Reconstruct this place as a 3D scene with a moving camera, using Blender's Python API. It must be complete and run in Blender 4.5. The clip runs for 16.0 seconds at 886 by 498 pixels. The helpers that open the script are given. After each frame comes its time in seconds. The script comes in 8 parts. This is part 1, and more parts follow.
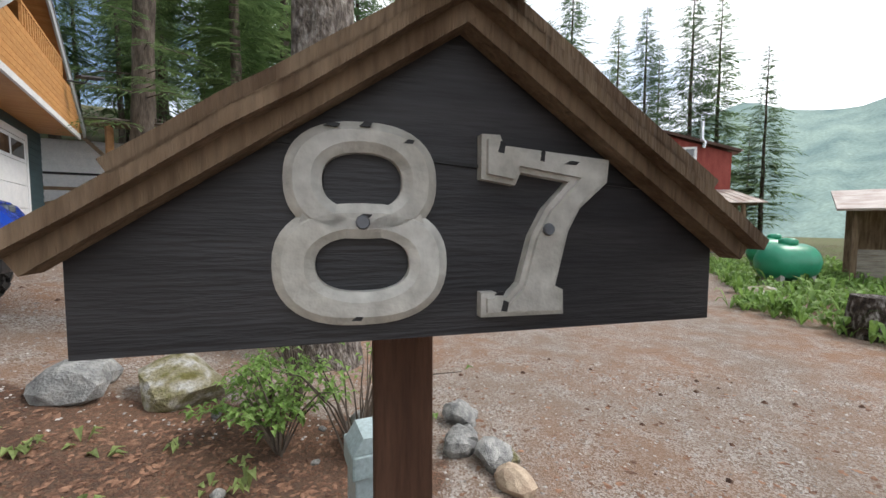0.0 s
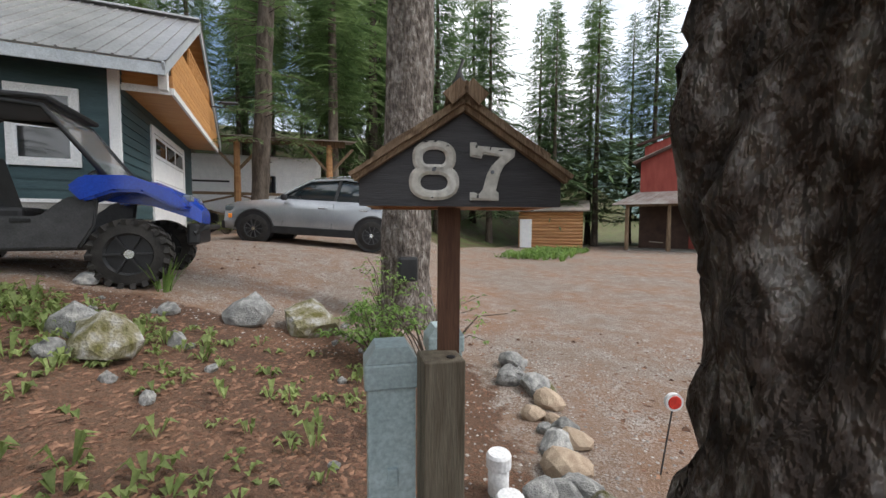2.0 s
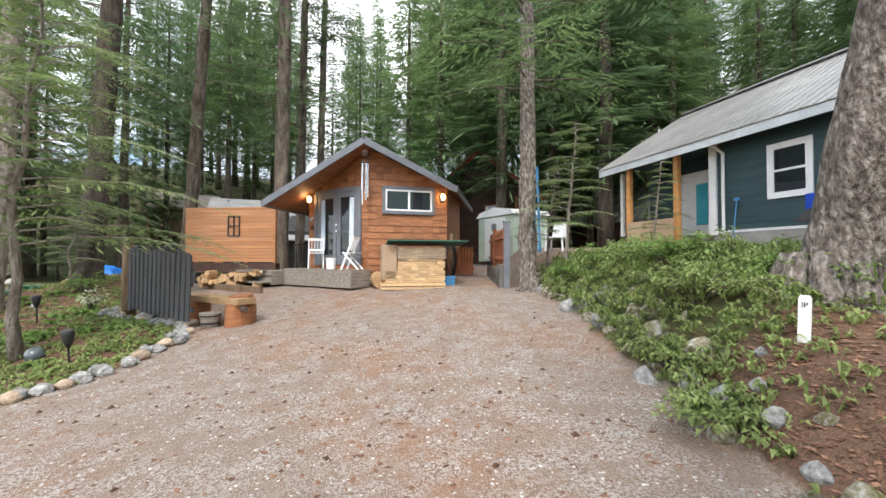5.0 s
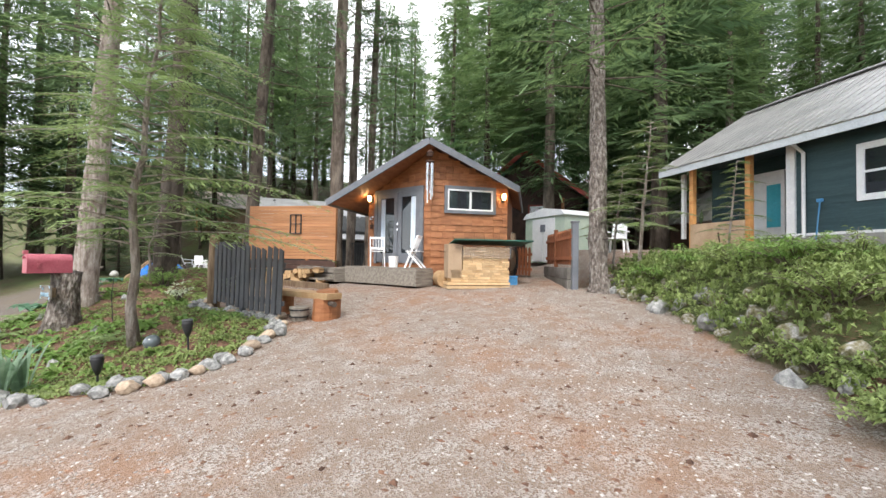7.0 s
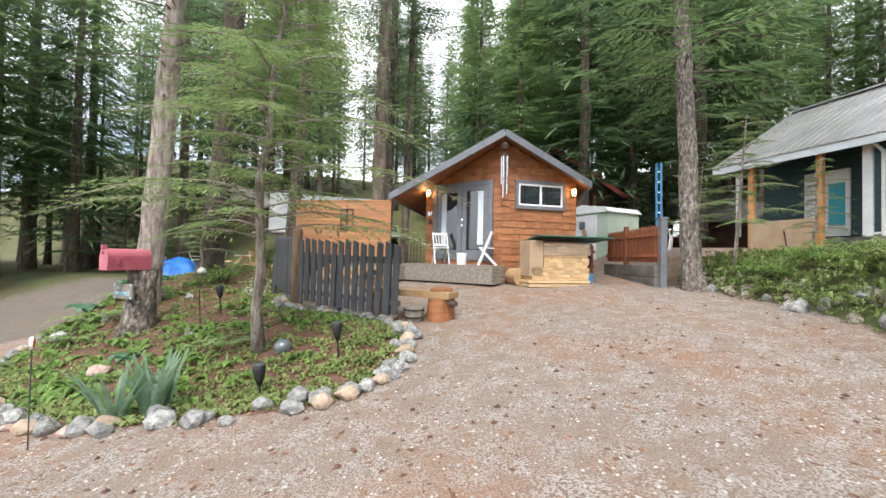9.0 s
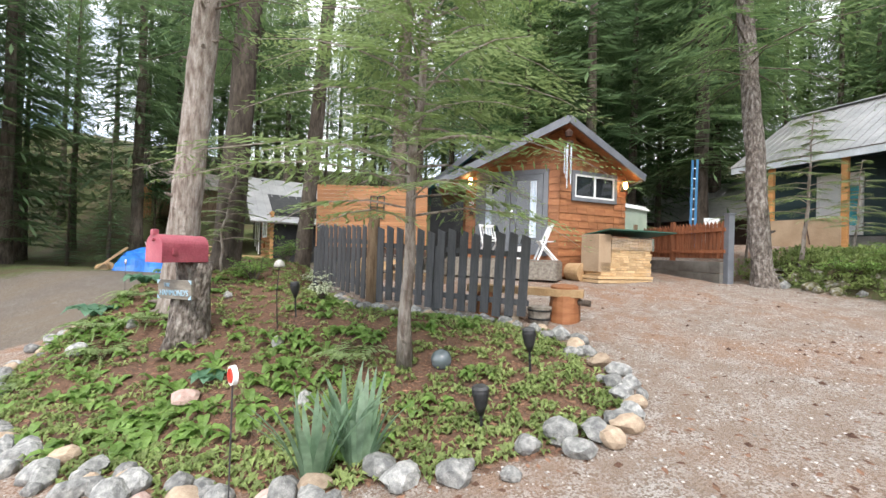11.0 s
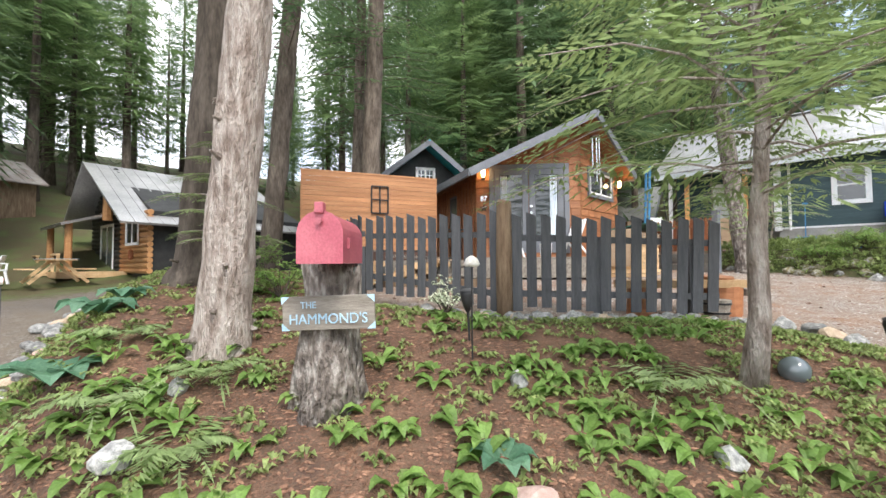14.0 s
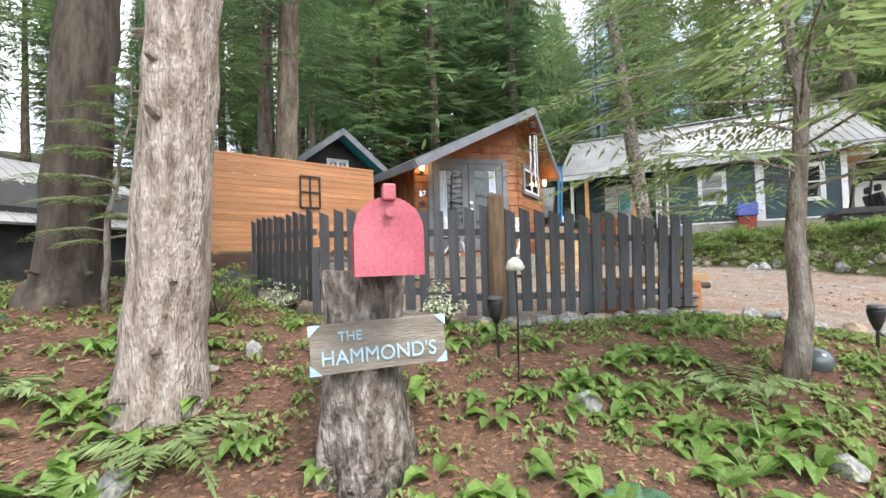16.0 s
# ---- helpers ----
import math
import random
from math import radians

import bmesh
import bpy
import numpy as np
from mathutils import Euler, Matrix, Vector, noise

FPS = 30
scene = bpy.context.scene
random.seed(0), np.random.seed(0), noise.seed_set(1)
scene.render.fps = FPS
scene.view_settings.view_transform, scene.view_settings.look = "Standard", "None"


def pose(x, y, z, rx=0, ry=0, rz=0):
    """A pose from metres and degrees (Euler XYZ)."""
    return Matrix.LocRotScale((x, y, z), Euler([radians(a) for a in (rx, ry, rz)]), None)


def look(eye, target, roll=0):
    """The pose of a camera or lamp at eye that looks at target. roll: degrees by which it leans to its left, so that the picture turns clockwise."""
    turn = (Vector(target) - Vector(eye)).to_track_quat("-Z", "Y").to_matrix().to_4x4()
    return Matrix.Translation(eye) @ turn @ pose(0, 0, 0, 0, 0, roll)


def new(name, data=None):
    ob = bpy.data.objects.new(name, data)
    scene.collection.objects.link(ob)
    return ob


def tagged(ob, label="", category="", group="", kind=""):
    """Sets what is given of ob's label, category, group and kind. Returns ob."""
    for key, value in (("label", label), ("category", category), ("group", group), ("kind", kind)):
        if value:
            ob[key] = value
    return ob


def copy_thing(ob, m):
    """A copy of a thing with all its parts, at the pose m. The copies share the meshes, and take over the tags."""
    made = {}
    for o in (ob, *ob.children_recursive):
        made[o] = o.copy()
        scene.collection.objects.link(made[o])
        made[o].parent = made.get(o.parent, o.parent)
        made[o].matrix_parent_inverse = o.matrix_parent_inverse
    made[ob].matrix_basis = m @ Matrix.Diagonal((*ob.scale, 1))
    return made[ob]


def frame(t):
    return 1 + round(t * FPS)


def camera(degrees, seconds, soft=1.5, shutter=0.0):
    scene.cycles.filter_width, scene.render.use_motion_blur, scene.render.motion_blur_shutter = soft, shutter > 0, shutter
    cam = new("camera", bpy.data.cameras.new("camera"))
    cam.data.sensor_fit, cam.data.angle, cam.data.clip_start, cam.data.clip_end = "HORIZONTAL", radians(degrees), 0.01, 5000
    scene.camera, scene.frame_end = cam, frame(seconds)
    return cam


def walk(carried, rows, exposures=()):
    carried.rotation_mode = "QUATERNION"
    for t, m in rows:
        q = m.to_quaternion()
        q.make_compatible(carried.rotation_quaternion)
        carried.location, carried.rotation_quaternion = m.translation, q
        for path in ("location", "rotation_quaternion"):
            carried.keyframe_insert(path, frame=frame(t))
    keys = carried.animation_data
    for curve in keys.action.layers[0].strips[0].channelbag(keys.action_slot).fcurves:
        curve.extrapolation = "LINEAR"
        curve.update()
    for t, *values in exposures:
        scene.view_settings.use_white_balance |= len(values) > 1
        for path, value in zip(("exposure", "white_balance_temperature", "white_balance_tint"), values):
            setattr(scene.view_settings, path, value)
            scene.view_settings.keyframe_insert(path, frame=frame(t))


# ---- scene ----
cam = camera(96.2, 16.0)
PATH = [
    (0, (-0.518, 1.068, 1.749), (-1.085, 2.982, 1.621), 0.2),
    (0.5, (-0.508, 1.074, 1.748), (-1.069, 2.991, 1.628), -0.0),
    (1, (-0.444, 0.931, 1.720), (-1.028, 2.840, 1.600), -0.0),
    (1.5, (-0.262, 0.557, 1.629), (-0.949, 2.431, 1.511), -0.0),
    (2, (-0.072, 0.271, 1.568), (-0.994, 2.042, 1.453), 0.3),
    (2.5, (0.124, -0.027, 1.493), (-1.337, 1.333, 1.361), -0.8),
    (3, (0.380, -0.371, 1.453), (-1.473, 0.377, 1.366), -2.2),
    (3.5, (0.437, -0.599, 1.371), (-1.563, -0.566, 1.347), -2.7),
    (4, (0.561, -0.515, 1.305), (-1.333, -1.158, 1.334), -1.7),
    (4.5, (0.608, -0.422, 1.280), (-1.128, -1.412, 1.330), -1.0),
    (6.8, (1.195, -1.129, 1.238), (-0.390, -2.348, 1.280), 1.2),
    (7, (1.287, -1.270, 1.212), (-0.307, -2.478, 1.263), 1.0),
    (7.5, (1.502, -1.716, 1.170), (-0.096, -2.919, 1.216), 1.0),
    (8, (1.742, -2.263, 1.160), (0.138, -3.457, 1.204), 1.1),
    (8.2, (1.857, -2.509, 1.164), (0.257, -3.708, 1.204), 1.0),
    (10.3, (2.778, -5.011, 1.113), (1.023, -5.970, 1.144), 1.9),
    (10.5, (2.805, -5.317, 1.114), (1.045, -6.266, 1.139), 2.0),
    (11, (2.914, -6.162, 1.053), (1.127, -7.061, 1.074), 1.8),
    (11.5, (2.952, -6.951, 0.999), (1.142, -7.801, 1.035), 1.9),
    (12, (2.971, -7.751, 0.963), (1.128, -8.526, 1.009), 1.5),
    (12.5, (3.012, -8.464, 0.926), (1.120, -9.111, 0.983), 0.9),
    (13, (2.923, -9.182, 0.887), (0.995, -9.710, 0.948), 0.5),
    (13.5, (2.833, -9.855, 0.848), (0.871, -10.237, 0.914), 0.3),
    (14, (2.697, -10.518, 0.824), (0.706, -10.690, 0.898), -0.3),
    (14.5, (2.511, -11.018, 0.842), (0.513, -11.022, 0.917), -0.9),
    (15, (2.385, -11.365, 0.868), (0.394, -11.190, 0.928), -1.4),
    (15.5, (2.138, -11.550, 0.894), (0.163, -11.244, 0.957), -1.6),
    (16, (1.925, -11.678, 0.894), (-0.037, -11.292, 0.947), -1.7),
]
walk(cam, [(t, look(eye, target, roll)) for t, eye, target, roll in PATH],
     exposures=[(0.0, 0.65), (1.0, 0.65), (2.0, 0.5), (2.5, 0.75), (4.0, 1.1), (7.0, 1.25), (11.0, 1.25), (16.0, 1.42)])

# ---- world and light ----
world = bpy.data.worlds.new("world")
scene.world = world
world.use_nodes = True
wn, wl = world.node_tree.nodes, world.node_tree.links
wn.clear()
sky = wn.new("ShaderNodeTexSky")
sky.sky_type, sky.sun_disc = "NISHITA", False
sky.sun_elevation, sky.sun_rotation = radians(52), radians(60)
sky.air_density, sky.dust_density = 1.0, 1.5
cloud_at = wn.new("ShaderNodeTexCoord")
cloud = wn.new("ShaderNodeTexNoise")
cloud.inputs["Scale"].default_value, cloud.inputs["Detail"].default_value = 2.6, 7.0
cloud_ramp = wn.new("ShaderNodeValToRGB")
cloud_ramp.color_ramp.elements[0].position, cloud_ramp.color_ramp.elements[1].position = 0.36, 0.56
cloud_mix = wn.new("ShaderNodeMix")
cloud_mix.data_type = "RGBA"
cloud_mix.inputs["B"].default_value = (11.0, 11.3, 11.8, 1)
wbg, wout = wn.new("ShaderNodeBackground"), wn.new("ShaderNodeOutputWorld")
wbg.inputs["Strength"].default_value = 0.12
wl.new(cloud_at.outputs["Generated"], cloud.inputs["Vector"])
wl.new(cloud.outputs["Fac"], cloud_ramp.inputs["Fac"])
wl.new(cloud_ramp.outputs["Color"], cloud_mix.inputs["Factor"])
wl.new(sky.outputs["Color"], cloud_mix.inputs["A"])
wl.new(cloud_mix.outputs["Result"], wbg.inputs["Color"])
wl.new(wbg.outputs["Background"], wout.inputs["Surface"])
sun = new("sun", bpy.data.lights.new("sun", "SUN"))
sun.data.energy, sun.data.angle, sun.data.color = 1.4, radians(14), (1.0, 0.95, 0.88)
SUN_EL, SUN_AZ = 52, 60
sun.matrix_world = look((20 * math.sin(radians(SUN_AZ)), 20 * math.cos(radians(SUN_AZ)), 20 * math.tan(radians(SUN_EL))), (0, 0, 0))


# ---- materials ----
def mat(name, c1, c2, scale=6.0, rough=0.8, bump=0.25, metal=0.0, fine=60.0, stretch=(1, 1, 1), vary=0.12, c3=None, island=False, dist=0.02, spec=0.4, thin=0.0):
    """Two noises mix the colours; a fine one gives grain and relief. vary: how far one piece differs from the next."""
    m = bpy.data.materials.new(name)
    m.use_nodes = True
    n, l = m.node_tree.nodes, m.node_tree.links
    p = n["Principled BSDF"]
    tc, mp, oi = n.new("ShaderNodeTexCoord"), n.new("ShaderNodeMapping"), n.new("ShaderNodeObjectInfo")
    mp.inputs["Scale"].default_value = stretch
    shift = n.new("ShaderNodeVectorMath")
    shift.operation = "SCALE"
    l.new(oi.outputs["Random"], shift.inputs["Scale"])
    shift.inputs[0].default_value = (37.0, 19.0, 53.0)
    l.new(shift.outputs["Vector"], mp.inputs["Location"])
    l.new(tc.outputs["Object"], mp.inputs["Vector"])
    big, small = n.new("ShaderNodeTexNoise"), n.new("ShaderNodeTexNoise")
    for t, s, d in ((big, scale, 5.0), (small, fine, 3.0)):
        t.inputs["Scale"].default_value, t.inputs["Detail"].default_value = s, d
        l.new(mp.outputs["Vector"], t.inputs["Vector"])
    ramp = n.new("ShaderNodeValToRGB")
    ramp.color_ramp.elements[0].position, ramp.color_ramp.elements[1].position = 0.33, 0.67
    ramp.color_ramp.elements[0].color, ramp.color_ramp.elements[1].color = (*c1, 1), (*c2, 1)
    if c3:
        e = ramp.color_ramp.elements.new(0.5)
        e.color = (*c3, 1)
    l.new(big.outputs["Fac"], ramp.inputs["Fac"])
    grain = n.new("ShaderNodeMapRange")
    grain.inputs["From Min"].default_value, grain.inputs["From Max"].default_value = 0.25, 0.75
    grain.inputs["To Min"].default_value, grain.inputs["To Max"].default_value = 0.78, 1.22
    l.new(small.outputs["Fac"], grain.inputs["Value"])
    one = n.new("ShaderNodeMapRange")
    one.inputs["To Min"].default_value, one.inputs["To Max"].default_value = 1 - vary, 1 + vary
    if island:
        geo = n.new("ShaderNodeNewGeometry")
        l.new(geo.outputs["Random Per Island"], one.inputs["Value"])
    else:
        l.new(oi.outputs["Random"], one.inputs["Value"])
    mul = n.new("ShaderNodeMath")
    mul.operation = "MULTIPLY"
    l.new(grain.outputs["Result"], mul.inputs[0])
    l.new(one.outputs["Result"], mul.inputs[1])
    col = n.new("ShaderNodeVectorMath")
    col.operation = "SCALE"
    l.new(ramp.outputs["Color"], col.inputs[0])
    l.new(mul.outputs["Value"], col.inputs["Scale"])
    l.new(col.outputs["Vector"], p.inputs["Base Color"])
    bp = n.new("ShaderNodeBump")
    bp.inputs["Strength"].default_value, bp.inputs["Distance"].default_value = bump, dist
    l.new(small.outputs["Fac"], bp.inputs["Height"])
    l.new(bp.outputs["Normal"], p.inputs["Normal"])
    p.inputs["Roughness"].default_value, p.inputs["Metallic"].default_value = rough, metal
    p.inputs["Specular IOR Level"].default_value = spec
    if thin:
        tr, both = n.new("ShaderNodeBsdfTranslucent"), n.new("ShaderNodeMixShader")
        l.new(col.outputs["Vector"], tr.inputs["Color"])
        both.inputs["Fac"].default_value = thin
        l.new(p.outputs["BSDF"], both.inputs[1])
        l.new(tr.outputs["BSDF"], both.inputs[2])
        l.new(both.outputs["Shader"], n["Material Output"].inputs["Surface"])
    return m


def glow(name, colour, strength):
    m = bpy.data.materials.new(name)
    m.use_nodes = True
    p = m.node_tree.nodes["Principled BSDF"]
    p.inputs["Base Color"].default_value = (*colour, 1)
    p.inputs["Emission Color"].default_value, p.inputs["Emission Strength"].default_value = (*colour, 1), strength
    return m


def glass(name, tint=(0.02, 0.025, 0.03), rough=0.03):
    m = bpy.data.materials.new(name)
    m.use_nodes = True
    p = m.node_tree.nodes["Principled BSDF"]
    p.inputs["Base Color"].default_value = (*tint, 1)
    p.inputs["Roughness"].default_value, p.inputs["Specular IOR Level"].default_value = rough, 0.9
    return m


def ground_layer(n, l, tc, stones, soil, litter, size, scale):
    """Colour of one kind of loose ground: stones or chips over soil, with drifts of litter."""
    vor, big, mid = n.new("ShaderNodeTexVoronoi"), n.new("ShaderNodeTexNoise"), n.new("ShaderNodeTexNoise")
    for t, s in ((vor, size), (big, scale), (mid, scale * 9)):
        t.inputs["Scale"].default_value = s
        l.new(tc.outputs["Object"], t.inputs["Vector"])
    big.inputs["Detail"].default_value, mid.inputs["Detail"].default_value = 8.0, 6.0
    ramp = n.new("ShaderNodeValToRGB")
    ramp.color_ramp.interpolation = "CONSTANT"
    els = ramp.color_ramp.elements
    for i, c in enumerate(stones):
        e = els[i] if i < 2 else els.new(0.5)
        e.position, e.color = i / len(stones), (*c, 1)
    sep = n.new("ShaderNodeSeparateColor")
    l.new(vor.outputs["Color"], sep.inputs["Color"])
    l.new(sep.outputs["Red"], ramp.inputs["Fac"])
    drift = n.new("ShaderNodeMapRange")
    drift.inputs["From Min"].default_value, drift.inputs["From Max"].default_value = 0.42, 0.6
    l.new(big.outputs["Fac"], drift.inputs["Value"])
    base = n.new("ShaderNodeMix")
    base.data_type = "RGBA"
    base.inputs["A"].default_value, base.inputs["B"].default_value = (*soil, 1), (*litter, 1)
    l.new(drift.outputs["Result"], base.inputs["Factor"])
    cover = n.new("ShaderNodeMapRange")
    cover.inputs["From Min"].default_value, cover.inputs["From Max"].default_value = 0.3, 0.62
    cover.inputs["To Min"].default_value, cover.inputs["To Max"].default_value = 0.25, 0.85
    l.new(mid.outputs["Fac"], cover.inputs["Value"])
    mix = n.new("ShaderNodeMix")
    mix.data_type = "RGBA"
    l.new(cover.outputs["Result"], mix.inputs["Factor"])
    l.new(ramp.outputs["Color"], mix.inputs["A"])
    l.new(base.outputs["Result"], mix.inputs["B"])
    return mix.outputs["Result"], vor.outputs["Distance"]


def ground_material():
    """Gravel, mulch, dirt and moss, blended with ragged edges by three masks on the mesh."""
    m = bpy.data.materials.new("ground")
    m.use_nodes = True
    n, l = m.node_tree.nodes, m.node_tree.links
    p, tc = n["Principled BSDF"], n.new("ShaderNodeTexCoord")
    colour, height = ground_layer(n, l, tc, ((0.36, 0.33, 0.30), (0.22, 0.18, 0.15), (0.46, 0.43, 0.40), (0.17, 0.125, 0.10), (0.29, 0.24, 0.20)), (0.235, 0.175, 0.135), (0.27, 0.15, 0.09), 75, 0.45)
    ragged, fine = n.new("ShaderNodeTexNoise"), n.new("ShaderNodeTexNoise")
    for t, s, d in ((ragged, 7.0, 8.0), (fine, 190.0, 3.0)):
        t.inputs["Scale"].default_value, t.inputs["Detail"].default_value = s, d
        l.new(tc.outputs["Object"], t.inputs["Vector"])
    for name, args in (("mulch", (((0.16, 0.075, 0.045), (0.085, 0.05, 0.035), (0.25, 0.14, 0.09), (0.13, 0.09, 0.065)), (0.095, 0.06, 0.045), (0.165, 0.10, 0.068), 60, 1.2)), ("dirt", (((0.17, 0.15, 0.13), (0.13, 0.11, 0.095), (0.25, 0.23, 0.2)), (0.15, 0.125, 0.105), (0.17, 0.135, 0.10), 50, 0.4)), ("moss", (((0.09, 0.12, 0.045), (0.13, 0.10, 0.06), (0.07, 0.08, 0.035)), (0.11, 0.085, 0.05), (0.11, 0.14, 0.05), 40, 0.8))):
        over, _ = ground_layer(n, l, tc, *args)
        at = n.new("ShaderNodeAttribute")
        at.attribute_name = name
        add = n.new("ShaderNodeMath")
        add.operation = "MULTIPLY_ADD"
        l.new(ragged.outputs["Fac"], add.inputs[0])
        add.inputs[1].default_value = 0.9
        l.new(at.outputs["Fac"], add.inputs[2])
        edge = n.new("ShaderNodeMapRange")
        edge.inputs["From Min"].default_value, edge.inputs["From Max"].default_value = 0.87, 1.05
        l.new(add.outputs["Value"], edge.inputs["Value"])
        mix = n.new("ShaderNodeMix")
        mix.data_type = "RGBA"
        l.new(edge.outputs["Result"], mix.inputs["Factor"])
        l.new(colour, mix.inputs["A"])
        l.new(over, mix.inputs["B"])
        colour = mix.outputs["Result"]
    grain = n.new("ShaderNodeMapRange")
    grain.inputs["From Min"].default_value, grain.inputs["From Max"].default_value = 0.25, 0.75
    grain.inputs["To Min"].default_value, grain.inputs["To Max"].default_value = 0.72, 1.28
    l.new(fine.outputs["Fac"], grain.inputs["Value"])
    col = n.new("ShaderNodeVectorMath")
    col.operation = "SCALE"
    l.new(colour, col.inputs[0])
    l.new(grain.outputs["Result"], col.inputs["Scale"])
    l.new(col.outputs["Vector"], p.inputs["Base Color"])
    bp, add = n.new("ShaderNodeBump"), n.new("ShaderNodeMath")
    bp.inputs["Strength"].default_value, bp.inputs["Distance"].default_value = 0.7, 0.02
    l.new(height, add.inputs[0])
    l.new(fine.outputs["Fac"], add.inputs[1])
    l.new(add.outputs["Value"], bp.inputs["Height"])
    l.new(bp.outputs["Normal"], p.inputs["Normal"])
    p.inputs["Roughness"].default_value, p.inputs["Specular IOR Level"].default_value = 0.95, 0.2
    return m


GROUND = ground_material()
TEAL = mat("dark teal lap siding", (0.028, 0.06, 0.068), (0.045, 0.085, 0.095), 3, 0.55, 0.08, fine=40, stretch=(0.3, 3, 3), vary=0.06)
CEDAR = mat("oiled cedar", (0.25, 0.095, 0.04), (0.37, 0.16, 0.07), 3, 0.6, 0.2, fine=40, stretch=(1, 1, 6), vary=0.18)
CEDARH = mat("oiled cedar boards", (0.32, 0.14, 0.06), (0.45, 0.22, 0.10), 2, 0.55, 0.15, fine=30, stretch=(0.4, 5, 8), vary=0.14)
PINE = mat("fresh pine boards", (0.52, 0.24, 0.08), (0.62, 0.33, 0.13), 2, 0.5, 0.1, fine=30, stretch=(0.4, 5, 8), vary=0.1)
WHITE = mat("white paint", (0.74, 0.75, 0.76), (0.82, 0.82, 0.82), 5, 0.5, 0.05, vary=0.03)
GREYTRIM = mat("grey paint", (0.13, 0.14, 0.16), (0.17, 0.18, 0.20), 4, 0.5, 0.08, vary=0.04)
DARKFENCE = mat("charcoal fence paint", (0.05, 0.052, 0.058), (0.075, 0.077, 0.083), 4, 0.7, 0.2, fine=40, stretch=(6, 6, 0.6), vary=0.18)
METALROOF = mat("galvanised metal roofing", (0.33, 0.325, 0.325), (0.46, 0.45, 0.445), 1.2, 0.38, 0.05, metal=0.65, fine=20, vary=0.05)
OLDROOF = mat("weathered metal roofing", (0.28, 0.22, 0.19), (0.42, 0.38, 0.35), 2.2, 0.6, 0.2, metal=0.3, vary=0.08)
SHINGLE = mat("dark grey shingles", (0.05, 0.055, 0.065), (0.09, 0.095, 0.105), 9, 0.85, 0.5, vary=0.15)
CONCRETE = mat("concrete", (0.24, 0.23, 0.21), (0.34, 0.33, 0.31), 3, 0.9, 0.3)
OLDCONC = mat("stained concrete", (0.11, 0.10, 0.085), (0.2, 0.19, 0.17), 2.5, 0.95, 0.4)
REDSIDE = mat("red painted siding", (0.22, 0.035, 0.025), (0.29, 0.06, 0.045), 1.5, 0.7, 0.15, fine=18, stretch=(3, 3, 0.6))
DARKWOOD = mat("dark stained wood", (0.045, 0.022, 0.016), (0.08, 0.042, 0.03), 3, 0.7, 0.2)
GREYWOOD = mat("weathered grey wood", (0.17, 0.145, 0.12), (0.30, 0.27, 0.23), 4, 0.9, 0.5, fine=30, stretch=(0.6, 5, 5), vary=0.15)
OLDWOOD = mat("weathered brown wood", (0.12, 0.075, 0.045), (0.24, 0.17, 0.11), 4, 0.9, 0.5, fine=30, stretch=(5, 5, 0.6), vary=0.15)
LOG = mat("varnished log", (0.36, 0.17, 0.07), (0.5, 0.27, 0.12), 2, 0.55, 0.2, fine=30, stretch=(0.4, 4, 4), vary=0.12)
BLACKLOG = mat("black stained log", (0.012, 0.012, 0.013), (0.03, 0.03, 0.03), 3, 0.6, 0.2)
CUTWOOD = mat("split firewood", (0.42, 0.26, 0.13), (0.58, 0.40, 0.22), 5, 0.85, 0.4, vary=0.25)
LUMBER = mat("sawn lumber", (0.5, 0.32, 0.16), (0.64, 0.46, 0.27), 4, 0.8, 0.3, vary=0.2)
BARKD = mat("dark furrowed bark", (0.03, 0.022, 0.018), (0.36, 0.33, 0.31), 15, 0.95, 1.0, fine=34, stretch=(1.2, 1.2, 0.55), dist=0.14, c3=(0.085, 0.062, 0.05))
BARKG = mat("grey scaly bark", (0.085, 0.07, 0.06), (0.34, 0.31, 0.28), 13, 0.95, 0.9, fine=22, stretch=(1.4, 1.4, 0.6), dist=0.12, c3=(0.18, 0.15, 0.13))
BARKL = mat("pale flaking bark", (0.19, 0.145, 0.12), (0.46, 0.41, 0.37), 7, 0.95, 0.9, fine=30, stretch=(2.2, 2.2, 0.6), dist=0.07, c3=(0.34, 0.285, 0.25))
BARKF = mat("forest bark", (0.06, 0.045, 0.035), (0.16, 0.13, 0.105), 5, 0.95, 0.8, fine=20, stretch=(1.5, 1.5, 0.4), vary=0.3)
NEEDLE = mat("conifer needles", (0.10, 0.17, 0.065), (0.22, 0.31, 0.13), 0.5, 0.7, 0.1, fine=9, vary=0.3, island=True, thin=0.45)
NEEDLED = mat("dark conifer needles", (0.08, 0.14, 0.065), (0.17, 0.25, 0.115), 0.5, 0.7, 0.1, fine=9, vary=0.3, island=True, thin=0.45)
HEMLOCK = mat("young hemlock needles", (0.20, 0.28, 0.10), (0.32, 0.41, 0.19), 1.2, 0.65, 0.1, fine=14, vary=0.25, island=True, thin=0.45)
LEAF = mat("fresh green leaves", (0.13, 0.23, 0.05), (0.24, 0.37, 0.10), 3, 0.5, 0.1, vary=0.25, island=True, thin=0.45)
LEAFD = mat("green undergrowth leaves", (0.17, 0.23, 0.07), (0.31, 0.38, 0.14), 3, 0.6, 0.1, vary=0.3, island=True, thin=0.45)
IRISG = mat("blue green blades", (0.16, 0.26, 0.16), (0.27, 0.38, 0.26), 4, 0.45, 0.1, fine=20, vary=0.15, island=True, thin=0.45)
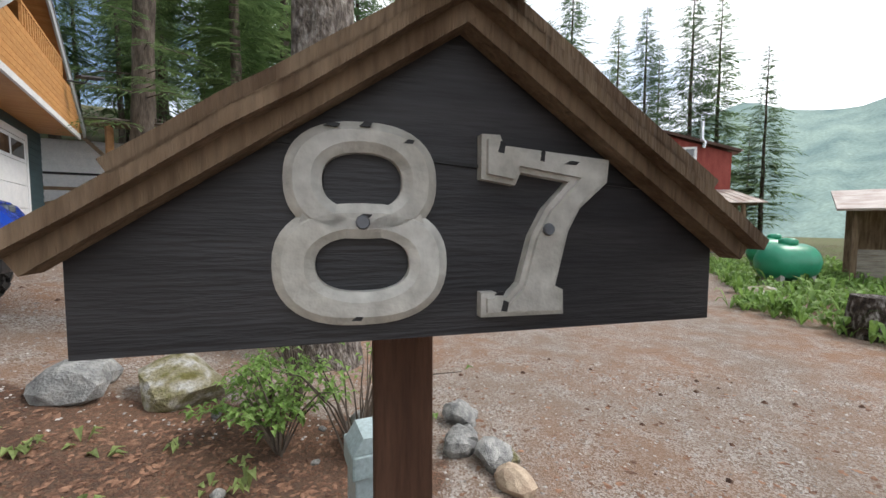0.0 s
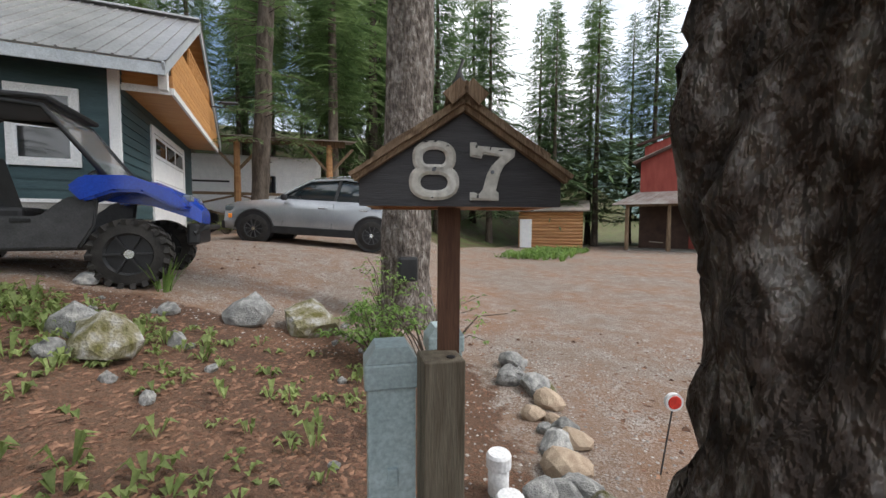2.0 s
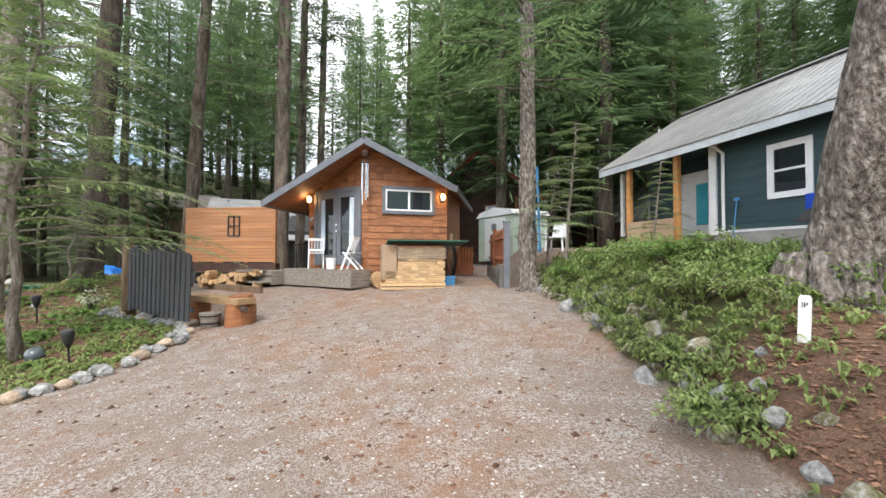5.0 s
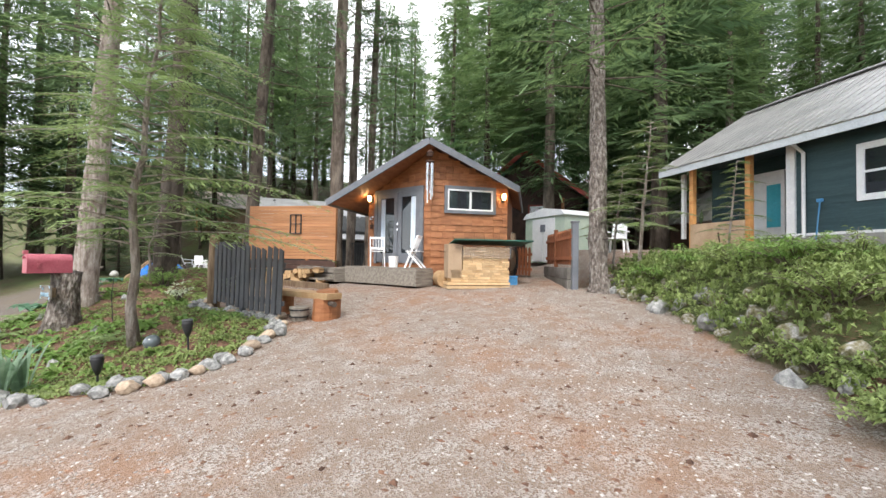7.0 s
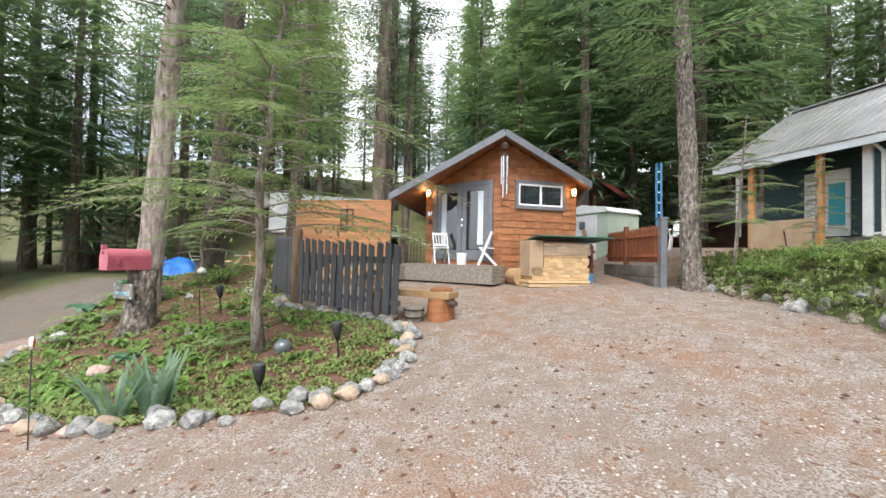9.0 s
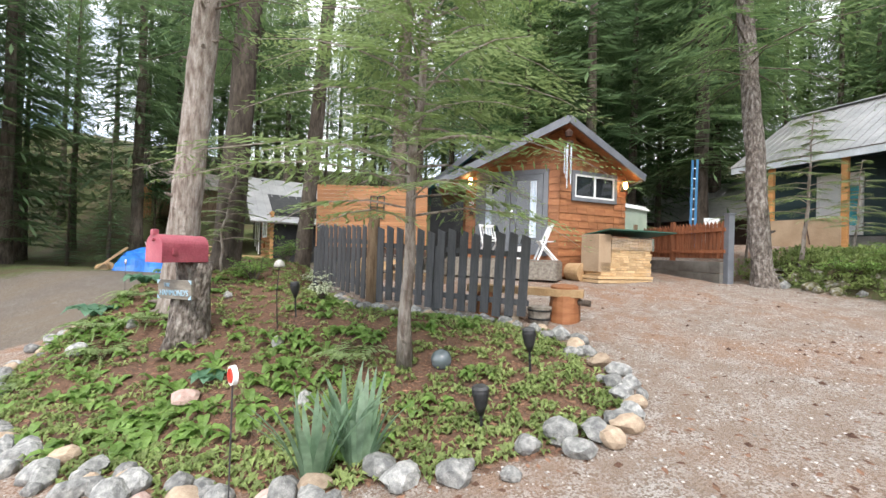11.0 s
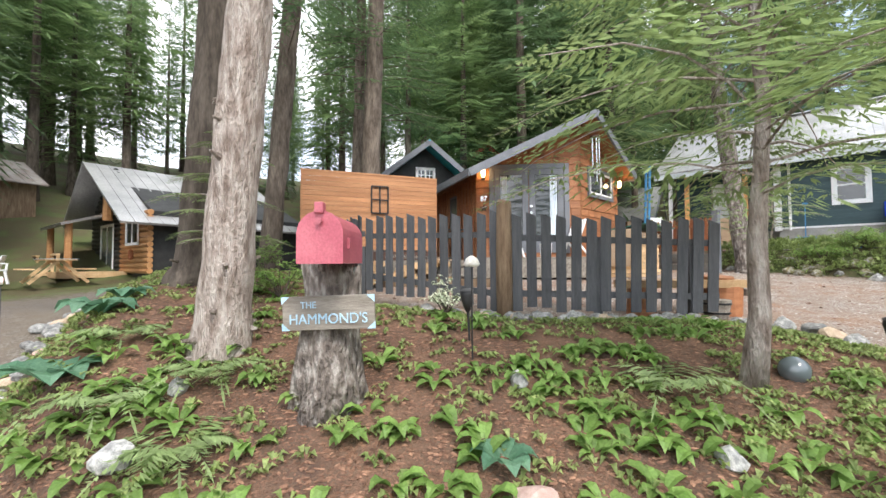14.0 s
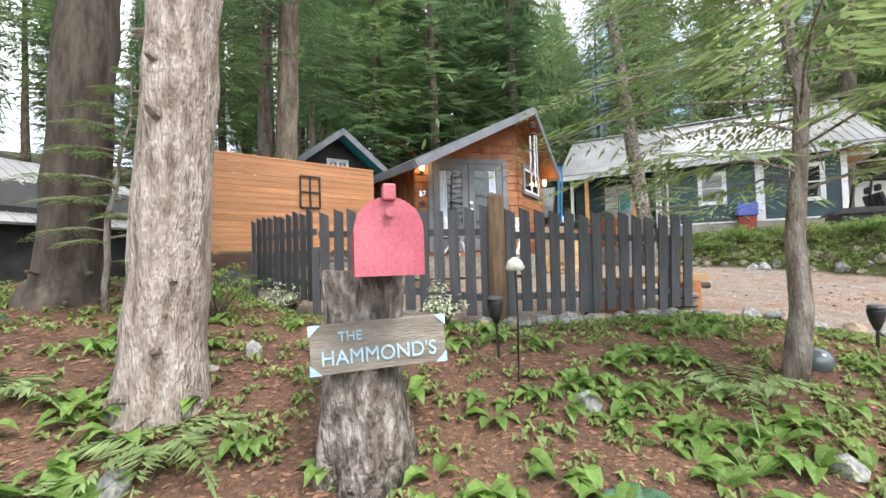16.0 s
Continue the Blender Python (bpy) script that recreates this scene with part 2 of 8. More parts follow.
HOSTA = mat("blue green hosta leaves", (0.08, 0.19, 0.11), (0.16, 0.30, 0.19), 6, 0.45, 0.2, vary=0.1, island=True, thin=0.45)
PALELEAF = mat("variegated cream leaves", (0.35, 0.42, 0.25), (0.62, 0.64, 0.5), 14, 0.55, 0.1, vary=0.1, island=True)
ROCK = mat("grey rock", (0.17, 0.17, 0.17), (0.42, 0.41, 0.39), 5, 0.85, 0.6, fine=30, c3=(0.28, 0.28, 0.27), vary=0.3, dist=0.03)
ROCKM = mat("mossy rock", (0.11, 0.10, 0.03), (0.38, 0.37, 0.35), 6, 0.9, 0.7, fine=30, c3=(0.22, 0.2, 0.13), vary=0.2, dist=0.03)
ROCKP = mat("pinkish rock", (0.42, 0.28, 0.24), (0.55, 0.40, 0.35), 5, 0.85, 0.5)
ROCKT = mat("tan rock", (0.34, 0.25, 0.18), (0.48, 0.38, 0.28), 5, 0.85, 0.5, vary=0.2)
PINK = mat("faded raspberry paint", (0.34, 0.07, 0.10), (0.42, 0.11, 0.14), 5, 0.45, 0.05, spec=0.5)
NUMERAL = mat("flaking off white paint", (0.48, 0.46, 0.41), (0.62, 0.61, 0.57), 9, 0.6, 0.2, fine=50)
SIGNBOARD = mat("charcoal painted board", (0.03, 0.03, 0.034), (0.052, 0.05, 0.054), 5, 0.5, 0.2, fine=36, stretch=(0.5, 4, 6))
LIGHTBLUE = mat("pale blue paint", (0.28, 0.44, 0.56), (0.42, 0.57, 0.68), 8, 0.7, 0.1)
BOXGREY = mat("grey green enamel", (0.28, 0.36, 0.37), (0.38, 0.46, 0.47), 3, 0.4, 0.06)
BLACK = mat("black plastic", (0.012, 0.012, 0.013), (0.025, 0.025, 0.027), 6, 0.5, 0.1)
GREYPL = mat("dark grey plastic", (0.04, 0.04, 0.042), (0.065, 0.065, 0.067), 6, 0.55, 0.1)
RUBBER = mat("tyre rubber", (0.018, 0.017, 0.016), (0.04, 0.037, 0.034), 8, 0.85, 0.3)
BLUEPAINT = mat("glossy blue plastic", (0.008, 0.045, 0.36), (0.015, 0.065, 0.45), 3, 0.22, 0.02, spec=0.6)
SILVER = mat("silver car paint", (0.36, 0.38, 0.40), (0.44, 0.46, 0.48), 2, 0.25, 0.02, metal=0.5, spec=0.6)
CHROME = mat("chrome", (0.6, 0.6, 0.62), (0.7, 0.7, 0.72), 4, 0.2, 0.02, metal=1.0)
GLASS = glass("dark window glass")
PALEGLASS = glass("reflecting window glass", (0.10, 0.12, 0.13), 0.05)
GREENTANK = mat("green tank paint", (0.02, 0.22, 0.12), (0.03, 0.28, 0.16), 3, 0.35, 0.04)
ORANGE = mat("orange lens", (0.8, 0.22, 0.02), (0.85, 0.28, 0.03), 5, 0.3, 0.02)
REDREFL = mat("red reflector", (0.55, 0.03, 0.02), (0.65, 0.05, 0.03), 20, 0.35, 0.1)
CYAN = mat("turquoise paint", (0.05, 0.38, 0.48), (0.08, 0.45, 0.55), 3, 0.5, 0.05)
TARP = mat("blue tarpaulin", (0.01, 0.11, 0.42), (0.02, 0.17, 0.55), 3, 0.5, 0.3, fine=10)
TEALROOF = mat("turquoise metal roofing", (0.04, 0.36, 0.44), (0.08, 0.44, 0.52), 2, 0.5, 0.1)
GREENMETAL = mat("green metal roofing", (0.02, 0.09, 0.07), (0.03, 0.13, 0.1), 2, 0.5, 0.1)
SHEDGREEN = mat("pale green sheet metal", (0.40, 0.50, 0.40), (0.5, 0.58, 0.48), 2, 0.5, 0.1)
PLYWOOD = mat("plywood", (0.36, 0.25, 0.16), (0.46, 0.34, 0.23), 2, 0.8, 0.15)
CURTAIN = mat("blue white curtain", (0.45, 0.55, 0.66), (0.7, 0.74, 0.78), 5, 0.9, 0.1, stretch=(6, 6, 0.5))
LAMPGLOW = glow("warm lamp bulb", (1.0, 0.62, 0.25), 9.0)
# distance haze is mixed into these pale blue-green forest colours
MOUNTAIN = mat("far wooded slope, haze tinted", (0.13, 0.20, 0.19), (0.23, 0.31, 0.27), 0.02, 0.95, 0.0, fine=0.25)


# ---- mesh helpers ----
def thing(name, m, label, category, group="", kind=""):
    ob = new(name)
    ob.empty_display_size = 0.1
    ob.matrix_world = m
    return tagged(ob, label, category, group, kind)


def mesh_of(bm, name, material, smooth=False):
    me = bpy.data.meshes.new(name)
    bm.normal_update()
    bm.to_mesh(me)
    bm.free()
    for mt in material if isinstance(material, (list, tuple)) else [material]:
        me.materials.append(mt)
    if smooth:
        me.polygons.foreach_set("use_smooth", [True] * len(me.polygons))
    return me


def part(name, bm, material, parent, label="", smooth=False):
    """Links a bmesh as one mesh object under a thing or a part."""
    ob = new(name, mesh_of(bm, name, material, smooth))
    ob.parent = parent
    if label:
        ob["label"] = label
    return ob


def solo(name, bm, material, label, category, m=None, group="", kind="", smooth=False):
    ob = new(name, mesh_of(bm, name, material, smooth))
    if m is not None:
        ob.matrix_world = m
    return tagged(ob, label, category, group, kind)


def piece(name, me, parent, m):
    ob = new(name, me)
    ob.parent = parent
    ob.matrix_basis = m
    return ob


def slab(bm, x0, x1, y0, y1, z0, z1, bevel=0.0):
    """An upright box from corner to corner."""
    vs = [bm.verts.new((x, y, z)) for x in (x0, x1) for y in (y0, y1) for z in (z0, z1)]
    made = [bm.faces.new([vs[i] for i in f]) for f in ((0, 1, 3, 2), (4, 6, 7, 5), (0, 4, 5, 1), (2, 3, 7, 6), (0, 2, 6, 4), (1, 5, 7, 3))]
    if bevel:
        bmesh.ops.bevel(bm, geom=list({e for f in made for e in f.edges}), offset=bevel, segments=2, profile=0.5, affect="EDGES")
    return bm


def box(x0, x1, y0, y1, z0, z1, bevel=0.0):
    return slab(bmesh.new(), x0, x1, y0, y1, z0, z1, bevel)


def beam(bm, p, q, w, h, up=(0, 0, 1)):
    """A board or beam of section w by h from p to q."""
    p, q = Vector(p), Vector(q)
    d = (q - p).normalized()
    side = d.cross(Vector(up))
    side = side.normalized() if side.length > 1e-4 else Vector((1, 0, 0))
    top = side.cross(d).normalized()
    vs = [bm.verts.new(a + side * (w / 2 * i) + top * (h / 2 * j)) for a in (p, q) for i, j in ((-1, -1), (1, -1), (1, 1), (-1, 1))]
    for f in ((3, 2, 1, 0), (4, 5, 6, 7), (0, 1, 5, 4), (1, 2, 6, 5), (2, 3, 7, 6), (3, 0, 4, 7)):
        bm.faces.new([vs[i] for i in f])
    return bm


def tube(bm, pts, radii, seg=10, rough=0.0, freq=3.0, cap=True, squash=1.0):
    """A tapered tube along a line of points; rough pushes its skin in and out."""
    rings = []
    pts = [Vector(p) for p in pts]
    for i, (p, r) in enumerate(zip(pts, radii)):
        d = (pts[min(i + 1, len(pts) - 1)] - pts[max(i - 1, 0)]).normalized()
        a = d.cross(Vector((0.31, 0.95, 0.05)))
        a = a.normalized() if a.length > 1e-3 else Vector((1, 0, 0))
        b = d.cross(a)
        ring = []
        for k in range(seg):
            t = 2 * math.pi * k / seg
            o = a * math.cos(t) + b * (math.sin(t) * squash)
            q = p + o * r
            if rough:
                q += o * (rough * r * (noise.noise((q.x * freq, q.y * freq, q.z * freq * 0.35)) - 0.7 * abs(noise.noise((q.x * freq * 2.7, q.y * freq * 2.7, q.z * freq * 0.8))) + 0.2))
            ring.append(bm.verts.new(q))
        rings.append(ring)
    for r0, r1 in zip(rings, rings[1:]):
        for k in range(seg):
            bm.faces.new((r0[k], r0[(k + 1) % seg], r1[(k + 1) % seg], r1[k]))
    if cap:
        bm.faces.new(rings[0][::-1])
        bm.faces.new(rings[-1])
    return bm


def prism(bm, outline, y0, y1):
    """An outline in x and z, drawn out from y0 to y1."""
    a = [bm.verts.new((x, y0, z)) for x, z in outline]
    b = [bm.verts.new((x, y1, z)) for x, z in outline]
    bm.faces.new(a)
    bm.faces.new(b[::-1])
    for i in range(len(a)):
        j = (i + 1) % len(a)
        bm.faces.new((a[i], b[i], b[j], a[j]))
    bmesh.ops.recalc_face_normals(bm, faces=bm.faces)
    return bm


def sheet(bm, corners, thick):
    """A flat panel of some thickness below four corners."""
    cs = [Vector(c) for c in corners]
    n = (cs[1] - cs[0]).cross(cs[2] - cs[0]).normalized()
    if n.z < 0:
        n = -n
    a = [bm.verts.new(c) for c in cs]
    b = [bm.verts.new(c - n * thick) for c in cs]
    bm.faces.new(a)
    bm.faces.new(b[::-1])
    k = len(a)
    for i in range(k):
        bm.faces.new((a[i], b[i], b[(i + 1) % k], a[(i + 1) % k]))
    bmesh.ops.recalc_face_normals(bm, faces=bm.faces)
    return bm


def rock_mesh(name, seed, material, flat=0.7):
    """A broken stone: a sphere with facets cut off and a rough skin."""
    rng = random.Random(seed)
    bm = bmesh.new()
    bmesh.ops.create_icosphere(bm, subdivisions=2, radius=0.5)
    cuts = [(Vector((rng.uniform(-1, 1), rng.uniform(-1, 1), rng.uniform(-0.6, 1))).normalized(), rng.uniform(0.28, 0.42)) for _ in range(7)]
    for v in bm.verts:
        for n, d in cuts:
            over = v.co.dot(n) - d
            if over > 0:
                v.co -= n * over * 0.92
        v.co *= 1 + 0.16 * noise.noise(v.co * 3 + Vector((seed, 0, 0)))
        v.co.z *= flat
    return mesh_of(bm, name, material)


def smooth01(a, b, x):
    t = min(1.0, max(0.0, (x - a) / (b - a)))
    return t * t * (3 - 2 * t)


# ---- ground ----
BANK = Vector((-7.6, -3.5))
ALONG, UPHILL = Vector((0.859, 0.511)), Vector((-0.511, 0.859))
BED = [Vector(p) for p in ((1.6, -11.2), (1.58, -9.8), (1.42, -8.8), (1.0, -7.85), (0.6, -7.2), (0.2, -6.65), (-0.3, -6.25), (-0.8, -6.2), (-1.4, -6.55), (-2.3, -7.2), (-2.6, -8.0), (-2.6, -10.2), (-3.5, -12.3), (-5.0, -13.5), (-5.2, -17.5), (-2.6, -16.4), (-0.2, -14.7), (0.8, -13.8), (1.4, -12.4))]


def inside(poly, x, y):
    hit = False
    for a, b in zip(poly, poly[1:] + poly[:1]):
        if (a.y > y) != (b.y > y) and x < (b.x - a.x) * (y - a.y) / (b.y - a.y) + a.x:
            hit = not hit
    return hit


def edge_distance(poly, x, y):
    p, best = Vector((x, y)), 1e9
    for a, b in zip(poly, poly[1:] + poly[:1]):
        d = b - a
        k = min(1, max(0, (p - a).dot(d) / d.dot(d)))
        best = min(best, (p - a - d * k).length)
    return best


def bank_at(x, y):
    p = Vector((x, y)) - BANK
    u, s = p.dot(ALONG), p.dot(UPHILL)
    return u, s + 0.25 * noise.noise((x * 0.7, y * 0.7, 3.0)) * smooth01(9, 7, u)


def ground(x, y):
    """The height of the ground."""
    cx = max(-14, min(6, x))
    low = 0.12 - 0.068 * (cx + 1.5) + 0.08 * max(-9, min(0, y + 4)) * smooth01(-3, 1.5, x) - 0.1 * smooth01(-6.0, -3.0, x)
    low -= 0.55 * smooth01(-13.5, -16.5, y) * smooth01(-2.5, -7, x)
    u, s = bank_at(x, y)
    up = 1.12 - 1.0 * smooth01(3.5, 9.5, u) * (1 - 0.6 * smooth01(4.5, 8, s) * smooth01(10, 7.5, u)) + 0.012 * min(12, max(0, s)) * smooth01(11, 6, u)
    z = low + (up - low) * smooth01(0.0, 1.0, s) * smooth01(-3.4, -1.2, u) if s > 0 else low
    v, w = (x + 0.9) * -0.43 + (y - 1.5) * 0.9, (x + 0.9) * 0.9 + (y - 1.5) * 0.43
    z += 1.2 * smooth01(9, 32, v) * smooth01(3.5, -2, w)
    if u < -1.2 and s > -2:
        z += 0.7 * smooth01(-1.2, -3.4, u) * smooth01(-0.3, 0.8, s)
    if -6 < x < 2.5 and -18 < y < -5 and inside(BED, x, y):
        mound = -0.38 + 0.34 * max(-0.9, min(1.3, -x)) + 0.14 * min(4, max(0, -x - 1.3)) + 0.12 * min(2, max(0, -y - 12.3))
        z += (max(mound, z - 0.1) + 0.02 - z) * smooth01(0, 0.8, edge_distance(BED, x, y))
    far = math.hypot(x, y)
    return z + 0.02 * noise.noise((x * 1.3, y * 1.3, 0)) + 14.0 * smooth01(21, 75, far) * smooth01(-8, -16, x) - 12 * smooth01(40, 200, far) * smooth01(5, 30, x)


def spaced(lo, hi, fine_lo, fine_hi, step):
    xs, x, d = [], fine_lo, step
    while x < fine_hi:
        xs.append(x)
        x += step
    x, d = fine_hi, step
    while x < hi:
        xs.append(x)
        d *= 1.25
        x += d
    x, d = fine_lo - step, step
    while x > lo:
        xs.append(x)
        d *= 1.25
        x -= d
    return sorted(xs) + [hi]


GX, GY = spaced(-900, 900, -10, 3.5, 0.07), spaced(-900, 900, -16, 6, 0.07)
verts, faces, mulch, dirt, moss = [], [], [], [], []
for yy in GY:
    for xx in GX:
        verts.append((xx, yy, ground(xx, yy)))
        u, s = bank_at(xx, yy)
        near = -7 < xx < 3 and -18 < yy < -5
        e = edge_distance(BED, xx, yy) * (1 if inside(BED, xx, yy) else -1) if near else -1.0
        k = max(0.0, min(1.0, 0.5 + e * 2.2))
        on_bank = smooth01(-1.8, -1.0, u) * smooth01(-0.05, 0.3, s)
        k = max(k, on_bank * smooth01(4.2, 5.6, u) * smooth01(9.6, 8.4, u) * smooth01(3.9, 3.0, s))
        mulch.append(k)
        moss.append(max(on_bank * smooth01(6.0, 4.6, u) * smooth01(2.9, 2.2, s), 0.85 * smooth01(17, 24, math.hypot(xx + 2, yy + 2)) * (0.0 if -9 < xx < 2.5 and 0 < yy < 34 else 1.0)))
        dirt.append(smooth01(-14.2, -14.9, yy + 0.5 * (xx + 1)) * smooth01(3, 1.5, xx) * smooth01(-60, -50, yy) if k < 0.5 else 0.0)
NX = len(GX)
for j in range(len(GY) - 1):
    for i in range(NX - 1):
        faces.append((j * NX + i, j * NX + i + 1, (j + 1) * NX + i + 1, (j + 1) * NX + i))
me = bpy.data.meshes.new("ground")
me.from_pydata(verts, [], faces)
me.materials.append(GROUND)
for name, values in (("mulch", mulch), ("dirt", dirt), ("moss", moss)):
    me.attributes.new(name, "FLOAT", "POINT").data.foreach_set("value", values)
me.polygons.foreach_set("use_smooth", [True] * len(faces))
me.update()
tagged(new("ground", me), "brown gravel driveway with fallen needles, mulch beds and packed dirt", "ground", kind="structure")


# ---- buildings ----
def window(parent, m, w, h, frame_mat, trim_mat, split="h", trim=0.09, pane_mat=None):
    """A window lying in the local x and z plane, its outside towards +y, its lower left corner at the pose m."""
    win = new("window")
    win.parent, win.matrix_basis = parent, m
    bm = bmesh.new()
    for x0, x1, z0, z1 in ((-trim, w + trim, h, h + trim), (-trim, w + trim, -trim, 0), (-trim, 0, 0, h), (w, w + trim, 0, h)):
        slab(bm, x0, x1, 0, 0.045, z0, z1, 0.004)
    part("trim", bm, trim_mat, win)
    bm = bmesh.new()
    f = 0.045
    for x0, x1, z0, z1 in ((0, w, h - f, h), (0, w, 0, f), (0, f, f, h - f), (w - f, w, f, h - f)):
        slab(bm, x0, x1, -0.01, 0.035, z0, z1)
    if split == "h":
        slab(bm, f, w - f, -0.01, 0.03, h / 2 - 0.025, h / 2 + 0.025)
    if split == "v":
        slab(bm, w / 2 - 0.03, w / 2 + 0.03, -0.01, 0.03, f, h - f)
    if split == "grid":
        slab(bm, w / 2 - 0.03, w / 2 + 0.03, -0.01, 0.03, f, h - f)
        for k in (1, 3):
            slab(bm, w * k / 4 - 0.012, w * k / 4 + 0.012, -0.01, 0.025, f, h - f)
        slab(bm, f, w - f, -0.01, 0.025, h / 2 - 0.012, h / 2 + 0.012)
    part("window_frame", bm, frame_mat, win)
    halves = [(f, w - f, f, h - f)]
    if split == "h":
        halves = [(f, w - f, f, h / 2 - 0.025), (f, w - f, h / 2 + 0.025, h - f)]
    if split == "v":
        halves = [(f, w / 2 - 0.03, f, h - f), (w / 2 + 0.03, w - f, f, h - f)]
    for x0, x1, z0, z1 in halves:
        part("pane", box(x0, x1, 0.003, 0.011, z0, z1), pane_mat or GLASS, win)
    return win


def lap_siding(parent, m, w, z0, z1, material, step=0.16, holes=(), name="siding_board", tops=None):
    """Overlapping boards across a wall in the local x and z plane; holes are (x0, x1, z0, z1) left free; tops cut them to a gable."""
    n = math.ceil((z1 - z0) / step)
    for i in range(n):
        a, b = z0 + i * step, min(z1, z0 + (i + 1) * step)
        x0, x1 = tops((a + b) / 2) if tops else (0, w)
        runs = [(x0, x1)]
        for hx0, hx1, hz0, hz1 in holes:
            if hz0 < (a + b) / 2 < hz1:
                runs = [r for s0, s1 in runs for r in ((s0, min(s1, hx0)), (max(s0, hx1), s1)) if r[1] - r[0] > 0.02]
        for s0, s1 in runs:
            bm = bmesh.new()
            vs = [bm.verts.new(p) for p in ((s0, 0, a), (s1, 0, a), (s1, 0, b), (s0, 0, b), (s0, 0.03, a - 0.008), (s1, 0.03, a - 0.008), (s1, 0.012, b), (s0, 0.012, b))]
            for f in ((0, 1, 2, 3), (7, 6, 5, 4), (4, 5, 1, 0), (3, 2, 6, 7), (0, 3, 7, 4), (5, 6, 2, 1)):
                bm.faces.new([vs[k] for k in f][::-1])
            ob = part(name, bm, material, parent)
            ob.matrix_basis = m


def ribbed_roof(bm, e0, e1, r0, r1, rib=0.23, thick=0.03, high=0.022):
    """A sheet metal slope from an eave line to a ridge line, with standing ribs."""
    e0, e1, r0, r1 = (Vector(v) for v in (e0, e1, r0, r1))
    sheet(bm, (e0, e1, r1, r0), thick)
    up = (e1 - e0).cross(r0 - e0).normalized()
    if up.z < 0:
        up = -up
    n = max(2, int((e1 - e0).length / rib))
    for i in range(n + 1):
        k = i / n
        beam(bm, e0.lerp(e1, k) + up * high / 2, r0.lerp(r1, k) + up * high / 2, 0.035, high, up)
    return bm


HOUSE_M = pose(-8.2, 3.84, 0.4, 0, 0, 230.5)


def blue_house():
    """Local x runs along the front wall away from its near corner, y points out of the front."""
    h = thing("blue_house", HOUSE_M, "dark teal lap sided house with ribbed metal roof and cedar gable", "house")
    L, D, z0, z1 = 8.75, 6.4, 1.58, 3.92
    P = 5.45
    part("foundation", slab(box(0.02, P - 0.05, -D, -0.03, 0.5, z0 - 0.03), P - 0.05, L, -D, -1.23, 0.5, z0 - 0.03), CONCRETE, h, "bare concrete foundation")
    bm = box(0, P, -D, -0.06, z0, z1)
    slab(bm, P, L, -D, -1.26, z0, z1)
    prism(bm, ((0.0, z1), (L, z1), (L, z1 + 0.01), (0, z1 + 0.01)), -D, -0.06)
    part("wall", bm, TEAL, h)
    bm = bmesh.new()
    for x in (0.06, L - 0.06):
        vs = [bm.verts.new((x + dx, y, z)) for dx in (-0.05, 0.05) for y, z in ((-D, z1), (-0.06, z1), (-D / 2, z1 + 1.82))]
        for f in ((0, 1, 2), (5, 4, 3), (0, 3, 4, 1), (1, 4, 5, 2), (2, 5, 3, 0)):
            bm.faces.new([vs[k] for k in f])
    part("gable_wall", bm, TEAL, h)
    front = pose(0, -0.06, 0)
    lap_siding(h, front, P, z0, z1, TEAL, 0.165, ((3.26, 4.1, 2.2, 3.43), (0.55, 1.44, 2.1, 3.4)))
    lap_siding(h, pose(P, -1.26, 0), L - P, z0, z1, TEAL, 0.165, ((1.0, 2.0, 1.58, 3.45),))
    gable = pose(0.0, -D, 0, 0, 0, 90)
    lap_siding(h, gable, D - 0.06, z0 - 0.3, z1 + 1.4, TEAL, 0.165, ((1.4, 4.5, 1.1, 3.2),), tops=lambda z: (0, D - 0.06) if z < z1 else ((z - z1) * 1.62, D - 0.06 - (z - z1) * 1.62))
    for x, w, zb, zt in ((3.33, 0.7, 2.3, 3.34), (0.62, 0.75, 2.2, 3.31)):
        window(h, pose(x, -0.03, zb), w, zt - zb, WHITE, WHITE)
    bm = bmesh.new()
    slab(bm, -0.02, 0.14, -0.08, 0.0, z0 - 0.05, z1, 0.006)
    slab(bm, P - 0.12, P + 0.08, -0.1, 0.02, z0 - 0.1, z1, 0.006)
    slab(bm, 2.15, 2.39, -0.03, 0.01, z0, z1, 0.004)
    slab(bm, -0.03, P, -0.05, -0.015, z0 - 0.06, z0, 0.004)
    part("corner_trim", bm, WHITE, h, "white corner boards")
    part("downpipe", tube(bmesh.new(), ((5.12, 0.04, z0 - 0.1), (5.12, 0.04, 3.5), (5.12, 0.45, 3.72)), (0.04, 0.04, 0.04), 8), WHITE, h, "white downpipe")
    bm = slab(box(P + 0.95, P + 1.05, -1.2, -1.14, z0, 3.45), P + 1.95, P + 2.05, -1.2, -1.14, z0, 3.45)
    slab(bm, P + 0.95, P + 2.05, -1.2, -1.14, 3.38, 3.48)
    part("door_trim", bm, WHITE, h)
    part("door", box(P + 1.05, P + 1.95, -1.22, -1.17, z0, 3.38, 0.005), WHITE, h, "white entry door")
    part("door_panel", box(P + 1.05, P + 1.45, -1.165, -1.15, z0 + 0.3, 3.1, 0.005), CYAN, h, "turquoise sheet")
    for x in (P + 0.82, P + 2.6):
        part("porch_post", box(x - 0.07, x + 0.07, 0.18, 0.32, 0.6, 3.76, 0.008), PINE, h, "new pine post")
    part("corner_post", box(L - 0.12, L, -0.1, 0.0, 1.6, 3.7, 0.006), WHITE, h)
    e, slope, ov = 0.58, 0.616, -0.81
    ze = 3.85
    rz = ze + (e + D / 2) * slope
